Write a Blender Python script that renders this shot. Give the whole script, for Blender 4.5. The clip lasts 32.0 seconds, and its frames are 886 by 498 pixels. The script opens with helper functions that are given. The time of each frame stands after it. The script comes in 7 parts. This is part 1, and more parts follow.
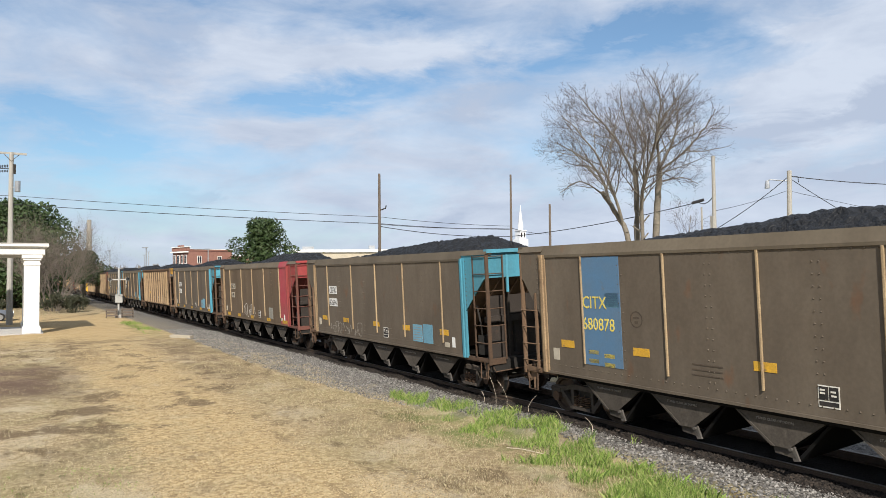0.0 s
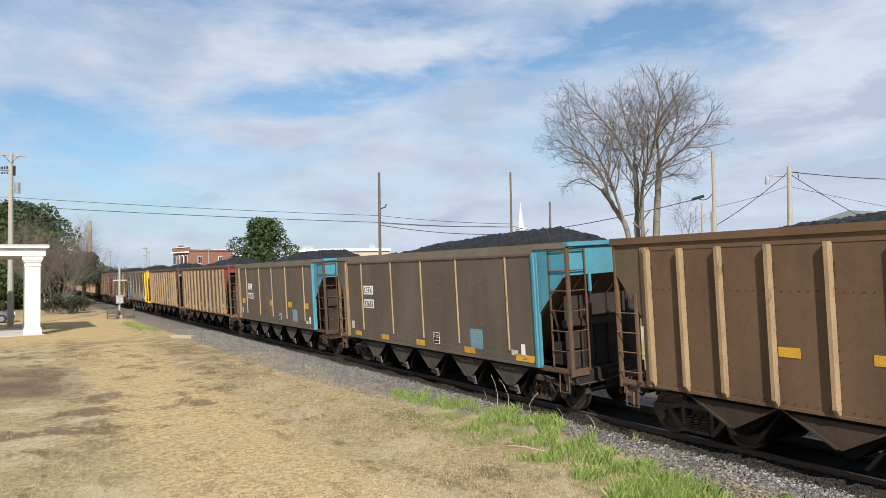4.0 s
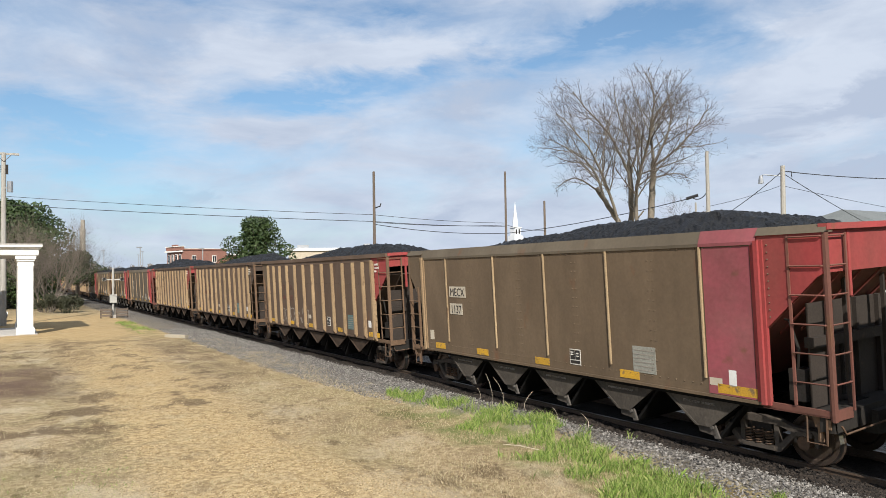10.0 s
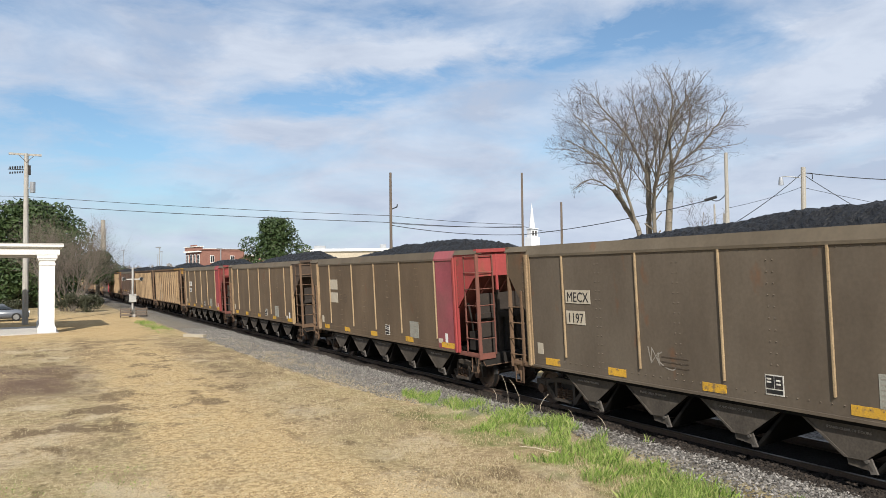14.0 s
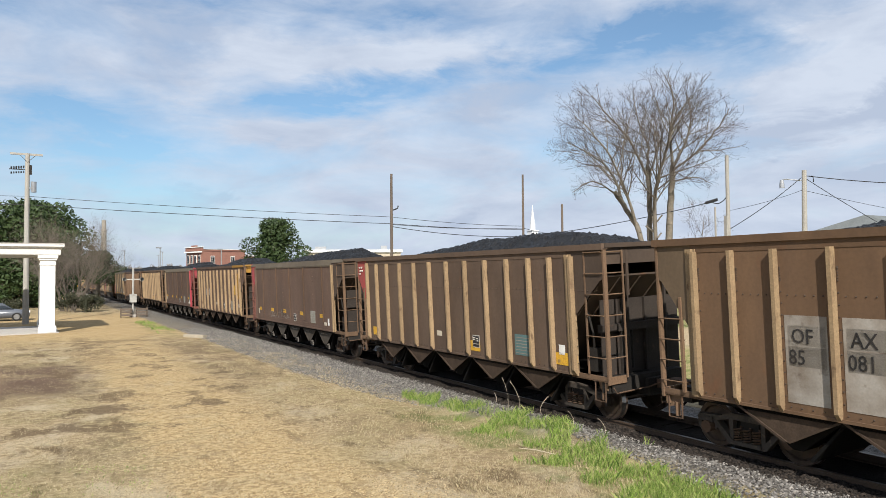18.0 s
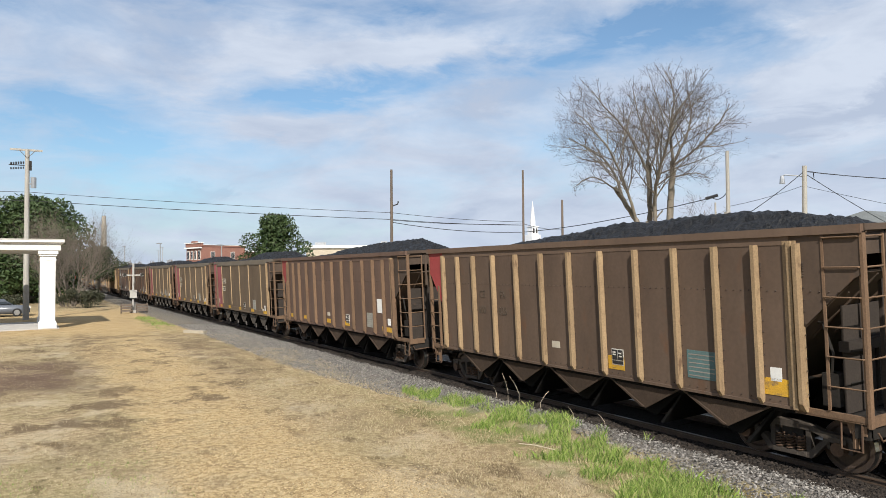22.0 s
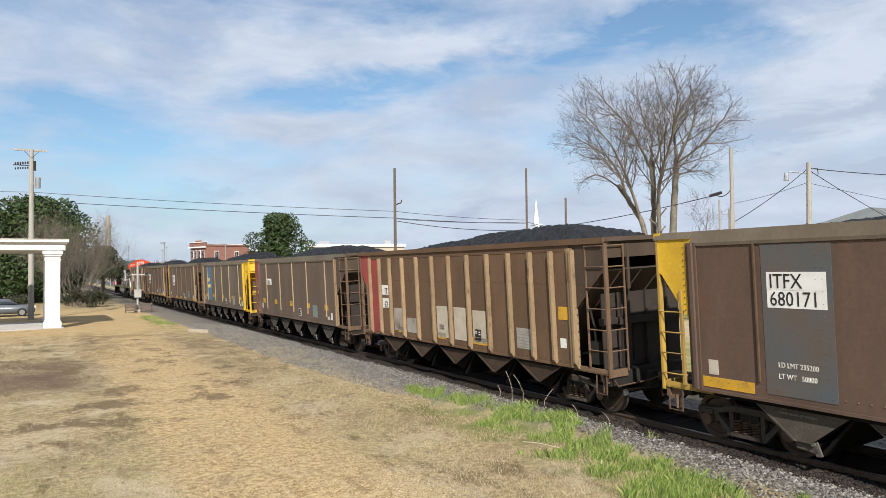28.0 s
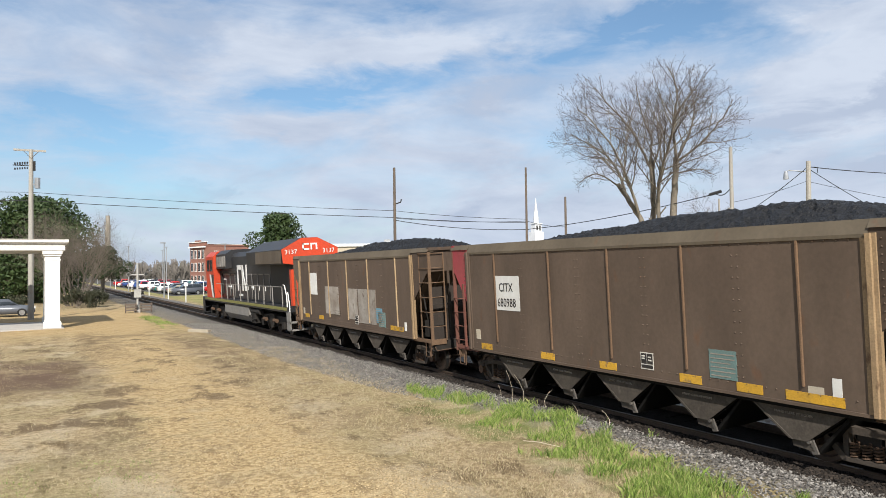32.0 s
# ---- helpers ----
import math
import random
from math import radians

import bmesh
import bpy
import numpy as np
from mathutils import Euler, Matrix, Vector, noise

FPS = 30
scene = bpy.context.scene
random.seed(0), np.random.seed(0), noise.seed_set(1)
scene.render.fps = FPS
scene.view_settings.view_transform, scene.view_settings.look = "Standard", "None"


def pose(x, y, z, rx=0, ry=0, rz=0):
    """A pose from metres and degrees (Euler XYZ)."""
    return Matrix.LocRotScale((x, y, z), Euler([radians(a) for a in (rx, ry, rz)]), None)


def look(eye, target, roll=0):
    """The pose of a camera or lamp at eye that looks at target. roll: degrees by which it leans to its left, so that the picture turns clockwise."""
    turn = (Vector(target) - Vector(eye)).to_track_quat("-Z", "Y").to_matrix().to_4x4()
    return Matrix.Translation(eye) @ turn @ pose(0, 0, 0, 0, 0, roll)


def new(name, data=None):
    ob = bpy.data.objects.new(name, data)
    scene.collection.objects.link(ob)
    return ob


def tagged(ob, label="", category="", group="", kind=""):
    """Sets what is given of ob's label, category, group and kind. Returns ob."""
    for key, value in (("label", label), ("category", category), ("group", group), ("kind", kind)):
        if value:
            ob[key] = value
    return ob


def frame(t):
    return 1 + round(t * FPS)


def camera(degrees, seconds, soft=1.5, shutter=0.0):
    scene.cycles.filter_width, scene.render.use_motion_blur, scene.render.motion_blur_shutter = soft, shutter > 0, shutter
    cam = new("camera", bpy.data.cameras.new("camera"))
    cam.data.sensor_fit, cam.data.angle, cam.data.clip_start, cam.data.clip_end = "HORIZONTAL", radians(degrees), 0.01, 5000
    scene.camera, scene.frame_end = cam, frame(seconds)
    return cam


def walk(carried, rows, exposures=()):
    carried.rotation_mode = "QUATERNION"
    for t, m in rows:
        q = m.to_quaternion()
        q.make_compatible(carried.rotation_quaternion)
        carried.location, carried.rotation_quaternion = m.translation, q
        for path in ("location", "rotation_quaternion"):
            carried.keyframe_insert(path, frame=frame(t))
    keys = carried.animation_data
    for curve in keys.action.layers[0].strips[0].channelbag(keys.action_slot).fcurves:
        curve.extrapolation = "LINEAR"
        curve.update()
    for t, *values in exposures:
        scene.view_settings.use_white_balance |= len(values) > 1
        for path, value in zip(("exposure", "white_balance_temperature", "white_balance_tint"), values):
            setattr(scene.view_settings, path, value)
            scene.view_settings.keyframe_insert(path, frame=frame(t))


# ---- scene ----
import itertools

EYE = Vector((0.0, 0.0, 3.465))


def aim(yaw, pitch, roll):
    a, b = radians(yaw), radians(pitch)
    return look(EYE, EYE + Vector((math.sin(a) * math.cos(b), math.cos(a) * math.cos(b), math.sin(b))), roll)


cam = camera(63.74, 32.0, soft=0.8)
walk(cam, [
    (0, aim(31.157, 2.042, -0.479)),
    (0.5, aim(31.198, 2.065, -0.559)),
    (1, aim(31.083, 2.061, -0.703)),
    (1.5, aim(31.074, 2.021, -0.776)),
    (2, aim(31.068, 1.964, -0.757)),
    (2.5, aim(30.987, 1.953, -0.812)),
    (3, aim(30.975, 1.878, -0.797)),
    (3.5, aim(31.114, 1.889, -0.901)),
    (5.5, aim(31.134, 1.937, -0.941)),
    (6, aim(31.162, 1.938, -1.007)),
    (6.5, aim(31.164, 1.952, -0.942)),
    (7, aim(31.251, 1.973, -0.928)),
    (7.5, aim(31.171, 1.955, -0.906)),
    (8, aim(31.163, 1.920, -0.957)),
    (8.5, aim(31.267, 1.980, -0.851)),
    (9, aim(31.320, 1.922, -0.816)),
    (9.5, aim(31.474, 1.897, -0.856)),
    (10, aim(31.554, 1.829, -0.936)),
    (10.5, aim(31.473, 1.836, -1.069)),
    (11, aim(31.637, 1.887, -1.094)),
    (11.5, aim(31.747, 1.907, -1.138)),
    (12, aim(31.860, 1.928, -0.938)),
    (12.5, aim(31.700, 1.935, -0.534)),
    (13, aim(30.685, 1.952, -0.493)),
    (13.5, aim(30.350, 1.886, -0.552)),
    (14, aim(30.239, 1.939, -0.682)),
    (14.5, aim(30.213, 1.962, -0.707)),
    (16.5, aim(30.356, 2.022, -0.558)),
    (17, aim(30.315, 2.046, -0.567)),
    (17.5, aim(30.234, 2.062, -0.490)),
    (18, aim(30.194, 2.058, -0.446)),
    (18.5, aim(30.061, 2.031, -0.540)),
    (19, aim(30.047, 1.970, -0.557)),
    (19.5, aim(30.185, 2.022, -0.525)),
    (20, aim(30.280, 1.991, -0.502)),
    (20.5, aim(30.338, 1.890, -0.501)),
    (21, aim(30.282, 1.841, -0.468)),
    (21.5, aim(30.204, 1.801, -0.424)),
    (22, aim(30.185, 1.715, -0.446)),
    (22.5, aim(30.197, 1.751, -0.454)),
    (23, aim(30.164, 1.742, -0.498)),
    (23.5, aim(30.153, 1.713, -0.593)),
    (24, aim(30.123, 1.692, -0.674)),
    (24.5, aim(30.081, 1.699, -0.609)),
    (25, aim(30.133, 1.659, -0.602)),
    (25.5, aim(30.059, 1.612, -0.615)),
    (27.5, aim(29.961, 1.546, -0.525)),
    (28, aim(29.900, 1.591, -0.650)),
    (28.5, aim(29.994, 1.532, -0.613)),
    (29, aim(30.078, 1.473, -0.659)),
    (29.5, aim(30.091, 1.467, -0.645)),
    (30, aim(30.012, 1.511, -0.686)),
    (30.5, aim(30.104, 1.547, -0.677)),
    (31, aim(30.068, 1.576, -0.592)),
    (31.5, aim(29.983, 1.563, -0.711)),
    (32, aim(29.916, 1.537, -0.776)),
])

# ---- light ----
SUN = Vector((-0.355, -0.70, 0.616)).normalized()
scene.view_settings.exposure = 0.55
sun = new("sun", bpy.data.lights.new("sun", "SUN"))
sun.data.energy, sun.data.angle, sun.data.color = 5.0, radians(0.6), (1.0, 0.95, 0.87)
sun.matrix_world = look(SUN * 100, (0, 0, 0))

world = bpy.data.worlds.new("sky")
scene.world = world
world.use_nodes = True
wt = world.node_tree
wt.nodes.clear()


def wnode(kind, **kw):
    n = wt.nodes.new(kind)
    for k, v in kw.items():
        n.inputs[k].default_value = v
    return n


w_out = wt.nodes.new("ShaderNodeOutputWorld")
w_bg = wnode("ShaderNodeBackground", Strength=1.0)
w_sky = wt.nodes.new("ShaderNodeTexSky")
w_sky.sky_type, w_sky.sun_disc = "NISHITA", False
w_sky.sun_elevation, w_sky.sun_rotation = radians(38), radians(207)
w_dim = wnode("ShaderNodeMix")
w_dim.data_type, w_dim.blend_type = "RGBA", "MULTIPLY"
w_dim.inputs[0].default_value = 1.0
w_dim.inputs[7].default_value = (0.066, 0.082, 0.090, 1)
wt.links.new(w_sky.outputs[0], w_dim.inputs[6])
w_co = wt.nodes.new("ShaderNodeTexCoord")
w_sep = wt.nodes.new("ShaderNodeSeparateXYZ")
wt.links.new(w_co.outputs["Generated"], w_sep.inputs[0])


def wmath(op, a, b=None):
    n = wt.nodes.new("ShaderNodeMath")
    n.operation = op
    for i, s in enumerate((a, b)):
        if s is None:
            continue
        if isinstance(s, (int, float)):
            n.inputs[i].default_value = s
        else:
            wt.links.new(s, n.inputs[i])
    return n.outputs[0]


# bearing and height of the sky's point, bent a little so that no cloud has a clean edge
w_flat = wt.nodes.new("ShaderNodeCombineXYZ")
wt.links.new(wmath("ARCTAN2", w_sep.outputs[0], w_sep.outputs[1]), w_flat.inputs[0])
wt.links.new(w_sep.outputs[2], w_flat.inputs[1])
w_map = wt.nodes.new("ShaderNodeMapping")
w_map.inputs["Rotation"].default_value = (0, 0, radians(-6))
w_map.inputs["Scale"].default_value = (1.0, 3.0, 1.0)
wt.links.new(w_flat.outputs[0], w_map.inputs[0])
w_n1 = wnode("ShaderNodeTexNoise", Scale=5.5, Detail=9.0, Roughness=0.6, Distortion=0.5)
w_n2 = wnode("ShaderNodeTexNoise", Scale=9.0, Detail=8.0, Roughness=0.62, Distortion=0.4)
for n in (w_n1, w_n2):
    wt.links.new(w_map.outputs[0], n.inputs["Vector"])
w_bend = wt.nodes.new("ShaderNodeVectorMath")
w_bend.operation = "MULTIPLY_ADD"
w_off = wt.nodes.new("ShaderNodeVectorMath")
w_off.operation = "SUBTRACT"
wt.links.new(w_n2.outputs["Color"], w_off.inputs[0])
w_off.inputs[1].default_value = (0.5, 0.5, 0.5)
wt.links.new(w_off.outputs[0], w_bend.inputs[0])
w_bend.inputs[1].default_value = (0.22, 0.075, 0.0)
wt.links.new(w_flat.outputs[0], w_bend.inputs[2])


def cloud_patches(patches):
    """The sum of soft ovals: bearing, height, half length, half thickness, tilt, strength."""
    total = 0.0
    for az, z, a, b_, tilt, strength in patches:
        m = wt.nodes.new("ShaderNodeMapping")
        m.vector_type = "TEXTURE"
        m.inputs["Location"].default_value = (az, z, 0)
        m.inputs["Rotation"].default_value = (0, 0, radians(tilt))
        m.inputs["Scale"].default_value = (a, b_, 1)
        wt.links.new(w_bend.outputs[0], m.inputs[0])
        g = wt.nodes.new("ShaderNodeTexGradient")
        g.gradient_type = "SPHERICAL"
        wt.links.new(m.outputs[0], g.inputs[0])
        total = wmath("ADD", wmath("MULTIPLY", g.outputs[1], strength), total)
    return total


w_gaps = cloud_patches((
    (0.08, 0.202, 0.30, 0.034, 2, 1.15), (0.01, 0.165, 0.32, 0.042, 0, 1.0), (0.20, 0.170, 0.20, 0.028, -2, 0.7),
    (0.37, 0.238, 0.19, 0.034, 5, 1.2), (0.56, 0.272, 0.22, 0.026, 7, 1.0), (0.52, 0.338, 0.24, 0.055, 0, 0.95),
    (0.79, 0.300, 0.22, 0.060, 8, 1.2), (0.88, 0.325, 0.13, 0.04, 5, 1.0), (0.95, 0.285, 0.08, 0.045, 15, 0.9),
    (0.21, 0.350, 0.24, 0.03, 0, 0.9), (-0.01, 0.318, 0.12, 0.04, 0, 0.7), (1.05, 0.318, 0.09, 0.03, 0, 0.6),
    (0.08, 0.123, 0.34, 0.05, 0, 0.85), (0.15, 0.06, 0.45, 0.06, 0, 0.55), (0.69, 0.165, 0.12, 0.06, 0, 0.4)))
w_greys = cloud_patches((
    (0.16, 0.300, 0.10, 0.06, 20, 0.5), (0.60, 0.238, 0.11, 0.03, 5, 0.6), (0.965, 0.172, 0.12, 0.026, 8, 1.1),
    (1.095, 0.194, 0.07, 0.03, 10, 1.0), (1.09, 0.115, 0.06, 0.02, 0, 0.9), (0.19, 0.104, 0.05, 0.016, 3, 0.9),
    (0.54, 0.078, 0.07, 0.018, 0, 0.6), (0.85, 0.133, 0.06, 0.02, 0, 0.5)))
w_whites = cloud_patches(((1.01, 0.208, 0.15, 0.05, 12, 0.55), (1.07, 0.262, 0.18, 0.09, 0, 0.4), (0.45, 0.295, 0.28, 0.04, 4, 0.4), (0.3, 0.20, 0.2, 0.03, 5, 0.35)))
w_n1b = wmath("MULTIPLY", wmath("SUBTRACT", w_n1.outputs[0], 0.5), 1.5)
w_haze = wmath("MULTIPLY", wmath("SUBTRACT", 0.16, wmath("MINIMUM", wmath("MAXIMUM", w_sep.outputs[2], 0.0), 0.16)), 1.8)
w_veil = wmath("ADD", 0.62, wmath("MULTIPLY", wmath("SUBTRACT", w_n2.outputs[0], 0.5), 1.6))
w_fac = wmath("SUBTRACT", wmath("ADD", wmath("ADD", 0.84, w_n1b), wmath("ADD", w_haze, w_whites)), wmath("MULTIPLY", w_gaps, w_veil))
w_fac = wmath("MINIMUM", wmath("MAXIMUM", w_fac, 0.06), 1.0)
# grey undersides of the thicker clouds
w_n3 = wnode("ShaderNodeTexNoise", Scale=6.5, Detail=8.0, Roughness=0.6, Distortion=0.3)
wt.links.new(w_map.outputs[0], w_n3.inputs["Vector"])
w_r3 = wt.nodes.new("ShaderNodeValToRGB")
w_r3.color_ramp.elements[0].position, w_r3.color_ramp.elements[1].position = 0.30, 0.66
w_r3.color_ramp.elements[0].color, w_r3.color_ramp.elements[1].color = (0.335, 0.390, 0.492, 1), (0.452, 0.503, 0.59, 1)
wt.links.new(wmath("ADD", w_n3.outputs[0], wmath("SUBTRACT", wmath("MULTIPLY", w_whites, 0.3), wmath("MULTIPLY", w_greys, 0.55))), w_r3.inputs[0])
w_mix = wt.nodes.new("ShaderNodeMix")
w_mix.data_type = "RGBA"
wt.links.new(w_fac, w_mix.inputs[0])
wt.links.new(w_dim.outputs[2], w_mix.inputs[6])
wt.links.new(w_r3.outputs[0], w_mix.inputs[7])
wt.links.new(w_mix.outputs[2], w_bg.inputs[0])
wt.links.new(w_bg.outputs[0], w_out.inputs[0])

# ---- materials ----
MATS = {}


def material(name, base, second=None, rough=0.8, metal=0.0, scale=3.0, stretch=(1, 1, 1), amount=0.6, fine=40.0, bump=0.15, bump_d=0.01,
             third=None, third_at=0.62, jitter=0.12, streak=0.0, grain=0.5, spec=0.3):
    """A weathered surface: base and second colour by broad noise, third by patches, grain and relief by fine noise."""
    if name in MATS:
        return MATS[name]
    m = bpy.data.materials.new(name)
    MATS[name] = m
    m.use_nodes = True
    nt = m.node_tree
    b = nt.nodes["Principled BSDF"]
    b.inputs["Roughness"].default_value, b.inputs["Metallic"].default_value = rough, metal
    b.inputs["Specular IOR Level"].default_value = spec
    co, info = nt.nodes.new("ShaderNodeTexCoord"), nt.nodes.new("ShaderNodeObjectInfo")
    off = nt.nodes.new("ShaderNodeVectorMath")
    off.operation = "MULTIPLY_ADD"
    nt.links.new(info.outputs["Random"], off.inputs[0])
    off.inputs[1].default_value = (31.0, 47.0, 59.0)
    nt.links.new(co.outputs["Object"], off.inputs[2])
    mp = nt.nodes.new("ShaderNodeMapping")
    mp.inputs["Scale"].default_value = stretch
    nt.links.new(off.outputs[0], mp.inputs[0])
    n1 = nt.nodes.new("ShaderNodeTexNoise")
    n1.inputs["Scale"].default_value, n1.inputs["Detail"].default_value, n1.inputs["Roughness"].default_value = scale, 6.0, 0.6
    nt.links.new(mp.outputs[0], n1.inputs["Vector"])
    n2 = nt.nodes.new("ShaderNodeTexNoise")
    n2.inputs["Scale"].default_value, n2.inputs["Detail"].default_value = fine, 3.0
    nt.links.new(off.outputs[0], n2.inputs["Vector"])

    def mix(kind, f, a, c):
        x = nt.nodes.new("ShaderNodeMix")
        x.data_type, x.blend_type = "RGBA", kind
        for i, s in ((0, f), (6, a), (7, c)):
            if isinstance(s, (int, float)):
                x.inputs[i].default_value = s
            elif isinstance(s, tuple):
                x.inputs[i].default_value = (*s[:3], 1)
            else:
                nt.links.new(s, x.inputs[i])
        return x.outputs[2]

    def ramp(s, lo, hi, top):
        r = nt.nodes.new("ShaderNodeMapRange")
        r.inputs[1].default_value, r.inputs[2].default_value, r.inputs[4].default_value = lo, hi, top
        nt.links.new(s, r.inputs[0])
        return r.outputs[0]

    col = mix("MIX", ramp(n1.outputs[0], 0.35, 0.68, amount), base, second or tuple(c * 0.6 for c in base))
    if third:
        n4 = nt.nodes.new("ShaderNodeTexNoise")
        n4.inputs["Scale"].default_value, n4.inputs["Detail"].default_value = scale * 2.3, 8.0
        nt.links.new(mp.outputs[0], n4.inputs["Vector"])
        col = mix("MIX", ramp(n4.outputs[0], third_at, third_at + 0.12, 0.85), col, third)
    if streak:
        ms = nt.nodes.new("ShaderNodeMapping")
        ms.inputs["Scale"].default_value = (0.7, 0.75, 0.22)
        nt.links.new(off.outputs[0], ms.inputs[0])
        ns = nt.nodes.new("ShaderNodeTexNoise")
        ns.inputs["Scale"].default_value, ns.inputs["Detail"].default_value, ns.inputs["Roughness"].default_value = 1.0, 6.0, 0.65
        nt.links.new(ms.outputs[0], ns.inputs["Vector"])
        col = mix("MULTIPLY", streak, col, mix("MIX", ramp(ns.outputs[0], 0.32, 0.68, 1.0), (0.55, 0.5, 0.46), (1.35, 1.33, 1.3)))
    col = mix("MULTIPLY", grain, col, mix("MIX", ramp(n2.outputs[0], 0.3, 0.7, 1.0), (0.62, 0.62, 0.62), (1.25, 1.25, 1.25)))
    hsv = nt.nodes.new("ShaderNodeHueSaturation")
    nt.links.new(col, hsv.inputs["Color"])
    r = nt.nodes.new("ShaderNodeMapRange")
    r.inputs[3].default_value, r.inputs[4].default_value = 1 - jitter, 1 + jitter
    nt.links.new(info.outputs["Random"], r.inputs[0])
    nt.links.new(r.outputs[0], hsv.inputs["Value"])
    nt.links.new(hsv.outputs[0], b.inputs["Base Color"])
    if bump:
        bp = nt.nodes.new("ShaderNodeBump")
        bp.inputs["Strength"].default_value, bp.inputs["Distance"].default_value = bump, bump_d
        nt.links.new(n2.outputs[0], bp.inputs["Height"])
        nt.links.new(bp.outputs[0], b.inputs["Normal"])
    return m


def paint(name, c, dust=(0.105, 0.082, 0.058), amount=0.75, rough=0.75):
    """Car paint under coal dust and rust, streaked downwards."""
    return material(name, c, dust, rough=rough, scale=0.9, stretch=(1.0, 1.0, 0.5), amount=amount, fine=14, bump=0.2, bump_d=0.008,
                    third=(0.12, 0.06, 0.032), third_at=0.64, jitter=0.12, streak=0.4, grain=0.22)


DRAB = paint("paint_drab", (0.104, 0.085, 0.064), (0.075, 0.058, 0.042))
BROWNB = paint("paint_brown_ribbed", (0.110, 0.075, 0.053), (0.080, 0.054, 0.039))
MAUVE = paint("paint_mauve_brown", (0.108, 0.078, 0.058), (0.077, 0.056, 0.041))
BAYBROWN = material("bay_brown", (0.062, 0.043, 0.031), (0.03, 0.023, 0.018), rough=0.85, scale=3, fine=30, spec=0.1)
AMBERD = paint("paint_amber_dull", (0.36, 0.19, 0.025), (0.17, 0.10, 0.04), 0.9)
# rivets of ribbed cars, their small shadows put into a dark colour
RIVET = material("rivet_steel", (0.038, 0.027, 0.02), (0.06, 0.042, 0.03), bump=0)
RIBTAN = material("rib_tan", (0.27, 0.19, 0.108), (0.17, 0.112, 0.066), scale=3, stretch=(1, 1, 0.4), fine=30, third=(0.10, 0.06, 0.036), third_at=0.6)
YELLOWDUST = paint("paint_yellow_dusty", (0.40, 0.26, 0.05), (0.17, 0.11, 0.05), 0.9)
REDDUST = paint("paint_red_dusty", (0.17, 0.042, 0.036), (0.10, 0.045, 0.034), 0.75)
# steel of slopes and end walls, its colour deepened for shade between cars
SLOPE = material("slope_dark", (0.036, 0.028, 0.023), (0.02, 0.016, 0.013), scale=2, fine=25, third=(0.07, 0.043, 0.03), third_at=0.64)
BROWN = paint("paint_brown", (0.118, 0.084, 0.053), (0.080, 0.057, 0.036))
RUSTY = paint("paint_rusty", (0.107, 0.067, 0.049), (0.076, 0.051, 0.039))
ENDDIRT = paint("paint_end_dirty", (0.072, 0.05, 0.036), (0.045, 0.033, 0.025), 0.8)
ORANGE = paint("paint_orange", (0.125, 0.075, 0.042), (0.088, 0.054, 0.034))
TEAL = paint("paint_teal", (0.06, 0.245, 0.33), (0.07, 0.15, 0.18), 0.5)
RED = paint("paint_red", (0.27, 0.042, 0.042), (0.18, 0.055, 0.045), 0.6)
REDBROWN = paint("paint_red_brown", (0.16, 0.06, 0.046), (0.10, 0.052, 0.038), 0.8)
MAROON = paint("paint_maroon", (0.27, 0.035, 0.05), (0.20, 0.075, 0.06), 0.55)
PINK = paint("paint_pink", (0.25, 0.06, 0.075), (0.165, 0.075, 0.068), 0.6)
YELLOW = paint("paint_yellow", (0.62, 0.40, 0.02), (0.36, 0.21, 0.035), 0.55)
AMBER = paint("paint_amber", (0.55, 0.29, 0.012), (0.30, 0.15, 0.03), 0.6)
BLUEPOST = paint("paint_blue", (0.05, 0.19, 0.38), (0.08, 0.14, 0.2), 0.5)
TAN = material("rust_tan", (0.33, 0.245, 0.145), (0.21, 0.145, 0.085), scale=4, stretch=(1, 1, 0.4), fine=35, third=(0.12, 0.07, 0.04))
TANBROWN = material("rust_tan_dark", (0.15, 0.092, 0.055), (0.085, 0.055, 0.035), scale=4, stretch=(1, 1, 0.4), fine=35)
CHORD = paint("paint_chord", (0.10, 0.082, 0.058), (0.076, 0.06, 0.041))
# black steel, set darker than its own tone for the shade beneath the cars
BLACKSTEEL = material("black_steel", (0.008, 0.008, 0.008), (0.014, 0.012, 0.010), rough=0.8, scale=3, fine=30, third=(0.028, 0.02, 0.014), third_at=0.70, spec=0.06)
DARKSTEEL = material("dark_steel", (0.028, 0.025, 0.022), (0.015, 0.013, 0.012), rough=0.7, scale=3, fine=30, third=(0.07, 0.042, 0.025), third_at=0.68, spec=0.15)
DOORLIP = material("door_lip", (0.10, 0.09, 0.08), (0.05, 0.044, 0.038), rough=0.6, scale=5)
RUSTBROWN = material("rust_brown", (0.095, 0.056, 0.034), (0.05, 0.034, 0.024), rough=0.85, scale=4, fine=40)
TRUCKDUST = material("truck_dust", (0.066, 0.054, 0.044), (0.03, 0.026, 0.022), rough=0.8, scale=4, fine=30, third=(0.11, 0.085, 0.062), third_at=0.62, spec=0.2)
BAYDUST = material("bay_dust", (0.075, 0.064, 0.053), (0.036, 0.031, 0.026), rough=0.85, scale=2.2, fine=25, third=(0.095, 0.082, 0.068), third_at=0.60, spec=0.12)
WHEEL = material("wheel_steel", (0.09, 0.065, 0.05), (0.05, 0.04, 0.033), rough=0.5, metal=0.6, scale=5, fine=40)
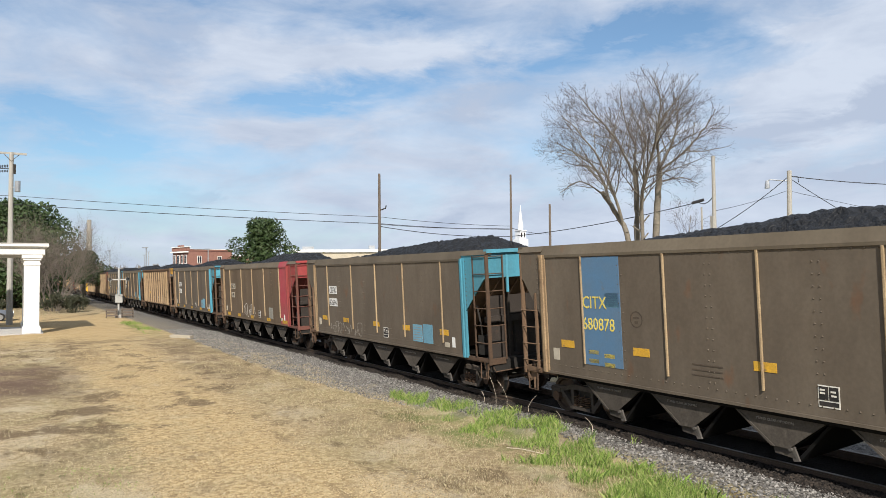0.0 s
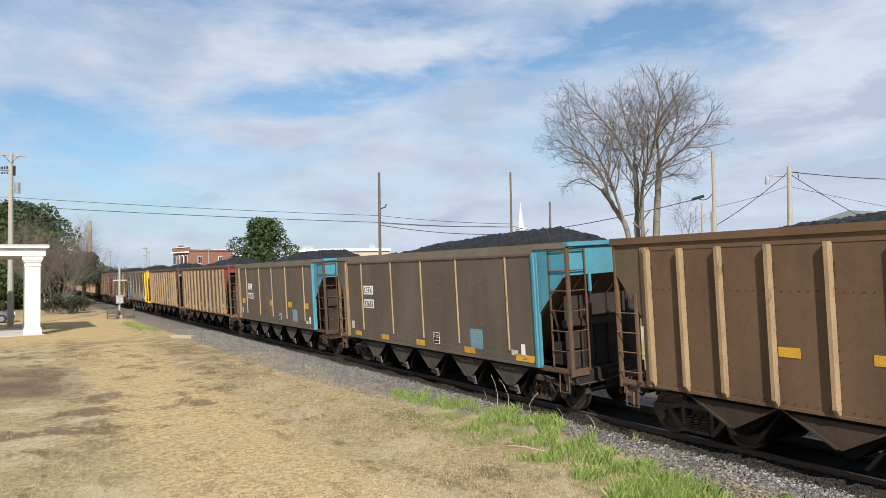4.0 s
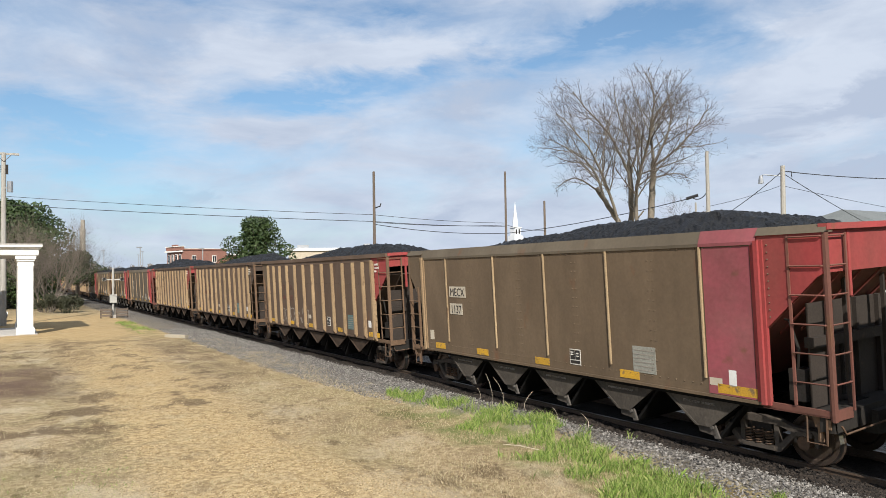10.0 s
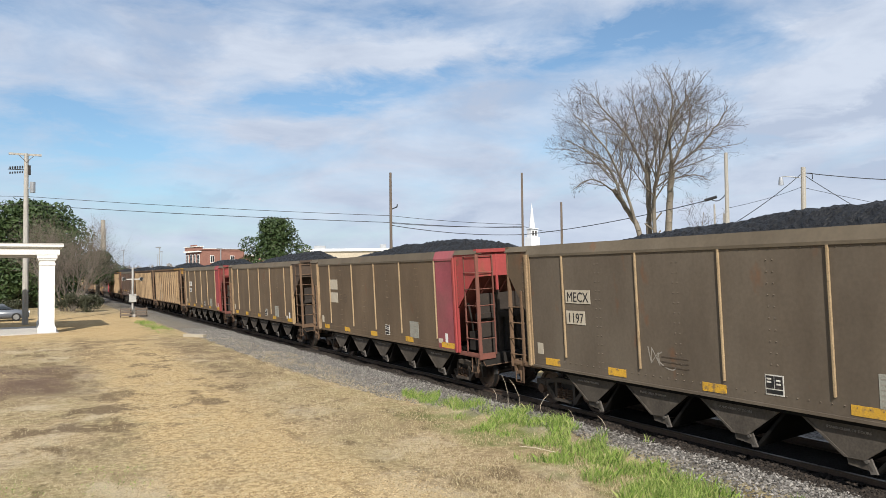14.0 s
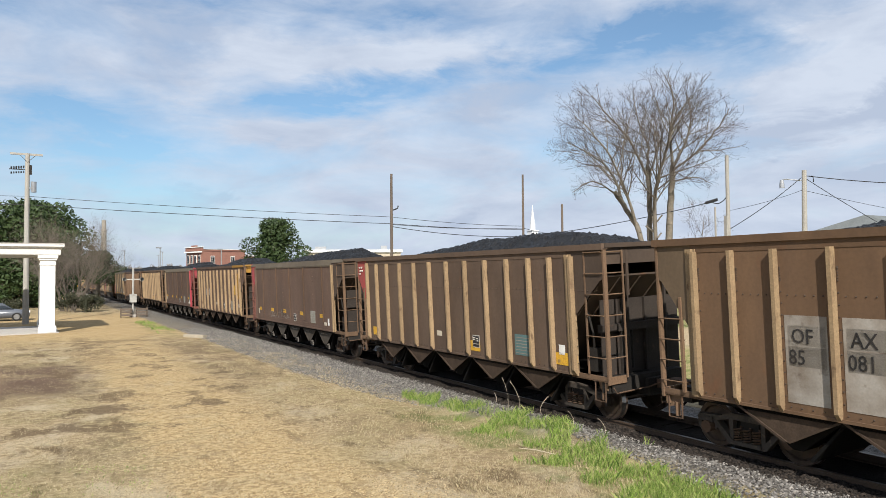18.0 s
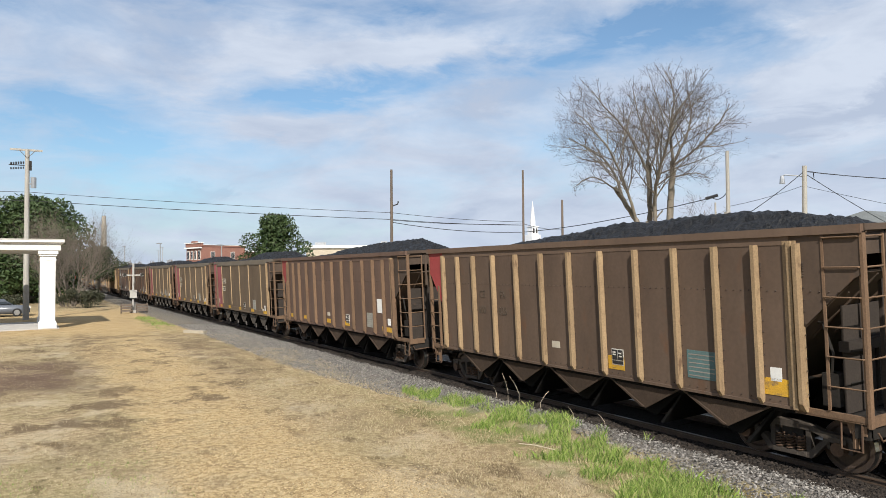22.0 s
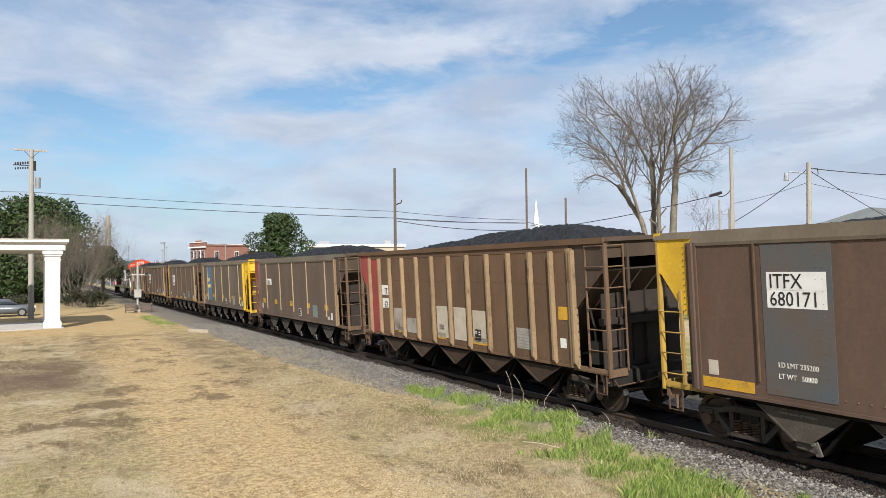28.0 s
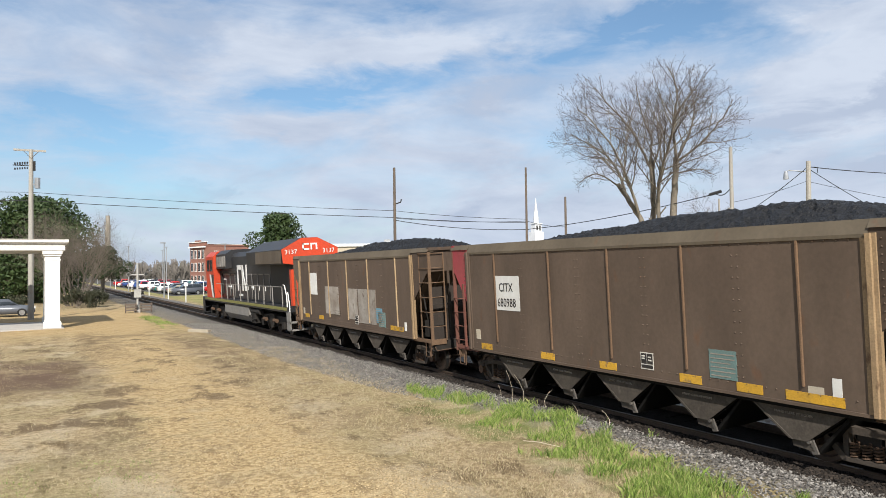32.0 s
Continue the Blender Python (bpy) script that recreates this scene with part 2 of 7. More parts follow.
TREAD = material("tread_steel", (0.5, 0.48, 0.46), (0.38, 0.36, 0.34), rough=0.3, metal=1.0, scale=5, fine=40)
COAL = material("coal", (0.006, 0.006, 0.0065), (0.013, 0.013, 0.014), rough=0.55, scale=6, fine=16, bump=1.0, bump_d=0.07, spec=0.28, grain=0.9)
BOARDW = material("board_white", (0.62, 0.62, 0.6), (0.45, 0.43, 0.39), scale=3, fine=40, bump=0, amount=0.5, grain=0.12)
BOARDT = material("board_tan", (0.42, 0.375, 0.30), (0.30, 0.255, 0.19), scale=3, fine=40, bump=0, grain=0.15)
INK = material("ink_black", (0.015, 0.015, 0.015), (0.05, 0.04, 0.035), scale=4, bump=0)
INKFAINT = material("ink_faded", (0.06, 0.045, 0.033), (0.085, 0.065, 0.045), scale=4, bump=0)
INKRED = material("ink_red", (0.07, 0.026, 0.02), (0.085, 0.045, 0.033), scale=4, bump=0)
INKW = material("ink_white", (0.6, 0.58, 0.53), (0.36, 0.33, 0.28), scale=4, bump=0)
INKGHOST = material("ink_ghost", (0.24, 0.215, 0.185), (0.17, 0.15, 0.12), scale=4, bump=0)
INKY = material("ink_yellow", (0.62, 0.5, 0.1), (0.4, 0.33, 0.1), scale=4, bump=0)
STRIPE = material("stripe_yellow", (0.52, 0.29, 0.025), (0.33, 0.20, 0.04), scale=3, bump=0, third=(0.15, 0.105, 0.06), third_at=0.56)
BLUE = material("panel_blue", (0.062, 0.135, 0.23), (0.085, 0.125, 0.17), scale=1.2, stretch=(1, 1, 0.5), fine=28, third=(0.11, 0.105, 0.095), third_at=0.68, grain=0.15, bump=0.05)
SKYBLUE = material("patch_blue", (0.13, 0.29, 0.38), (0.1, 0.2, 0.26), scale=4, bump=0)
MINT = material("patch_teal", (0.075, 0.14, 0.14), (0.08, 0.10, 0.095), scale=4, bump=0)
TEALPLATE = material("patch_dull_teal", (0.13, 0.21, 0.20), (0.12, 0.15, 0.135), scale=4, bump=0)
PALEPLATE = material("patch_pale", (0.27, 0.27, 0.235), (0.16, 0.145, 0.115), scale=4, bump=0)
GREYBLUE = material("panel_greyblue", (0.078, 0.088, 0.094), (0.105, 0.078, 0.06), scale=0.9, fine=28, amount=0.9, bump=0.05, grain=0.15)
PATCHW = material("patch_whitish", (0.33, 0.305, 0.27), (0.16, 0.125, 0.095), scale=1.6, fine=28, bump=0, amount=0.85, third=(0.11, 0.078, 0.056), third_at=0.6, grain=0.2)


# ---- mesh building ----
class Mb:
    """Collects plain solids into one mesh."""

    def __init__(self):
        self.v, self.f = [], []

    def add(self, vs, fs):
        o = len(self.v)
        self.v += [tuple(p) for p in vs]
        self.f += [tuple(i + o for i in f) for f in fs]
        return self

    def box(self, x0, x1, y0, y1, z0, z1):
        vs = [(x, y, z) for z in (z0, z1) for y in (y0, y1) for x in (x0, x1)]
        return self.add(vs, [(0, 2, 3, 1), (4, 5, 7, 6), (0, 1, 5, 4), (2, 6, 7, 3), (0, 4, 6, 2), (1, 3, 7, 5)])

    def hull8(self, a, b):
        """Solid between two rectangles of four corners each, in the same order."""
        return self.add(list(a) + list(b), [(0, 3, 2, 1), (4, 5, 6, 7)] + [(i, (i + 1) % 4, 4 + (i + 1) % 4, 4 + i) for i in range(4)])

    def prism(self, pts, axis, a0, a1):
        """A polygon swept along x, y or z. The points give the other two coordinates in order."""
        def at(p, a):
            return {"x": (a, p[0], p[1]), "y": (p[0], a, p[1]), "z": (p[0], p[1], a)}[axis]
        n = len(pts)
        vs = [at(p, a0) for p in pts] + [at(p, a1) for p in pts]
        return self.add(vs, [tuple(range(n)), tuple(range(2 * n - 1, n - 1, -1))] + [(i, n + i, n + (i + 1) % n, (i + 1) % n) for i in range(n)])

    def rod(self, p0, p1, r0, r1=None, n=6, caps=True):
        p0, p1 = Vector(p0), Vector(p1)
        r1 = r0 if r1 is None else r1
        d = (p1 - p0)
        if d.length < 1e-6:
            return self
        d.normalize()
        u = d.orthogonal().normalized()
        w = d.cross(u)
        vs = []
        for p, r in ((p0, r0), (p1, r1)):
            for i in range(n):
                a = 2 * math.pi * i / n
                vs.append(p + u * (math.cos(a) * r) + w * (math.sin(a) * r))
        fs = [(i, (i + 1) % n, n + (i + 1) % n, n + i) for i in range(n)]
        if caps:
            fs += [tuple(range(n - 1, -1, -1)), tuple(range(n, 2 * n))]
        return self.add(vs, fs)

    def path(self, pts, r, n=5):
        """One bent tube through the points."""
        P = [Vector(p) for p in pts]
        u = (P[1] - P[0]).orthogonal().normalized()
        vs = []
        for i, p in enumerate(P):
            d = (P[min(i + 1, len(P) - 1)] - P[max(i - 1, 0)]).normalized()
            u = (u - d * u.dot(d)).normalized()
            w = d.cross(u)
            vs += [p + u * (math.cos(2 * math.pi * k / n) * r) + w * (math.sin(2 * math.pi * k / n) * r) for k in range(n)]
        fs = [(j * n + k, j * n + (k + 1) % n, (j + 1) * n + (k + 1) % n, (j + 1) * n + k) for j in range(len(P) - 1) for k in range(n)]
        return self.add(vs, fs + [tuple(range(n - 1, -1, -1)), tuple(range((len(P) - 1) * n, len(P) * n))])

    def mesh(self, name="mesh", smooth=False):
        me = bpy.data.meshes.new(name)
        me.from_pydata(self.v, [], self.f)
        bm = bmesh.new()
        bm.from_mesh(me)
        bmesh.ops.recalc_face_normals(bm, faces=bm.faces)
        bm.to_mesh(me)
        bm.free()
        if smooth:
            me.polygons.foreach_set("use_smooth", [True] * len(me.polygons))
        return me

    def raw(self, name="mesh", smooth=False):
        me = bpy.data.meshes.new(name)
        me.from_pydata(self.v, [], self.f)
        if smooth:
            me.polygons.foreach_set("use_smooth", [True] * len(me.polygons))
        return me


def put(name, me, mat, parent=None, label="", at=None):
    """One object on a mesh that others may share; its material is its own."""
    ob = new(name, me)
    if not me.materials:
        me.materials.append(mat)
    ob.material_slots[0].link = "OBJECT"
    ob.material_slots[0].material = mat
    if parent is not None:
        ob.parent = parent
    if at is not None:
        ob.matrix_basis = at
    if label:
        ob["label"] = label
    return ob


def part(name, mb, mat, parent, label="", at=None, smooth=False):
    return put(name, mb.mesh(name, smooth) if isinstance(mb, Mb) else mb, mat, parent, label, at)


SHARED = {}


def shared(key, build):
    if key not in SHARED:
        SHARED[key] = build().mesh(str(key).split(":")[0])
    return SHARED[key]


def text_width(me):
    return max(v.co.x for v in me.vertices)


def empty(name, m=None):
    ob = new(name)
    ob.empty_display_size = 0.3
    if m is not None:
        ob.matrix_basis = m
    return ob


def text_mesh(body, size, depth=0.004):
    key = ("text", body, round(size, 3))
    if key not in SHARED:
        cu = bpy.data.curves.new("text", "FONT")
        cu.body, cu.size, cu.extrude = body, size, depth
        cu.align_x, cu.align_y, cu.resolution_u = "LEFT", "BOTTOM_BASELINE", 2
        ob = new("text", cu)
        bpy.context.view_layer.update()
        SHARED[key] = bpy.data.meshes.new_from_object(ob.evaluated_get(bpy.context.evaluated_depsgraph_get()))
        bpy.data.objects.remove(ob)
    return SHARED[key]


# ---- the ground ----
TRACK_X = 12.94
CANT = 0.047
TRACK = Matrix.Translation((TRACK_X, 0, 0)) @ Matrix.Rotation(-CANT, 4, "Y")


def smooth01(a, b, x):
    t = min(1.0, max(0.0, (x - a) / (b - a)))
    return t * t * (3 - 2 * t)


def ground_z(x, y):
    z = -0.45 + 0.42 * smooth01(12, 52, y)
    if x > 9.5:
        z = z + (-0.16 - z) * smooth01(9.9, 11.3, x) if x < TRACK_X + 3 else z
    if x > TRACK_X + 3:
        z = -0.25 + 0.2 * smooth01(TRACK_X + 3, TRACK_X + 14, x)
    n = noise.noise(Vector((x * 0.35, y * 0.35, 0.0))) * 0.035 + noise.noise(Vector((x * 1.3, y * 1.3, 5.0))) * 0.014
    return z + n * (1.0 if abs(x) < 60 and abs(y) < 160 else 0.0)


def axis_steps(lo, near0, near1, hi, fine, coarse=1.35):
    xs = list(np.arange(near0, near1 + 1e-6, fine))
    d, x = fine, near1
    while x < hi:
        d *= coarse
        x += d
        xs.append(min(x, hi))
    d, x, left = fine, near0, []
    while x > lo:
        d *= coarse
        x -= d
        left.append(max(x, lo))
    return left[::-1] + xs


def build_ground():
    xs, ys = axis_steps(-2500, -12, 22, 2500, 0.5), axis_steps(-2500, 4, 70, 2500, 0.6)
    nx = len(xs)
    vs = [(x, y, ground_z(x, y)) for y in ys for x in xs]
    fs = [(j * nx + i, j * nx + i + 1, (j + 1) * nx + i + 1, (j + 1) * nx + i) for j in range(len(ys) - 1) for i in range(nx - 1)]
    me = bpy.data.meshes.new("ground")
    me.from_pydata(vs, [], fs)
    me.polygons.foreach_set("use_smooth", [True] * len(me.polygons))
    m = bpy.data.materials.new("ground")
    m.use_nodes = True
    nt = m.node_tree
    b = nt.nodes["Principled BSDF"]
    b.inputs["Roughness"].default_value, b.inputs["Specular IOR Level"].default_value = 0.95, 0.1
    co = nt.nodes.new("ShaderNodeTexCoord")
    sep = nt.nodes.new("ShaderNodeSeparateXYZ")
    nt.links.new(co.outputs["Object"], sep.inputs[0])
    X, Y = sep.outputs[0], sep.outputs[1]

    def noi(scale, detail=5.0, rough=0.6, stretch=None):
        n = nt.nodes.new("ShaderNodeTexNoise")
        n.inputs["Scale"].default_value, n.inputs["Detail"].default_value, n.inputs["Roughness"].default_value = scale, detail, rough
        if stretch:
            mp = nt.nodes.new("ShaderNodeMapping")
            mp.inputs["Scale"].default_value = stretch
            nt.links.new(co.outputs["Object"], mp.inputs[0])
            nt.links.new(mp.outputs[0], n.inputs["Vector"])
        else:
            nt.links.new(co.outputs["Object"], n.inputs["Vector"])
        return n.outputs[0]

    def ma(op, a, c=0.0):
        n = nt.nodes.new("ShaderNodeMath")
        n.operation = op
        for i, s in enumerate((a, c)):
            if isinstance(s, (int, float)):
                n.inputs[i].default_value = s
            else:
                nt.links.new(s, n.inputs[i])
        return n.outputs[0]

    def rng(s, lo, hi, a=0.0, c=1.0):
        r = nt.nodes.new("ShaderNodeMapRange")
        for i, q in ((1, lo), (2, hi), (3, a), (4, c)):
            r.inputs[i].default_value = q
        nt.links.new(s, r.inputs[0])
        return r.outputs[0]

    def mix(f, a, c):
        x = nt.nodes.new("ShaderNodeMix")
        x.data_type = "RGBA"
        for i, s in ((0, f), (6, a), (7, c)):
            if isinstance(s, (int, float)):
                x.inputs[i].default_value = s
            elif isinstance(s, tuple):
                x.inputs[i].default_value = (*s, 1)
            else:
                nt.links.new(s, x.inputs[i])
        return x.outputs[2]

    def band(s, lo, hi, soft):
        return ma("MULTIPLY", rng(s, lo - soft, lo + soft), rng(s, hi - soft, hi + soft, 1.0, 0.0))

    big, mid, small, tiny = noi(0.28), noi(1.4), noi(7.0, 4.0), noi(38.0, 2.0)
    wob = ma("MULTIPLY", ma("SUBTRACT", mid, 0.5), 2.2)
    wob2 = ma("ADD", wob, ma("MULTIPLY", ma("SUBTRACT", small, 0.5), 1.2))
    grass = mix(rng(small, 0.38, 0.62), (0.225, 0.168, 0.093), (0.40, 0.318, 0.197))
    grass = mix(rng(big, 0.45, 0.60, 0.0, 0.4), grass, (0.232, 0.205, 0.10))
    # brown patches and marks, with small shadows of tufts and low relief painted in
    blot = noi(0.75, 6.0, 0.7)
    grass = mix(rng(blot, 0.52, 0.62, 0.0, 0.5), grass, (0.21, 0.155, 0.09))
    marks = noi(1.1, 8.0, 0.72, (1.0, 0.45, 1.0))
    grass = mix(rng(marks, 0.55, 0.61, 0.0, 0.8), grass, (0.12, 0.085, 0.048))
    gravel = mix(rng(small, 0.40, 0.60), (0.285, 0.203, 0.103), (0.475, 0.362, 0.20))
    wash = noi(0.55, 6.0, 0.66, (1.0, 0.7, 1.0))
    grass = mix(rng(wash, 0.52, 0.64, 0.0, 0.7), grass, (0.42, 0.355, 0.245))
    gravel = mix(rng(marks, 0.57, 0.63, 0.0, 0.6), gravel, (0.17, 0.118, 0.065))
    pale = mix(rng(mid, 0.35, 0.62), (0.43, 0.32, 0.17), (0.345, 0.245, 0.125))
    px = ma("ADD", X, wob2)
    path = ma("MULTIPLY", band(px, 2.4, 5.9, 0.7), rng(Y, 60, 78, 1.0, 0.0))
    wide = ma("MULTIPLY", band(px, -12, 9.6, 0.6), band(ma("ADD", Y, wob), 44, 76, 4.0))
    col = mix(ma("MULTIPLY", path, rng(mid, 0.30, 0.55, 0.35, 1.0)), grass, gravel)
    col = mix(ma("MULTIPLY", wide, rng(blot, 0.5, 0.62, 0.95, 0.45)), col, pale)
    # bare brown earth
    dirt = ma("MULTIPLY", band(px, -9.0, 1.8, 0.7), band(ma("ADD", Y, ma("MULTIPLY", wob, 1.5)), 26.3, 34.0, 1.4))
    col = mix(ma("MULTIPLY", dirt, rng(blot, 0.35, 0.5, 0.45, 1.0)), col, (0.125, 0.085, 0.06))
    smudge = noi(0.9, 7.0, 0.68, (0.55, 0.5, 1.0))
    worn = ma("MULTIPLY", band(px, -7.0, 8.6, 0.7), band(Y, 17.5, 44.0, 2.5))
    col = mix(ma("MULTIPLY", worn, rng(smudge, 0.535, 0.585, 0.0, 0.85)), col, (0.13, 0.092, 0.055))
    dirt3 = ma("MULTIPLY", band(px, 2.2, 3.7, 0.4), band(ma("ADD", Y, ma("MULTIPLY", wob, 2.0)), 34.5, 46.0, 2.0))
    col = mix(ma("MULTIPLY", dirt3, rng(mid, 0.42, 0.55, 0.0, 0.85)), col, (0.14, 0.098, 0.06))
    dirt2 = ma("MULTIPLY", band(px, 6.3, 8.4, 0.6), band(Y, 27, 43, 3.0))
    col = mix(ma("MULTIPLY", dirt2, rng(mid, 0.42, 0.56, 0.0, 0.85)), col, (0.15, 0.105, 0.066))
    # green winter weeds along the ballast and in the lawn
    edge_x = ma("ADD", X, ma("MULTIPLY", wob2, 0.45))
    weeds = ma("MULTIPLY", band(edge_x, 8.9, 10.9, 0.4), rng(Y, 16, 22, 1.0, 0.0))
    col = mix(ma("MULTIPLY", weeds, rng(mid, 0.40, 0.6, 0.1, 0.8)), col, (0.12, 0.15, 0.045))
    far_weeds = ma("MULTIPLY", band(edge_x, 6.9, 8.3, 0.5), band(Y, 46, 60, 3.0))
    col = mix(ma("MULTIPLY", far_weeds, rng(mid, 0.4, 0.6, 0.1, 0.6)), col, (0.15, 0.17, 0.07))
    lawn = ma("MULTIPLY", band(px, -30, 1.2, 0.8), rng(Y, 12, 18, 1.0, 0.0))
    col = mix(ma("MULTIPLY", lawn, rng(mid, 0.4, 0.65, 0.1, 0.6)), col, (0.21, 0.205, 0.085))
    # ground beyond the railway: lawn, a dirt street, more lawn
    beyond = rng(X, TRACK_X + 3.4, TRACK_X + 4.4)
    field = mix(rng(mid, 0.35, 0.65), (0.17, 0.19, 0.06), (0.33, 0.27, 0.14))
    field = mix(band(ma("ADD", X, wob), 27, 36, 1.0), field, (0.40, 0.31, 0.2))
    col = mix(beyond, col, field)
    # asphalt of the car park and of the street that crosses the line
    lot = ma("MULTIPLY", band(X, 18.4, 300, 0.15), band(Y, 114, 900, 0.15))
    col = mix(lot, col, mix(rng(small, 0.3, 0.7), (0.075, 0.074, 0.072), (0.11, 0.108, 0.104)))
    # ballast bed
    spread = ma("ADD", rng(Y, 15, 28, 0.0, 1.75), rng(Y, 30, 52, 0.0, 0.6))
    bed = ma("MULTIPLY", rng(ma("ADD", edge_x, spread), 10.5, 11.0), rng(X, TRACK_X + 2.35, TRACK_X + 2.85, 1.0, 0.0))
    stone = nt.nodes.new("ShaderNodeTexVoronoi")
    stone.inputs["Scale"].default_value = 17.0
    nt.links.new(co.outputs["Object"], stone.inputs["Vector"])
    grey = mix(rng(stone.outputs["Color"], 0.2, 0.8), (0.07, 0.066, 0.062), (0.24, 0.228, 0.215))
    grey = mix(rng(mid, 0.45, 0.7, 0.0, 0.5), grey, (0.17, 0.135, 0.10))
    grey = mix(ma("MULTIPLY", rng(X, 10.9, 9.4), rng(small, 0.42, 0.6, 0.0, 0.65)), grey, (0.24, 0.20, 0.13))
    # oil and coal dust between the rails, plus the train's shade painted in
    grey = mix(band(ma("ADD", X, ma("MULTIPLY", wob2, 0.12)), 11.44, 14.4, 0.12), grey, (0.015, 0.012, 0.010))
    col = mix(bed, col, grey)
    grain = nt.nodes.new("ShaderNodeMix")
    grain.data_type, grain.blend_type = "RGBA", "MULTIPLY"
    grain.inputs[0].default_value = 0.75
    nt.links.new(col, grain.inputs[6])
    nt.links.new(mix(rng(tiny, 0.3, 0.7), (0.47, 0.45, 0.42), (1.38, 1.38, 1.38)), grain.inputs[7])
    nt.links.new(grain.outputs[2], b.inputs["Base Color"])
    bp = nt.nodes.new("ShaderNodeBump")
    bp.inputs["Strength"].default_value, bp.inputs["Distance"].default_value = 0.8, 0.05
    nt.links.new(ma("ADD", ma("ADD", small, ma("MULTIPLY", tiny, 0.7)), ma("MULTIPLY", stone.outputs["Distance"], bed)), bp.inputs["Height"])
    nt.links.new(bp.outputs[0], b.inputs["Normal"])
    me.materials.append(m)
    return tagged(new("ground", me), "dry straw-coloured winter grass with a gravel track and bare earth", "ground", kind="structure")


build_ground()

# ---- the railway ----
railway = tagged(empty("railroad_track", TRACK), "single railway track on grey ballast with wooden ties", "railroad track", kind="structure")
RAILTOP = material("rail_side", (0.085, 0.055, 0.035), (0.05, 0.038, 0.03), rough=0.7, scale=4, fine=40)
# tie colour also lowered to carry the shade under the train
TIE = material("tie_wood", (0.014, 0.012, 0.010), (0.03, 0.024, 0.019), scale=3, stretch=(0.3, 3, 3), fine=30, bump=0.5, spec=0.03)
RAILHEAD = material("rail_head", (0.16, 0.14, 0.12), (0.10, 0.085, 0.07), rough=0.4, metal=0.9, scale=2, fine=40)


def rail_mesh():
    prof = [(-0.07, -0.17), (0.07, -0.17), (0.07, -0.155), (0.012, -0.135), (0.012, -0.045), (0.037, -0.033), (0.037, -0.004), (0.03, 0.0),
            (-0.03, 0.0), (-0.037, -0.004), (-0.037, -0.033), (-0.012, -0.045), (-0.012, -0.135), (-0.07, -0.155)]
    return Mb().prism(prof, "y", -60, 600).mesh("rail")


rail = rail_mesh()
for x in (-0.76, 0.76):
    r = put("rail", rail, RAILTOP, railway, "rusty steel rail with a polished head", pose(x, 0, 0))
    put("rail_head", shared("rail_head", lambda: Mb().box(-0.031, 0.031, -60, 600, -0.002, 0.0015)), RAILHEAD, r)
tie = shared("tie", lambda: Mb().prism([(-1.3, -0.30), (1.3, -0.30), (1.3, -0.15), (1.28, -0.135), (-1.28, -0.135), (-1.3, -0.15)], "y", -0.11, 0.11))
rnd = random.Random(4)
for i in range(250):
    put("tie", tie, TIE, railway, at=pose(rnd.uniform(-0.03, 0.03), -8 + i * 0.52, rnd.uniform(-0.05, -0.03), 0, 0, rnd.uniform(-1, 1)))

# ---- freight cars ----
SIDE, TOP, SILL = 1.50, 4.22, 1.12
NEAR_C, FAR_C = -5.75, 6.05
POST = 6.95
RIBS5 = (4.64, 2.21, 0.08, -2.05, -4.54)
RIBS13 = (5.95, 5.10, 4.22, 3.20, 2.13, 1.05, -0.03, -1.12, -2.20, -3.26, -4.24, -5.10, -5.90)
FACE = Matrix(((0, 0, -1, 0), (-1, 0, 0, 0), (0, 1, 0, 0), (0, 0, 0, 1)))


def on_side(y, z, proud=0.006):
    """The pose of something flat on the side that faces the lawn: its x runs along the train, its y up."""
    return Matrix.Translation((-SIDE - 0.02 - proud, y, z)) @ FACE


def flat(w, h, t=0.004):
    return shared(f"plate:{w:.2f}:{h:.2f}", lambda: Mb().box(0, w, 0, h, -0.004, t))


def side_panel():
    m = Mb().box(-0.02, 0.02, NEAR_C, FAR_C, SILL, 3.95)
    m.box(-0.05, 0.0, NEAR_C, FAR_C, SILL - 0.02, SILL + 0.035)
    return m


def gusset(s):
    """The cut-away side plate of an end, s is -1 for the end that leads."""
    c, p = (NEAR_C if s < 0 else FAR_C), s * POST
    return Mb().prism([(c, 4.10), (p, 4.10), (p, 3.42), (p - s * 0.12, 3.36), (c + s * 0.14, 2.48), (c, 2.30)], "x", -0.015, 0.015)


def chord():
    m = Mb().prism([(-SIDE - 0.045, 3.93), (-SIDE - 0.045, 3.99), (-SIDE + 0.06, TOP), (-SIDE + 0.2, TOP), (-SIDE + 0.2, 4.1), (-SIDE + 0.03, 3.93)], "y", NEAR_C, FAR_C)
    for s, c in ((-1, NEAR_C), (1, FAR_C)):
        a, b = sorted((c, s * (POST + 0.05)))
        m.prism([(-SIDE - 0.045, 4.08), (-SIDE + 0.06, TOP), (-SIDE + 0.2, TOP), (-SIDE + 0.2, 4.08)], "y", a, b)
    return m


def chord_flat():
    return Mb().box(-SIDE - 0.07, -SIDE + 0.12, -POST - 0.05, POST + 0.05, 4.08, TOP).box(-SIDE - 0.03, -SIDE + 0.02, NEAR_C, FAR_C, 3.93, 4.08)


def rib_thin():
    m = Mb().prism([(0.02, -0.028), (-0.06, -0.028), (-0.06, 0.0), (-0.045, 0.018), (0.02, 0.018)], "z", 1.45, 3.93)
    return m


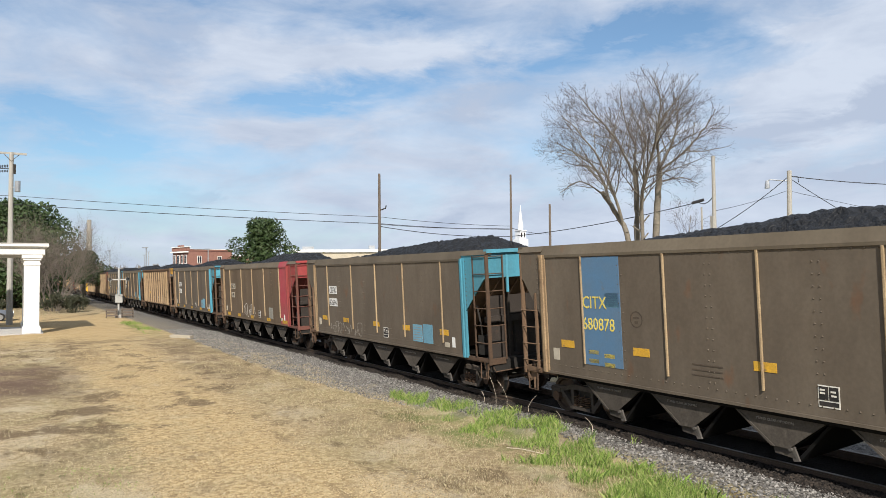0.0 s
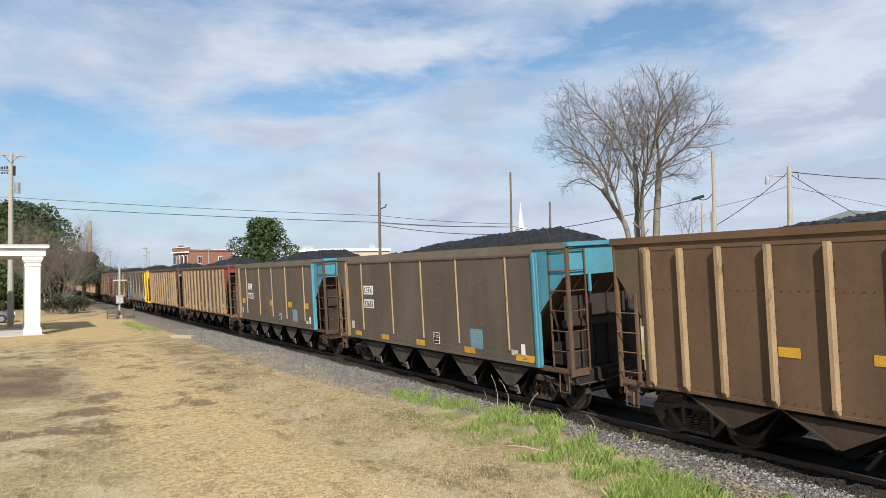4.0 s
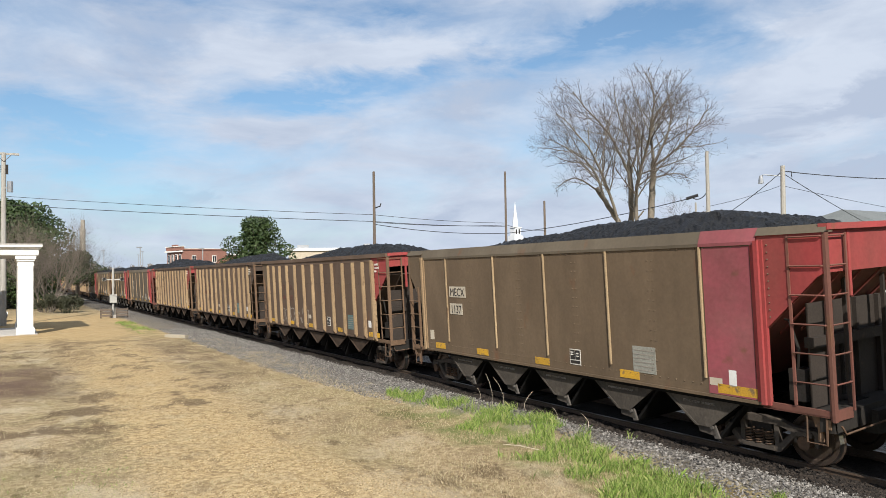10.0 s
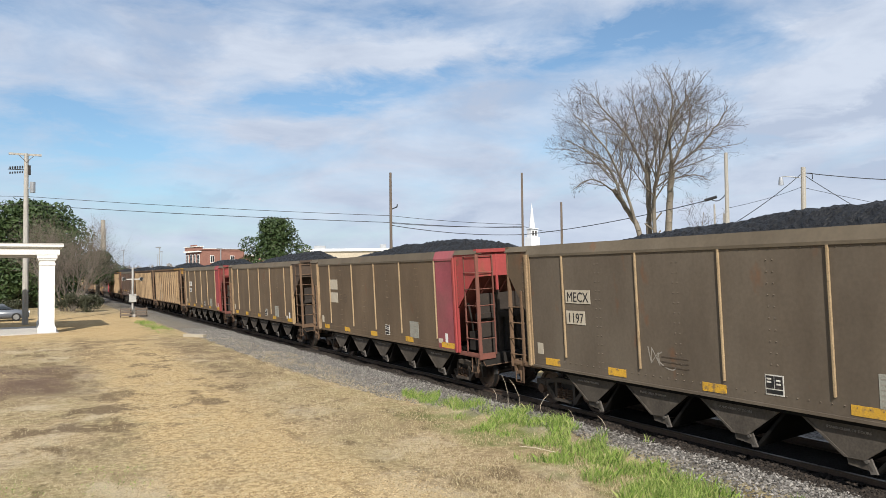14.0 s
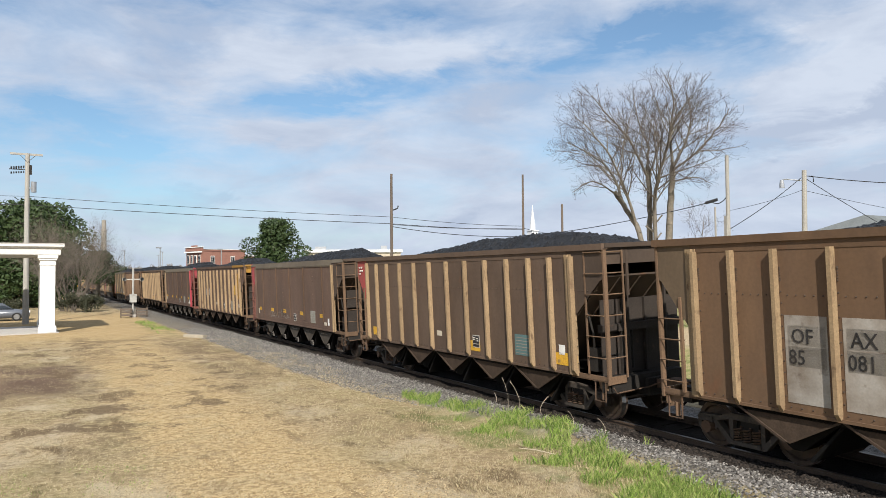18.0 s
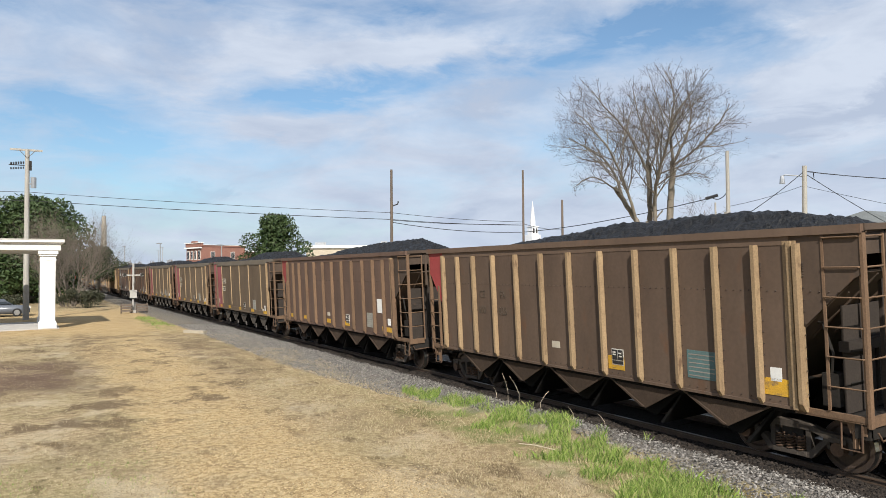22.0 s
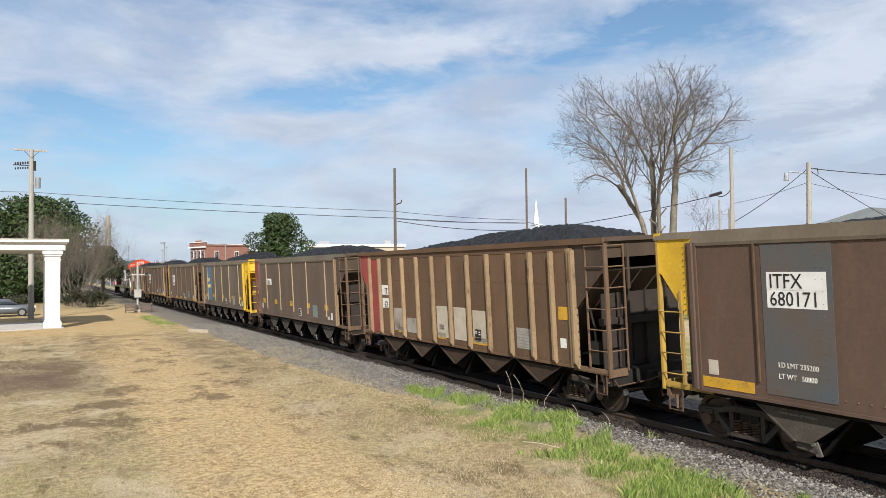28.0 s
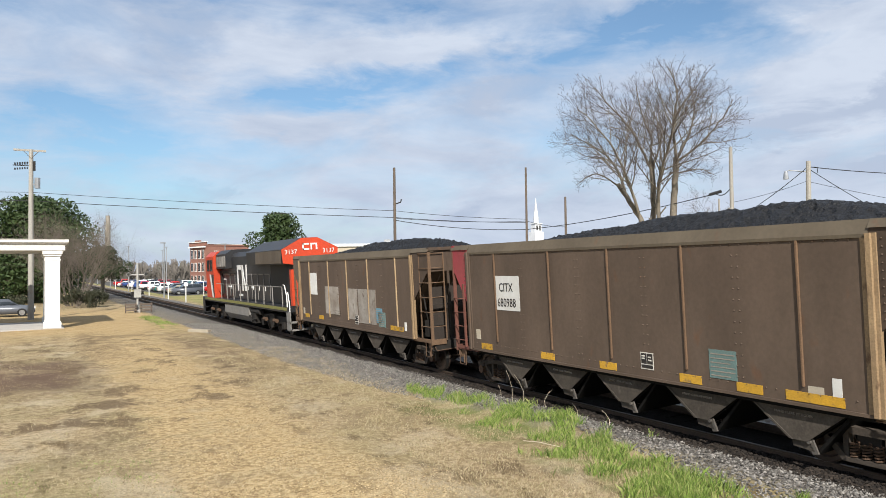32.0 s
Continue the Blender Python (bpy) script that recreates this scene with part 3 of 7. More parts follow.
def rib_deep():
    m = Mb().prism([(0.02, -0.055), (-0.13, -0.036), (-0.13, 0.036), (0.02, 0.055)], "z", 1.24, 3.95)
    return m.hull8([(0.02, -0.055, 1.24), (-0.13, -0.036, 1.24), (-0.13, 0.036, 1.24), (0.02, 0.055, 1.24)], [(0.02, -0.055, 1.10), (-0.03, -0.036, 1.10), (-0.03, 0.036, 1.10), (0.02, 0.055, 1.10)])


def corner_post():
    return Mb().prism([(0.03, -0.13), (-0.05, -0.13), (-0.05, -0.07), (-0.09, -0.06), (-0.09, 0.02), (-0.04, 0.03), (-0.04, 0.12), (0.03, 0.12)], "z", SILL, 4.0)


def rivets(xs_rows):
    m = Mb()
    for y, z in xs_rows:
        r = 0.017
        m.add([(-0.024, y, z)] + [(0.0, y + r * math.cos(a), z + r * math.sin(a)) for a in (0, 1.26, 2.51, 3.77, 5.03)],
              [(0, i, i % 5 + 1) for i in range(1, 6)])
    return m


def rivets_smooth():
    pts = []
    for a, b in zip((FAR_C,) + RIBS5, RIBS5 + (NEAR_C,)):
        mid = (a + b) / 2
        if abs(a - b) > 1.6:
            for k in range(12):
                pts += [(mid - 0.06, 1.45 + k * 0.205), (mid + 0.06, 1.45 + k * 0.205)]
    for k in range(11):
        pts += [(NEAR_C - 0.2, 2.66 + k * 0.125), (FAR_C + 0.2, 2.66 + k * 0.125)]
    for k in range(58):
        pts += [(NEAR_C + 0.1 + k * 0.203, 3.90), (NEAR_C + 0.1 + k * 0.203, 1.33)]
    return rivets(pts)


def rivets_ribbed():
    pts = []
    for y in RIBS13:
        for k in range(12):
            pts.append((y - 0.078, 1.4 + k * 0.2))
        for k in range(5):
            pts.append((y - 0.2 - k * 0.16, 3.14))
        for k in range(6):
            pts += [(y - 0.078, 3.62 - k * 0.045), (y + 0.078, 1.4 + k * 0.4)]
    for k in range(0, 60):
        pts.append((NEAR_C + 0.1 + k * 0.198, 1.22))
    return rivets(pts)


def end_sheet():
    return Mb().box(-SIDE + 0.06, SIDE - 0.06, -0.02, 0.02, 3.42, 4.12)


def end_cap():
    return Mb().box(-SIDE + 0.02, SIDE - 0.02, -0.07, 0.085, 4.12, TOP + 0.004)


def slope_sheet():
    m = Mb().prism([(6.93, 3.45), (6.93, 3.49), (4.6, 1.30), (4.6, 1.26)], "x", -SIDE + 0.05, SIDE - 0.05)
    return m


def slope_rib():
    return Mb().prism([(6.9, 3.40), (6.75, 3.24), (5.75, 2.28), (5.75, 2.36), (6.78, 3.33), (6.9, 3.44)], "x", -0.02, 0.02)


def ribbed_wall(x0, x1, y, z0, z1, ribs):
    """A wall with ribs on its outer face, in one piece."""
    pts = [(x0, y)]
    for x in ribs:
        pts += [(x - 0.03, y + 0.04), (x - 0.03, y + 0.12), (x + 0.03, y + 0.12), (x + 0.03, y + 0.04)]
    pts = [(x0, y), (x0, y + 0.04)] + pts[1:] + [(x1, y + 0.04), (x1, y)]
    return Mb().prism(pts, "z", z0, z1)


def end_web():
    return ribbed_wall(-SIDE + 0.06, SIDE - 0.06, 5.72, 1.1, 2.30, (-0.9, -0.3, 0.3, 0.9))


def end_wall():
    """The ribbed wall below the slope at the brake end."""
    return ribbed_wall(-SIDE + 0.36, SIDE - 0.06, 6.36, 1.0, 2.88, (-0.55, 0.25, 1.0))


def end_beam():
    return Mb().box(-SIDE + 0.3, SIDE - 0.06, 6.34, 6.52, 2.12, 2.30)


def side_stile_lead():
    return Mb().box(-0.03, 0.0, 0.595, 0.64, 1.2, 4.06)


def side_stile_trail():
    return Mb().box(-0.05, 0.01, 0.0, 0.06, 1.15, 3.05)


def end_stile():
    return Mb().box(0.48, 0.52, -0.06, -0.03, 1.12, 4.06)


def rung_side():
    return Mb().path([(0.02, 0, 0), (-0.05, 0.02, 0), (-0.05, 0.60, 0), (0.02, 0.62, 0)], 0.015, 5)


def rung_end():
    return Mb().path([(0, 0.02, 0), (0.02, -0.05, 0), (0.48, -0.05, 0), (0.5, 0.0, 0)], 0.015, 5)


def end_deck():
    m = Mb().box(-SIDE + 0.55, SIDE - 0.04, POST - 0.26, POST - 0.02, 0.80, 1.12)
    m.box(-0.34, 0.34, 5.7, POST + 0.1, 0.62, 1.02).box(-SIDE + 0.5, SIDE - 0.2, 6.1, 6.68, 1.05, 1.09)
    return m


def end_bolster():
    """The angle along the foot of an end's side, with the corner plate."""
    m = Mb().box(-SIDE, -SIDE + 0.06, 5.7, POST, 1.06, 1.17).box(-SIDE, -SIDE + 0.14, 5.7, POST, 1.05, 1.08)
    m
    return m.box(-SIDE + 0.02, -SIDE + 0.55, POST - 0.03, POST + 0.02, 1.0, 1.17)


def foot_plate():
    """The bracket below the corner: a plate, a tie and the grab of the step."""
    m = Mb().prism([(POST - 0.02, 1.04), (POST - 0.42, 1.04), (POST - 0.36, 0.86), (POST - 0.1, 0.78), (POST - 0.02, 0.84)], "x", -SIDE + 0.08, -SIDE + 0.12)
    m.rod((-SIDE + 0.1, POST - 0.28, 0.9), (-SIDE + 0.1, POST - 0.28, 0.62), 0.05, n=7)
    return m.box(-SIDE + 0.02, -SIDE + 0.3, POST - 0.14, POST - 0.06, 0.86, 1.02)


def end_post():
    return Mb().prism([(-0.05, -0.05), (0.05, -0.05), (0.05, 0.05), (-0.01, 0.05), (-0.01, 0.0), (-0.05, 0.0)], "z", 1.0, 4.1)


def stanchion():
    return Mb().box(-0.03, 0.03, -0.03, 0.03, 1.15, 3.5)


def hanger():
    return Mb().box(-0.035, 0.035, -0.05, 0.0, 3.0, 4.1)


def step_iron():
    m = Mb()
    m.path([(0, -0.17, 1.05), (-0.02, -0.17, 0.60), (-0.02, 0.17, 0.60), (0, 0.17, 1.05)], 0.02)
    return m


def coupler():
    m = Mb().box(-0.09, 0.09, 6.6, 7.45, 0.78, 0.98)
    m.prism([(-0.16, 7.42), (0.14, 7.42), (0.18, 7.62), (0.06, 7.76), (-0.04, 7.66), (-0.16, 7.74)], "z", 0.72, 1.04)
    return m


def air_hose():
    m = Mb()
    pts = [(-0.35, 7.0, 0.95), (-0.38, 7.25, 0.75), (-0.3, 7.5, 0.55), (-0.2, 7.72, 0.55)]
    return m.path(pts, 0.03)


def uncoupling_rod():
    return Mb().path([(-SIDE + 0.05, POST + 0.1, 0.95), (-SIDE + 0.1, POST + 0.14, 0.82), (-0.4, POST + 0.16, 0.85), (-0.1, 7.5, 1.05)], 0.018)


def brake_gear():
    m = Mb().rod((-1.0, 6.25, 1.55), (-0.55, 6.25, 1.55), 0.16, n=10)
    m.box(-1.25, -0.95, 6.05, 6.35, 1.2, 1.75).rod((-0.2, 6.4, 1.2), (-0.2, 6.4, 2.2), 0.05, n=8)
    m.path([(-1.2, 6.2, 1.75), (-1.3, 6.3, 2.1), (-1.3, 6.15, 2.6), (-1.2, 5.95, 2.6)], 0.025)
    return m


def centre_sill():
    return Mb().box(-0.22, 0.22, -6.6, 6.6, 0.72, 1.1).box(-1.46, -1.38, NEAR_C, FAR_C, 1.02, 1.1).box(1.38, 1.46, NEAR_C, FAR_C, 1.02, 1.1)


def hopper_bay():
    """One discharge bay: a steep wedge with its door hung at an angle."""
    m = Mb()
    m.hull8([(-1.36, -1.02, 1.1), (1.36, -1.02, 1.1), (1.36, 0.98, 1.1), (-1.36, 0.98, 1.1)],
            [(-1.25, -0.13, 0.40), (1.25, -0.13, 0.40), (1.25, 0.04, 0.40), (-1.25, 0.04, 0.40)])
    m.hull8([(-1.30, -0.98, 1.02), (1.30, -0.98, 1.02), (1.30, -0.93, 1.04), (-1.30, -0.93, 1.04)],
            [(-1.30, -0.34, 0.26), (1.30, -0.34, 0.26), (1.30, -0.28, 0.28), (-1.30, -0.28, 0.28)])
    return m


def bay_plate():
    """The plate at the side of a bay, with its stiffened rim and a short chute below."""
    m = Mb().prism([(-0.98, 1.08), (0.92, 1.08), (0.13, 0.47), (-0.20, 0.47)], "x", -0.025, 0.0)
    m.hull8([(-0.04, 0.92, 1.08), (-0.02, 0.92, 1.08), (-0.02, 0.86, 1.08), (-0.04, 0.86, 1.08)], [(-0.04, 0.13, 0.47), (-0.02, 0.13, 0.47), (-0.02, 0.06, 0.47), (-0.04, 0.06, 0.47)])
    return m.prism([(-0.20, 0.47), (0.13, 0.47), (0.10, 0.34), (-0.30, 0.30)], "x", 0.03, 0.06)


def bay_plate_wide():
    """The shallow outer plate of a ribbed car's bay, with its bent rim."""
    m = Mb().prism([(-1.03, 1.09), (1.03, 1.09), (0.05, 0.56), (-0.05, 0.56)], "x", -0.02, 0.0)
    for k in (-1, 1):
        m.hull8([(-0.05, k * 1.03, 1.09), (-0.0, k * 1.03, 1.09), (-0.0, k * 0.95, 1.09), (-0.05, k * 0.95, 1.09)],
                [(-0.05, k * 0.05, 0.56), (-0.0, k * 0.05, 0.56), (-0.0, 0.0, 0.585), (-0.05, 0.0, 0.585)])
    return m


def door_gear():
    """The lip of a door: a bent plate with its pin."""
    m = Mb().hull8([(-1.35, -0.16, 0.50), (-1.31, -0.16, 0.50), (-1.31, -0.26, 0.52), (-1.35, -0.26, 0.52)],
                   [(-1.35, -0.25, 0.25), (-1.31, -0.25, 0.25), (-1.31, -0.36, 0.27), (-1.35, -0.36, 0.27)])
    return m.rod((-1.40, -0.22, 0.46), (-1.30, -0.22, 0.46), 0.035, n=7)


def side_frame():
    """A cast frame: an arched top member, a dropped bottom member, columns and pedestals, with open windows between."""
    m = Mb().prism([(-1.14, 0.60), (-1.10, 0.68), (-0.62, 0.70), (-0.36, 0.79), (0.36, 0.79), (0.62, 0.70), (1.10, 0.68), (1.14, 0.60), (0.66, 0.59), (0.38, 0.67), (-0.38, 0.67), (-0.66, 0.59)], "x", -0.08, 0.06)
    m.prism([(-0.78, 0.60), (-0.66, 0.60), (-0.34, 0.29), (0.34, 0.29), (0.66, 0.60), (0.78, 0.60), (0.40, 0.19), (-0.40, 0.19)], "x", -0.09, 0.07)
    for k in (-1, 1):
        m.prism([(k * 0.30, 0.28), (k * 0.39, 0.28), (k * 0.39, 0.69), (k * 0.30, 0.69)], "x", -0.07, 0.06)
        m.prism([(k * 1.14, 0.62), (k * 1.05, 0.62), (k * 1.05, 0.40), (k * 1.11, 0.38)], "x", -0.07, 0.06)
        m.prism([(k * 0.73, 0.62), (k * 0.64, 0.60), (k * 0.68, 0.42), (k * 0.73, 0.42)], "x", -0.07, 0.06)
        m.box(-0.11, 0.05, k * 0.89 - 0.14, k * 0.89 + 0.14, 0.55, 0.64)
    return m.box(-0.13, 0.05, -0.32, 0.32, 0.21, 0.28)


def springs():
    n, turns, m = 10, 5, Mb()
    for y in (-0.2, 0.0, 0.2):
        m.path([(-0.06 + 0.07 * math.cos(6.283 * k / n), y + 0.07 * math.sin(6.283 * k / n), 0.28 + 0.26 * k / (n * turns)) for k in range(n * turns + 1)], 0.016, 4)
    return m


def bearing():
    return Mb().rod((-0.16, 0, 0.45), (0.0, 0, 0.45), 0.12, n=10)


def wheel():
    prof = [(-0.07, 0.0), (-0.07, 0.12), (-0.03, 0.16), (-0.02, 0.34), (-0.06, 0.37), (-0.06, 0.452), (0.06, 0.458), (0.075, 0.478), (0.095, 0.478), (0.10, 0.37), (0.03, 0.33), (0.02, 0.0)]
    n, m = 20, Mb()
    vs = [(x, r * math.cos(2 * math.pi * i / n), r * math.sin(2 * math.pi * i / n)) for i in range(n) for x, r in prof]
    k = len(prof)
    fs = [(i * k + j, i * k + j + 1, ((i + 1) % n) * k + j + 1, ((i + 1) % n) * k + j) for i in range(n) for j in range(k - 1)]
    return m.add(vs, fs)


def tread():
    n, m = 20, Mb()
    vs = [(x, r * math.cos(2 * math.pi * i / n), r * math.sin(2 * math.pi * i / n)) for i in range(n) for x, r in ((-0.06, 0.4545), (0.06, 0.4605))]
    return m.add(vs, [(2 * i, 2 * i + 1, (2 * i + 3) % (2 * n), (2 * i + 2) % (2 * n)) for i in range(n)])


def axle():
    return Mb().rod((-0.98, 0, 0), (0.98, 0, 0), 0.08, n=10)


def bolster():
    return Mb().box(-1.0, 1.0, -0.2, 0.2, 0.45, 0.72)


TURN = Matrix.Rotation(math.pi, 4, "Z")


def truck(car, y):
    t = put("truck", shared("bolster", bolster), DARKSTEEL, car, "cast steel two-axle truck", pose(0, y, 0))
    for s in (0, 180):
        f = put("side_frame", shared("side_frame", side_frame), TRUCKDUST, t, at=Matrix.Rotation(radians(s), 4, "Z") @ pose(-1.02, 0, 0))
        if s == 0:
            put("spring_group", shared("springs", springs), RUSTBROWN, t, at=pose(-1.02, 0, 0))
    for a in (-0.89, 0.89):
        put("axle", shared("axle", axle), WHEEL, t, at=pose(0, a, 0.455))
        for s in (0, 180):
            r = Matrix.Rotation(radians(s), 4, "Z")
            put("wheel", shared("wheel", wheel), WHEEL, t, at=Matrix.Translation((0, a, 0.455)) @ r @ pose(-0.76, 0, 0))
            if s:
                continue
            put("wheel_tread", shared("tread", tread), TREAD, t, at=Matrix.Translation((0, a, 0.455)) @ r @ pose(-0.76, 0, 0))
            put("bearing_cap", shared("bearing", bearing), RUSTBROWN, t, at=Matrix.Translation((0, a, 0)) @ r @ pose(-1.0, 0, 0))
    return t


def coal_mound(seed):
    """A trimmed heap of coal, flat-topped, with lumps."""
    r = random.Random(seed)
    ox, oy = r.uniform(0, 50), r.uniform(0, 50)
    j0 = r.uniform(-0.35, 0.35)
    ridge = [(-6.8, 3.9), (-6.45, 4.10), (-5.6, 4.40), (-4.4 + j0, 4.63 + r.uniform(-0.05, 0.04)), (-1.0 + j0, 4.55 + r.uniform(-0.06, 0.03)), (3.1 + j0, 4.28), (5.0, 4.12), (6.0, 4.0), (6.8, 3.9)]
    if seed == 4:
        ridge = [(-6.8, 3.9), (-6.3, 4.15), (-4.5, 4.55), (-2.3, 4.66), (1.7, 4.70), (2.7, 4.86), (4.8, 4.68), (6.35, 4.3), (6.8, 3.9)]
    ys_, zs_ = [q[0] for q in ridge], [q[1] for q in ridge]
    nx, ny = 29, 140
    vs, fs = [], []
    for j in range(ny):
        y = -6.8 + 13.6 * j / (ny - 1)
        for i in range(nx):
            x = -1.36 + 2.72 * i / (nx - 1)
            crest = float(np.interp(y, ys_, zs_))
            e = min(1.0, max(0.0, crest - 3.95) / 0.4)
            c = max(0.0, 1 - abs(x) / 1.42)
            c = min(1.0, c / 0.62) ** 0.85
            z = min(crest, 4.06) + max(0.0, crest - 4.06) * c
            z += e * (0.10 * noise.noise(Vector((x * 0.9 + ox, y * 0.55 + oy, 1))) + 0.05 * noise.noise(Vector((x * 3 + ox, y * 3, 2))))
            z += 0.05 * noise.noise(Vector((x * 9 + ox, y * 9 + oy, 3))) + r.uniform(-0.022, 0.03)
            vs.append((x, y, z))
    for j in range(ny - 1):
        for i in range(nx - 1):
            a = j * nx + i
            fs.append((a, a + 1, a + nx + 1, a + nx))
    me = bpy.data.meshes.new("coal_load")
    me.from_pydata(vs, [], fs)
    return me


COALS = [coal_mound(i) for i in range(5)]


def scribble(seed, y0, y1, z0, z1, r=0.02):
    """Loose loops of spray paint, no letters."""
    rr = random.Random(seed)
    m = Mb()
    y = y0
    while y > y1:
        w, h = rr.uniform(0.28, 0.62), (z1 - z0) * rr.uniform(0.45, 1.0)
        if rr.random() < 0.5:
            zig = [(0, y - w * rr.uniform(0.0, 0.25), z0 + h * rr.random())]
            for k in range(rr.randint(3, 5)):
                zig.append((0, y - w * rr.uniform(0.05, 0.95), z0 + h * (rr.uniform(0.7, 1.0) if k % 2 else rr.uniform(0.0, 0.3))))
            for a, b in zip(zig, zig[1:]):
                m.rod(a, b, r * rr.uniform(0.6, 1.0), n=4, caps=False)
            y -= w * rr.uniform(0.6, 1.0)
            continue
        n, turns, ph = 22, rr.choice((0.45, 0.6, 0.8, 1.1)), rr.uniform(0, 6.28)
        pts = []
        for k in range(n):
            a = ph + turns * 2 * math.pi * k / (n - 1)
            pts.append((0, y - w * 0.5 - w * 0.45 * math.cos(a) + 0.06 * math.sin(2.3 * a), z0 + h * (0.5 + 0.48 * math.sin(a + 0.3 * math.cos(a)))))
        for a, b in zip(pts, pts[1:]):
            m.rod(a, b, r, n=4, caps=False)
        y -= w * rr.uniform(0.65, 1.0)
    return Mb().add([(v[0] * 0.12, v[1], v[2]) for v in m.v], m.f)


RIBBED = set()


def snap(car, y, w):
    """On a ribbed side a mark sits within one bay."""
    if car.name not in RIBBED or w > 0.82:
        return y
    k = min(range(12), key=lambda i: abs((RIBS13[i] + RIBS13[i + 1]) / 2 - (y - w / 2)))
    return max(RIBS13[k + 1] + 0.075 + w, min(RIBS13[k] - 0.075, y))


def decal_box(car, y, z, w, h, mat, name="painted_patch", label="", proud=0.004):
    y = snap(car, y, w)
    return put(name, flat(w, h), mat, car, label, on_side(y, z, proud))


def lettering(car, body, y, z, size, mat, proud=0.011):
    return put("lettering", text_mesh(body, size), mat, car, at=on_side(y, z, proud) @ Matrix.Diagonal((0.86, 1, 1, 1)))


def end_parts(car, s, colour, body, slope, frame_mat):
    """Everything at one end of a car. s = -1: the leading end, turned towards the lawn's near side."""
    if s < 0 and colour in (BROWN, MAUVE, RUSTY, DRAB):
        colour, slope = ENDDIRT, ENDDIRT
    g = shared(f"gusset:{s}", lambda: gusset(s))
    for x in (-SIDE, SIDE):
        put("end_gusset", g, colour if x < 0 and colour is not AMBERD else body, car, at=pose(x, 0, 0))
    c = NEAR_C if s < 0 else FAR_C
    flip = Matrix.Identity(4) if s > 0 else Matrix.Rotation(math.pi, 4, "Z")
    for x in (-1, 1):
        r = Matrix.Identity(4) if x < 0 else Matrix.Rotation(math.pi, 4, "Z")
        put("corner_post", shared("corner_post", corner_post), RIBTAN if car.name in RIBBED or frame_mat is TANBROWN else body if s > 0 or colour in (body, ENDDIRT) else colour, car, at=Matrix.Translation((x * SIDE, c, 0)) @ r)
        put("end_post", shared("end_post", end_post), frame_mat, car, at=Matrix.Translation((x * (SIDE - 0.02), s * POST, 0)) @ r)
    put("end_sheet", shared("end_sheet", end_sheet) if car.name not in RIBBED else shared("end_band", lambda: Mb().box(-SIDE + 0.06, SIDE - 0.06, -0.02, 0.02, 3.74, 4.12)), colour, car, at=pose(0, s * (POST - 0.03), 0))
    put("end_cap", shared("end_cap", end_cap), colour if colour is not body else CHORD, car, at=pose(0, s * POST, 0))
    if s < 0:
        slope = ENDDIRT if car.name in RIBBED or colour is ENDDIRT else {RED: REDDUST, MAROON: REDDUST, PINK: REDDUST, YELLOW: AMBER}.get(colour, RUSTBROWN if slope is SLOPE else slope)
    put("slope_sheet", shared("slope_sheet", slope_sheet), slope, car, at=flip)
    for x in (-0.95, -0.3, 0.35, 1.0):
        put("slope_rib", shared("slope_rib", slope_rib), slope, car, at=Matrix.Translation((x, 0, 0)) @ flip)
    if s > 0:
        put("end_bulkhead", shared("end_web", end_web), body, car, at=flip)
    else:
        # wall and beam take the deepened colour, with the gap's shade painted in
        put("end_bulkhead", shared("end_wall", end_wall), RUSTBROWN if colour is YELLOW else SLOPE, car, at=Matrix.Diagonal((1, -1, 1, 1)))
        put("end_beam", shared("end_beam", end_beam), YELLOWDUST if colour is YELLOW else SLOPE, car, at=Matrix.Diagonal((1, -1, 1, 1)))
    put("end_sill", shared("end_deck", end_deck), DARKSTEEL, car, at=flip)
    put("side_sill", shared("end_bolster", end_bolster), frame_mat, car, at=Matrix.Diagonal((1, s, 1, 1)))
    put("foot_plate", shared("foot_plate", foot_plate), TANBROWN, car, at=Matrix.Diagonal((1, s, 1, 1)))
    for x in (-0.75,):
        put("hanger", shared("hanger", hanger), colour, car, at=Matrix.Translation((x, s * (POST - 0.05), 0)) @ (Matrix.Identity(4) if s < 0 else TURN))
    for x in (-0.62, 0.62):
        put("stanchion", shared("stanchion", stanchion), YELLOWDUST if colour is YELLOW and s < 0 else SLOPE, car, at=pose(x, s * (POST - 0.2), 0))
    lad = frame_mat
    y0 = min(s * POST, s * (POST - 0.62))
    ladder = put("ladder", shared("ladder_lead", side_stile_lead) if s < 0 else shared("ladder_trail", side_stile_trail), lad, car, "steel side ladder", pose(-SIDE, y0, 0))
    for z in [1.60 + k * 0.485 for k in range(6)] if s < 0 else [1.35 + k * 0.42 for k in range(4)]:
        put("rung", shared("rung_side", rung_side), lad, ladder, at=pose(0, 0, z))
    if s < 0:
        ladder = put("ladder", shared("end_ladder", end_stile), lad, car, "steel end ladder", Matrix.Translation((-SIDE + 0.05, s * POST, 0)))
        for k in range(6):
            put("rung", shared("rung_end", rung_end), lad, ladder, at=pose(0, 0, 1.60 + k * 0.485))
    put("step_iron", shared("step_iron", step_iron), RUSTBROWN, car, "bent steel step", pose(-SIDE + 0.03, s * (POST - 0.3), 0))
    put("coupler", shared("coupler", coupler), RUSTBROWN, car, "rusty steel coupler", flip)
    put("air_hose", shared("air_hose", air_hose), BLACKSTEEL, car, "black rubber air hose", flip)
    put("uncoupling_rod", shared("uncoupling_rod", uncoupling_rod), RUSTBROWN, car, at=Matrix.Diagonal((1, s, 1, 1)))
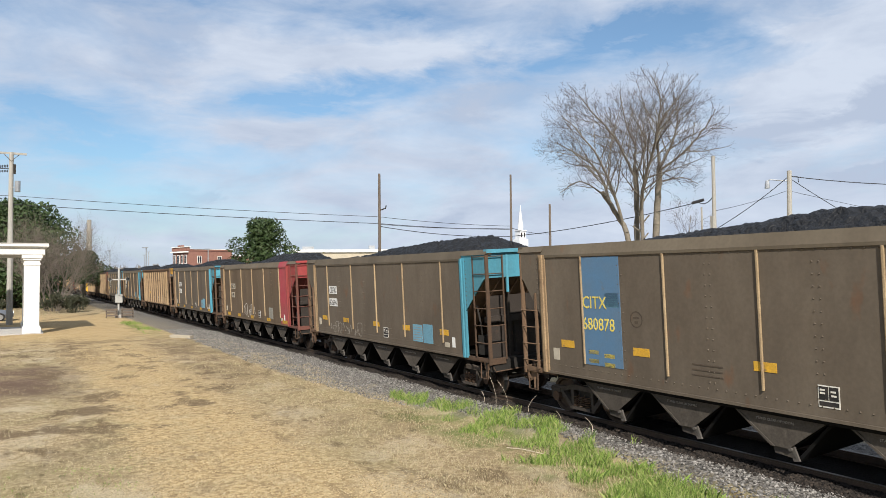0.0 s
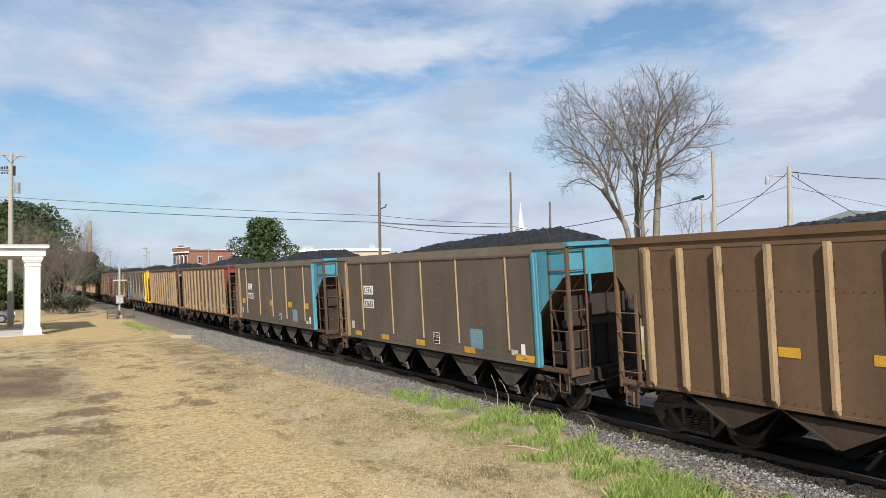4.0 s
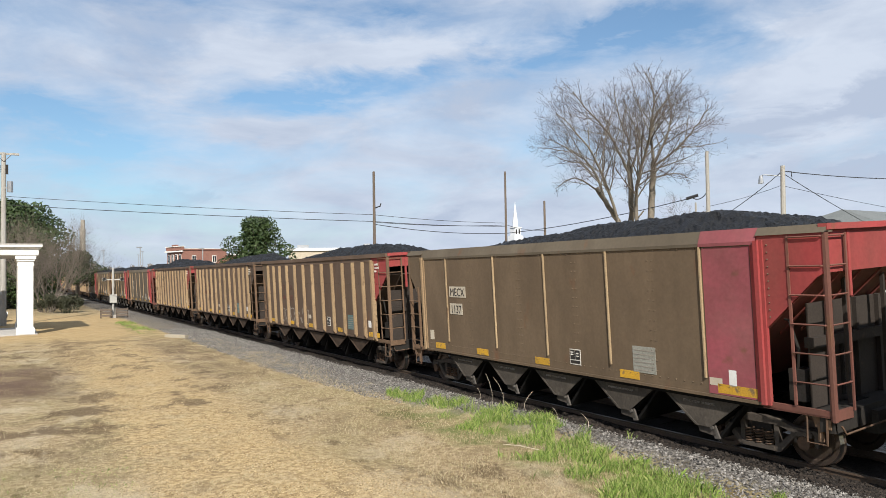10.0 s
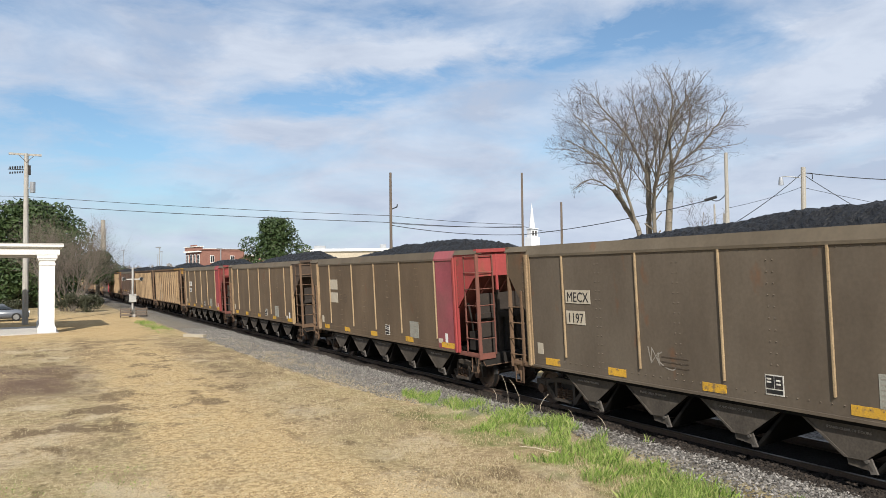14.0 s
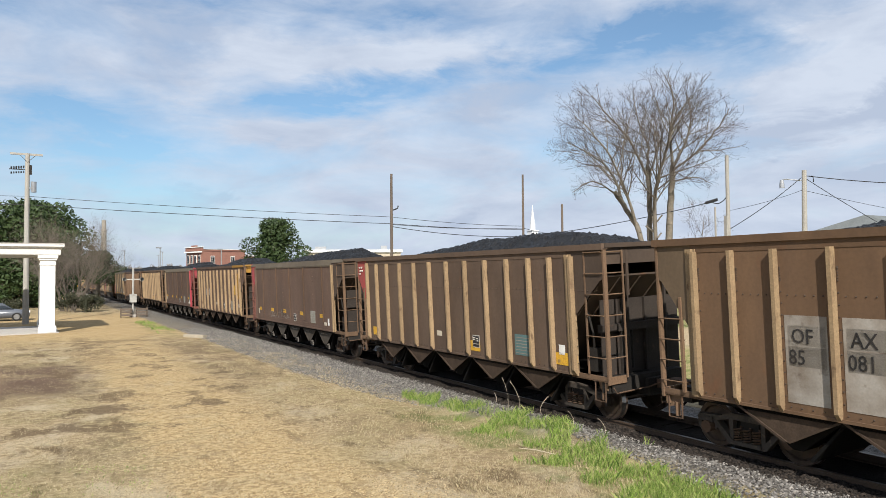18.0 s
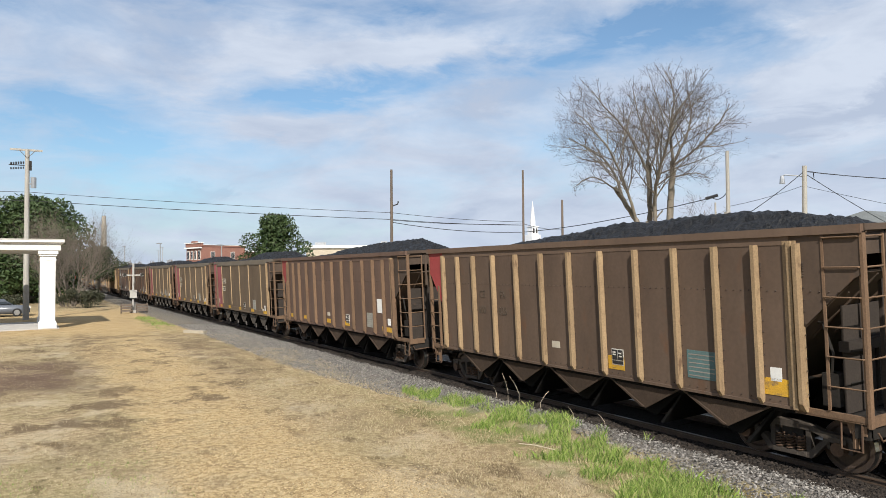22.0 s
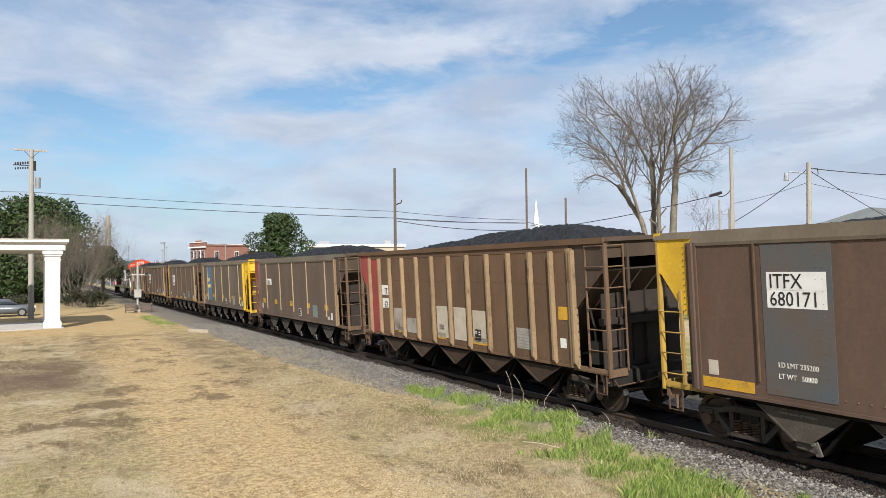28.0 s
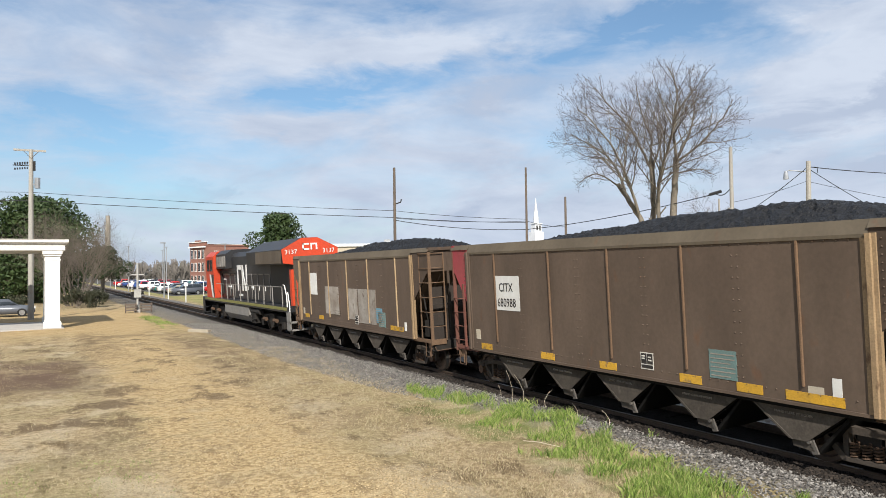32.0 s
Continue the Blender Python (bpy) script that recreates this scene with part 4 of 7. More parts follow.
    if s < 0:
        # brake gear coloured dark for the shade of the gap, yellow ends excepted
        put("brake_gear", shared("brake_gear", brake_gear), RUSTBROWN if colour is YELLOW else DARKSTEEL, car, "brake reservoir and pipes", Matrix.Diagonal((1, -1, 1, 1)))


def rib_row(one, ys):
    m = Mb()
    for y in ys:
        b = one()
        m.add([(v[0], v[1] - y, v[2]) for v in b.v], b.f)
    return m


def hopper_car(kind, body, lead, trail, label, slope=None, ribs=None, lead_frame=None, trail_frame=None):
    car = tagged(empty("coal_hopper_car"), label, "freight car", "cars of the coal train")
    slope = slope or (RUSTBROWN if body in (MAUVE, RUSTY, ORANGE) else SLOPE)
    if kind == "B":
        RIBBED.add(car.name)
    ribs = ribs or (TAN if kind == "S" else RIBTAN)
    dusty = {RED: REDBROWN, MAROON: REDBROWN, TEAL: RUSTBROWN, PINK: REDBROWN, YELLOW: YELLOW}
    lead_frame = lead_frame or (dusty.get(lead, TANBROWN) if kind == "S" else TANBROWN)
    trail_frame = trail_frame or ({**dusty, YELLOW: YELLOWDUST}.get(trail, TANBROWN) if kind == "S" else TANBROWN)
    for x in (-1, 1):
        r = Matrix.Identity(4) if x < 0 else Matrix.Rotation(math.pi, 4, "Z")
        put("side_panel", shared("side_panel", side_panel), body, car, at=pose(x * SIDE, 0, 0))
        put("top_chord", shared("chord" if kind == "S" else "chord_flat", chord if kind == "S" else chord_flat), CHORD if kind == "S" else body, car,
            at=Matrix.Diagonal((-x, 1, 1, 1)))
        if x > 0:
            far = put("rib_row", shared("rib_row" + kind, (lambda: rib_row(rib_thin, RIBS5)) if kind == "S" else (lambda: rib_row(rib_deep, RIBS13))), ribs or TAN, car, at=Matrix.Translation((SIDE + 0.005, 0, 0)) @ r)
            far["kind"] = "stuff"
            continue
        for y in RIBS5 if kind == "S" else RIBS13:
            put("rib", shared("rib_thin" if kind == "S" else "rib_deep", rib_thin if kind == "S" else rib_deep), ribs or TAN, car, at=Matrix.Translation((x * (SIDE + 0.005), y, 0)) @ r)
    riv = put("rivets", shared("rivets" + kind, rivets_smooth if kind == "S" else rivets_ribbed), body if kind == "S" else RIVET, car, at=pose(-SIDE - 0.02, 0, 0))
    riv["kind"] = "stuff"
    end_parts(car, -1, lead, body, slope, lead_frame)
    end_parts(car, 1, trail, body, slope, trail_frame)
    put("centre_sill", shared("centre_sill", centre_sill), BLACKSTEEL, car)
    smooth_side = kind == "S"
    for y in (4.0, 1.97, -0.06, -2.2, -4.27) if smooth_side else (4.2, 2.19, 0.0, -2.17, -4.25):
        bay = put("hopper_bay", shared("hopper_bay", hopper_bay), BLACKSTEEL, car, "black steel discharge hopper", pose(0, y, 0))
        if smooth_side:
            put("bay_plate", shared("bay_plate", bay_plate), BAYDUST, bay, at=pose(-1.38, 0, 0))
            put("door_lip", shared("door_gear", door_gear), DOORLIP, bay)
            put("lettering", text_mesh("STAND CLEAR OF DOORS", 0.062), INKGHOST, bay, at=Matrix.Translation((-1.415, 0.40, 0.90)) @ FACE)
        else:
            put("bay_plate", shared("bay_plate_wide", bay_plate_wide), BAYBROWN, bay, at=pose(-1.44, 0, 0))
    truck(car, -5.3)
    truck(car, 5.3)
    return car


def stencil_box(car, y, z, w=0.36, h=0.36):
    """The black service stencil with its white rim."""
    b = decal_box(car, y, z, w, h, INKW, "service_stencil", "white-rimmed black service stencil")
    put("stencil_field", flat(w * 0.43, h * 0.62), INK, b, at=pose(w * 0.05, h * 0.33, 0.004))
    put("stencil_field", flat(w * 0.43, h * 0.62), INK, b, at=pose(w * 0.52, h * 0.33, 0.004))
    put("stencil_field", flat(w * 0.9, h * 0.2), INK, b, at=pose(w * 0.05, h * 0.07, 0.004))
    for x, yy in ((0.1, 0.75), (0.1, 0.6), (0.6, 0.7), (0.62, 0.52)):
        put("stencil_mark", flat(w * 0.24, 0.03), INKW, b, at=pose(w * x, h * yy, 0.008))


def lube_plate(car, y, z, mat, w=0.62, h=0.55):
    """A square plate with unreadable lines."""
    b = decal_box(car, y, z, w, h, mat, "data_plate", "plate with faded lines")
    for k in range(6):
        put("plate_line", flat(w * (0.88 if k % 3 else 0.72), 0.02), INKGHOST, b, at=pose(w * 0.06, 0.045 + k * h * 0.15, 0.004))


def stripes(car, ys, z=1.20, w=0.55, h=0.17):
    for i, y in enumerate(ys):
        decal_box(car, y, z, w if i < len(ys) - 1 or z > 1.4 else w * 1.9, h, STRIPE, "reflective_stripe", "yellow reflective stripe")


def marks_board(car, a, b, y=4.5, mat=BOARDW, ink=INK, z=2.28, size=0.33, gap=0.5, wa=None, wb=None):
    z = 2.28 if z < 2.75 and size < 0.4 else z
    decal_box(car, y, z + gap, wa or text_width(text_mesh(a, size)) * 0.86 + 0.11, 0.32, mat, "number_board", "board with painted lettering", 0.009)
    decal_box(car, y, z, wb or text_width(text_mesh(b, size)) * 0.86 + 0.11, 0.32, mat, "number_board", "board with painted lettering", 0.009)
    lettering(car, a, y - 0.05, z + gap + 0.04, size, ink, 0.015)
    lettering(car, b, y - 0.05, z + 0.04, size, ink, 0.015)


def graffiti(car, seed, y0, y1, z0, z1, mat=None, r=0.018):
    g = put("graffiti", scribble(seed, y0, y1, z0, z1, r).mesh("graffiti"), mat or INKGHOST, car, "loops of white spray paint", pose(-SIDE - 0.024, 0, 0))


def end_panel(car, mat, lead=True):
    """The painted end bay of a side, chord included."""
    if lead:
        decal_box(car, RIBS5[4] - 0.06, 1.17, RIBS5[4] - NEAR_C - 0.2, 2.74, mat, "painted_bay", "red-painted end bay", 0.003)
        put("painted_chord", shared("chord_paint", chord_paint), mat, car)
    else:
        decal_box(car, FAR_C - 0.13, 1.17, FAR_C - RIBS5[0] - 0.2, 2.74, mat, "painted_bay", "red-painted end bay", 0.003)


def chord_paint():
    """A thin skin over the chord at the end of a side."""
    g = 0.004
    return Mb().prism([(-SIDE - 0.045 - g, 3.93), (-SIDE - 0.045 - g, 3.99), (-SIDE + 0.06 - g, TOP + g), (-SIDE + 0.07, TOP + g), (-SIDE - 0.03, 3.93)], "y", NEAR_C, RIBS5[4])


def yellow_chord(car):
    """The yellow-painted end of a ribbed car's chord."""
    put("painted_chord", shared("chord_skin", lambda: Mb().box(-SIDE - 0.074, -SIDE - 0.06, -POST - 0.04, -4.26, 4.085, TOP + 0.004)), AMBERD, car, "yellow-painted chord end")


def round_mark():
    m, n = Mb(), 18
    for r0, r1 in ((0.15, 0.18),):
        vs = [(r * math.cos(2 * math.pi * i / n), r * math.sin(2 * math.pi * i / n), 0.003) for i in range(n) for r in (r0, r1)]
        m.add(vs, [(2 * i, 2 * i + 1, (2 * i + 3) % (2 * n), (2 * i + 2) % (2 * n)) for i in range(n)])
    return m.box(-0.09, 0.09, 0.02, 0.06, 0, 0.003).box(-0.05, 0.05, -0.09, -0.03, 0, 0.003)


def small_marks(car, rr, plate=MINT):
    if car.name in RIBBED:
        stencil_box(car, -1.32, 1.40)
        lube_plate(car, -3.44, 1.38, plate, 0.7)
        decal_box(car, 0.79, 1.6, 0.3, 0.16, BOARDT, "tag")
        decal_box(car, -5.28, 1.55, 0.22, 0.24, BOARDW, "tag", "white paper tag")
        return
    stencil_box(car, rr.uniform(-1.0, -0.4), 1.32)
    lube_plate(car, rr.uniform(-2.9, -2.6), 1.36, plate)
    decal_box(car, -5.05, 1.35, 0.16, 0.3, BOARDW, "tag", "white paper tag")
    decal_box(car, -4.62, 1.33, 0.28, 0.14, BOARDT, "tag")
    decal_box(car, 5.75, 1.45, 0.22, 0.28, BOARDT, "tag")
    if len(CARS) % 3 == 1:
        for k in range(3):
            decal_box(car, 1.6, 1.55 + 0.1 * k, 0.7, 0.025, INKFAINT, "stencil_line")
    if len(CARS) % 4 == 1 and len(CARS) < 20:
        put("round_mark", shared("round_mark", round_mark), INKFAINT, car, "faded round mark", on_side(3.0, 2.55, 0.002))


CARS = []


def add_car(kind, body, lead, trail, label, **kw):
    car = hopper_car(kind, body, lead, trail, label, **kw)
    CARS.append(car)
    small_marks(car, random.Random(len(CARS)), SKYBLUE if lead is TEAL else MINT if body is BROWNB else TEALPLATE if body is MAUVE else PALEPLATE)
    return car


def rotary_text(car, y=-5.9, mat=INKW):
    for k, wd in enumerate(("ROTARY", "COUPLER", "END")):
        lettering(car, wd, y - 0.12, 3.80 - 0.12 * k, 0.10, mat, 0.012)


def rotary_end(car, mat):
    for k, wd in enumerate(("ROTARY", "COUPLER", "END")):
        put("lettering", text_mesh(wd, 0.13), mat, car, at=Matrix.Translation((-0.6, -POST - 0.012, 3.92 - 0.16 * k)) @ Matrix.Rotation(math.pi / 2, 4, "X"))


ST5 = (5.4, 3.9, 2.0, -0.2, -4.45)
STM = (5.45, 3.2, 0.6, -2.3, -4.8)

# 1
c = add_car("S", DRAB, BROWN, DRAB, "grey-brown coal hopper with a blue panel, loaded")
decal_box(c, 4.68, 1.45, 1.24, 2.46, BLUE, "painted_panel", "faded blue panel")
lettering(c, "CITX", 4.64, 2.74, 0.40, INKY)
lettering(c, "680878", 4.66, 2.25, 0.40, INKY)
decal_box(c, 3.9, 2.78, 0.42, 0.32, SKYBLUE, "painted_patch")
for k in range(2):
    decal_box(c, 4.5, 1.5 + 0.2 * k, 0.32, 0.09, INKY, "stencil_line")
    decal_box(c, 4.0, 1.45 + 0.2 * k, 0.32, 0.09, INKY, "stencil_line")
stripes(c, (5.44, 3.13, 0.25), 1.78, 0.45)
# 2
c = add_car("S", DRAB, TEAL, DRAB, "grey-brown coal hopper with teal end, loaded")
marks_board(c, "CEFX", "62694")
stripes(c, (5.35, 3.15, 0.4, -1.9, -4.35), 1.68, 0.5)
decal_box(c, -3.3, 1.35, 0.6, 0.6, SKYBLUE, "painted_patch", "pale blue square")
graffiti(c, 3, 4.6, 1.6, 1.2, 1.75)
# 3
c = add_car("S", BROWN, RED, BROWN, "brown coal hopper with red end and graffiti, loaded")
end_panel(c, MAROON)
marks_board(c, "MECX", "1199", 4.45, BOARDT, INK, 2.55)
stripes(c, STM)
graffiti(c, 8, 1.95, -0.4, 1.25, 2.15, INKW, 0.013)
# 4
c = add_car("S", DRAB, TEAL, DRAB, "grey-brown coal hopper with teal end, loaded")
marks_board(c, "CEFX", "62654", 4.5, BOARDW, INK, 2.6)
stripes(c, STM)
decal_box(c, -3.3, 1.35, 0.6, 0.65, SKYBLUE, "painted_patch", "pale blue square")
# 5
c = add_car("B", ORANGE, AMBERD, BROWN, "orange-brown ribbed coal hopper with yellow end, loaded")
decal_box(c, -5.17, 2.3, 0.66, 1.6, AMBERD, "painted_panel", "yellow panel")
stripes(c, (3.3, 1.3, -1.6, -3.6), 2.0, 0.4)
# 6
c = add_car("S", DRAB, TEAL, DRAB, "grey-brown coal hopper with dull teal end, loaded")
marks_board(c, "CEFX", "62663", 4.5)
stripes(c, STM)
# 7
c = add_car("S", DRAB, TEAL, BROWN, "grey-brown coal hopper with teal end, loaded")
marks_board(c, "CITX", "601456", 4.4, BOARDW, INK, 2.28, 0.33, 0.5)
stripes(c, (5.6, 0.6, -2.3, -4.5), 2.0, 0.5, 0.26)
# 8
c = add_car("B", BROWNB, RED, BROWN, "brown ribbed coal hopper with red end, loaded")
rotary_end(c, INKW)
stripes(c, (5.9, 3.3, -0.2, -2.6, -5.2), 1.25, 0.5, 0.2)
# 9
c = add_car("B", BROWNB, BROWN, AMBER, "brown ribbed coal hopper, loaded")
stripes(c, (4.5, 2.3, 0.1, -2.1, -3.4), 1.5, 0.4)
# 10
c = add_car("S", DRAB, YELLOW, BROWN, "grey-brown coal hopper with bright yellow end and graffiti, loaded", slope=AMBER, trail_frame=BLUEPOST)
decal_box(c, 4.68, 1.5, 1.24, 2.42, BLUE, "painted_panel", "faded blue panel")
decal_box(c, 4.6, 1.6, 0.85, 0.8, SKYBLUE, "painted_patch")
lettering(c, "CITX", 4.6, 2.9, 0.3, INKW)
lettering(c, "680873", 4.6, 2.5, 0.3, INKW)
rotary_end(c, INK)
stripes(c, ST5, 1.2)
graffiti(c, 21, 3.4, -5.3, 1.3, 2.4, INKGHOST, 0.05)
graffiti(c, 24, 3.2, -5.2, 1.25, 2.1, INKGHOST, 0.045)
# 11
c = add_car("S", BROWN, BROWN, PINK, "brown coal hopper with faded red end bay, loaded")
end_panel(c, PINK, False)
marks_board(c, "MECX", "1063", 4.6, BOARDT, INK, 2.5)
stripes(c, STM)
# 12
c = add_car("S", BROWN, RED, BROWN, "brown coal hopper with red end, loaded")
end_panel(c, PINK)
marks_board(c, "MECX", "1137", 4.5, BOARDT, INK, 2.6)
stripes(c, STM)
# 13, 14, 15
for a, b_, lead, trail in (("CEFX", "600083", RED, BROWN), ("CEFX", "600993", BROWN, RED), ("CEFX", "601052", RED, RED)):
    c = add_car("B", BROWNB, lead, trail, "brown ribbed coal hopper with dark lettering, loaded")
    for k, (u, v_) in enumerate(((a[:2], b_[:3]), (a[2:], b_[3:]))):
        lettering(c, u, RIBS13[2 + k] - 0.2, 2.82, 0.32, INKRED, 0.006)
        lettering(c, v_, RIBS13[2 + k] - 0.14, 2.35, 0.32, INKRED, 0.006)
    rotary_text(c)
    if lead is RED:
        rotary_end(c, INKW)
    stripes(c, (5.88, 3.13, 0.76, -2.4, -5.28), 1.22, 0.45, 0.16)
    if b_ == "600083":
        graffiti(c, 33, 4.3, 0.9, 1.3, 2.1, INKGHOST, 0.025)
# 16
c = add_car("S", DRAB, RED, BROWN, "grey-brown coal hopper with red end bay, loaded")
end_panel(c, MAROON)
marks_board(c, "MECX", "1197", 4.55, BOARDT, INK, 2.6)
stripes(c, STM)
graffiti(c, 40, 2.0, 1.5, 1.5, 2.0)
# 17
c = add_car("S", BROWN, RED, BROWN, "brown coal hopper with red end bay, loaded")
end_panel(c, PINK)
decal_box(c, 4.6, 2.9, 0.8, 0.42, BOARDT, "number_board")
decal_box(c, 4.6, 2.35, 0.8, 0.42, BOARDT, "number_board")
stripes(c, STM)
# 18
c = add_car("S", BROWN, BROWN, BROWN, "brown coal hopper with rust-tan corner posts, loaded")
stripes(c, STM)
# 19
c = add_car("S", BROWN, RED, BROWN, "brown coal hopper with maroon end bay, loaded")
end_panel(c, MAROON)
marks_board(c, "MECX", "1064", 4.55, BOARDW, INK, 2.6)
stripes(c, STM)
# 20
c = add_car("B", ORANGE, AMBERD, BROWN, "orange-brown ribbed coal hopper with yellow end, loaded")
decal_box(c, -5.17, 1.6, 0.66, 2.3, AMBERD, "painted_panel", "yellow panel")
yellow_chord(c)
for k, (u, v_) in enumerate((("OF", "85"), ("AX", "081"))):
    y = RIBS13[2 + k] - 0.12
    decal_box(c, y, 1.3, 0.76, 1.5, PATCHW, "painted_patch", "pale grey primer patch")
    decal_box(c, y - 0.05, 2.29, 0.68, 0.34, INKGHOST, "number_board")
    decal_box(c, y - 0.05, 1.93, 0.68, 0.34, INKGHOST, "number_board")
    lettering(c, u, y - 0.12, 2.33, 0.36, INK, 0.014)
    lettering(c, v_, y - 0.06, 1.97, 0.36, INK, 0.014)
# 21
c = add_car("B", BROWNB, BROWN, RED, "brown ribbed coal hopper with red trailing end, loaded")
rotary_text(c, 6.9)
stripes(c, (5.6, -1.0, -5.0), 1.3, 0.5, 0.3)
# 22
c = add_car("S", RUSTY, RUSTY, MAROON, "red-brown coal hopper with faint graffiti, loaded", ribs=RUSTBROWN)
stripes(c, (5.5, 3.3, 1.2, -1.4, -4.1), 1.65, 0.42)
graffiti(c, 52, 3.6, 0.2, 1.35, 1.9)
# 23
c = add_car("B", RUSTY, AMBERD, BROWN, "red-brown ribbed coal hopper with yellow end, loaded")
decal_box(c, RIBS13[2] - 0.2, 2.2, 0.5, 0.45, INKGHOST, "number_board")
decal_box(c, RIBS13[3] - 0.2, 2.2, 0.5, 0.45, INKGHOST, "number_board")
decal_box(c, RIBS13[11] - 0.1, 2.1, 0.7, 1.6, AMBERD, "painted_panel", "yellow panel")
decal_box(c, RIBS13[10] - 0.12, 2.35, 0.5, 0.6, STRIPE, "painted_patch")
yellow_chord(c)
# 24
c = add_car("S", RUSTY, MAROON, BROWN, "red-brown coal hopper with maroon end, loaded", ribs=RUSTBROWN)
stripes(c, (5.5, 3.0, 0.9, -1.4, -4.6), 1.7, 0.4)
decal_box(c, -5.15, 1.5, 0.3, 0.55, MINT, "painted_patch")
# 25
c = add_car("B", BROWNB, BROWN, RED, "brown ribbed coal hopper with dark lettering, loaded")
lettering(c, "CE", RIBS13[2] - 0.2, 2.75, 0.3, INKFAINT, 0.008)
lettering(c, "FX", RIBS13[3] - 0.2, 2.75, 0.3, INKFAINT, 0.008)
lettering(c, "600", RIBS13[2] - 0.14, 2.3, 0.3, INKFAINT, 0.008)
lettering(c, "825", RIBS13[3] - 0.14, 2.3, 0.3, INKFAINT, 0.008)
stripes(c, (-1.05, -5.0), 1.3, 0.5, 0.3)
# 26
c = add_car("B", RUSTY, RUSTY, RED, "red-brown ribbed coal hopper with a white square, loaded", ribs=TANBROWN)
decal_box(c, -4.72, 1.97, 0.6, 0.52, BOARDW, "painted_patch", "white square")
stripes(c, (5.85, 3.9, 0.9, -1.05, -4.8), 1.3, 0.45, 0.17)
# 27, 28
for a, b_, sd in (("MECX", "1205", 1), ("MECX", "1042", 2)):
    c = add_car("S", BROWN, BROWN, PINK, "brown coal hopper with faded red end bay, loaded")
    end_panel(c, PINK, False)
    marks_board(c, a, b_, 4.55, BOARDT, INK, 2.6)
    stripes(c, STM)
# 29
c = add_car("S", BROWN, BROWN, PINK, "brown coal hopper with faint graffiti, loaded")
end_panel(c, PINK, False)
stripes(c, STM)
graffiti(c, 71, 3.0, -4.8, 1.3, 1.9)
# 30
c = add_car("S", RUSTY, RUSTY, RED, "red-brown coal hopper, loaded", ribs=RUSTBROWN)
decal_box(c, 4.5, 2.3, 0.7, 0.9, PATCHW, "painted_patch")
stripes(c, STM)
# 31
c = add_car("S", RUSTY, RUSTY, YELLOW, "red-brown coal hopper with yellow trailing end, loaded", ribs=RUSTBROWN)
decal_box(c, 4.5, 1.25, 1.3, 2.66, GREYBLUE, "painted_panel", "grey-blue panel")
marks_board(c, "ITFX", "680171", 4.4, BOARDW, INK, 2.79, 0.36, 0.31, 1.1, 1.1)
lettering(c, "LD LMT 235200", 4.25, 1.75, 0.13, INKW, 0.012)
lettering(c, "LT WT   50800", 4.25, 1.55, 0.13, INKW, 0.012)
stripes(c, (5.9,), 1.2, 0.6, 0.2)
# 32
c = add_car("B", ORANGE, RUSTY, RED, "orange-brown ribbed coal hopper with white patches, loaded")
decal_box(c, 5.9, 1.2, 0.8, 2.7, RED, "painted_bay", "red-painted end bay")
marks = RIBS13[1] - 0.12
decal_box(c, marks, 2.6, 0.72, 0.36, BOARDW, "number_board")
decal_box(c, marks, 2.12, 0.72, 0.36, BOARDW, "number_board")
lettering(c, "IT", marks - 0.2, 2.62, 0.34, INK, 0.014)
lettering(c, "62", marks - 0.14, 2.14, 0.34, INK, 0.014)
for k, h in ((2, 0.8), (3, 0.5), (5, 1.0), (6, 1.0), (7, 0.95)):
    decal_box(c, RIBS13[k] - 0.12, 1.35, 0.7, h, PATCHW if k < 4 else BOARDT, "painted_patch", "white over-painted patch")
decal_box(c, RIBS13[11] - 0.15, 2.25, 0.5, 0.32, STRIPE, "painted_patch")
stripes(c, (3.8, 0.9, -1.05), 1.3, 0.5, 0.2)
# 33
c = add_car("S", MAUVE, MAUVE, MAROON, "brown coal hopper with maroon trailing end, loaded")
decal_box(c, 4.62, 2.78, 0.85, 0.32, BOARDW, "number_board")
lettering(c, "ITFX", 4.57, 2.81, 0.33, INK)
stripes(c, (5.5, 3.3, 0.7, -1.9, -4.3), 1.75, 0.42, 0.24)
# 34
c = add_car("S", DRAB, YELLOW, BROWN, "grey-brown coal hopper with bright yellow end, loaded", slope=AMBER)
decal_box(c, 4.68, 1.45, 1.24, 2.46, BLUE, "painted_panel", "faded blue panel")
lettering(c, "CITX", 4.6, 2.8, 0.36, INKY)
lettering(c, "680883", 4.62, 2.35, 0.36, INKY)
rotary_end(c, INK)
stripes(c, (5.3, 3.2, 0.25, -2.5, -4.5), 1.7, 0.5, 0.22)
# 35
c = add_car("S", MAUVE, MAUVE, YELLOW, "brown coal hopper with white number board, loaded", ribs=TANBROWN)
decal_box(c, 4.55, 2.3, 1.1, 0.95, BOARDW, "number_board", "white board with black lettering")
lettering(c, "CITX", 4.4, 2.82, 0.34, INK)
lettering(c, "681019", 4.5, 2.4, 0.34, INK)
stripes(c, (5.6, 3.1, 1.0, -1.2, -4.6), 1.2)
# 36
c = add_car("S", MAUVE, MAUVE, MAROON, "brown coal hopper with white number board, loaded", ribs=TANBROWN)
decal_box(c, 4.6, 2.35, 1.1, 0.95, BOARDW, "number_board", "white board with black lettering")
lettering(c, "CITX", 4.45, 2.87, 0.34, INK)
lettering(c, "680988", 4.55, 2.45, 0.34, INK)
stripes(c, (5.5, 2.7, 0.5, -1.85, -3.2, -4.2), 1.18)
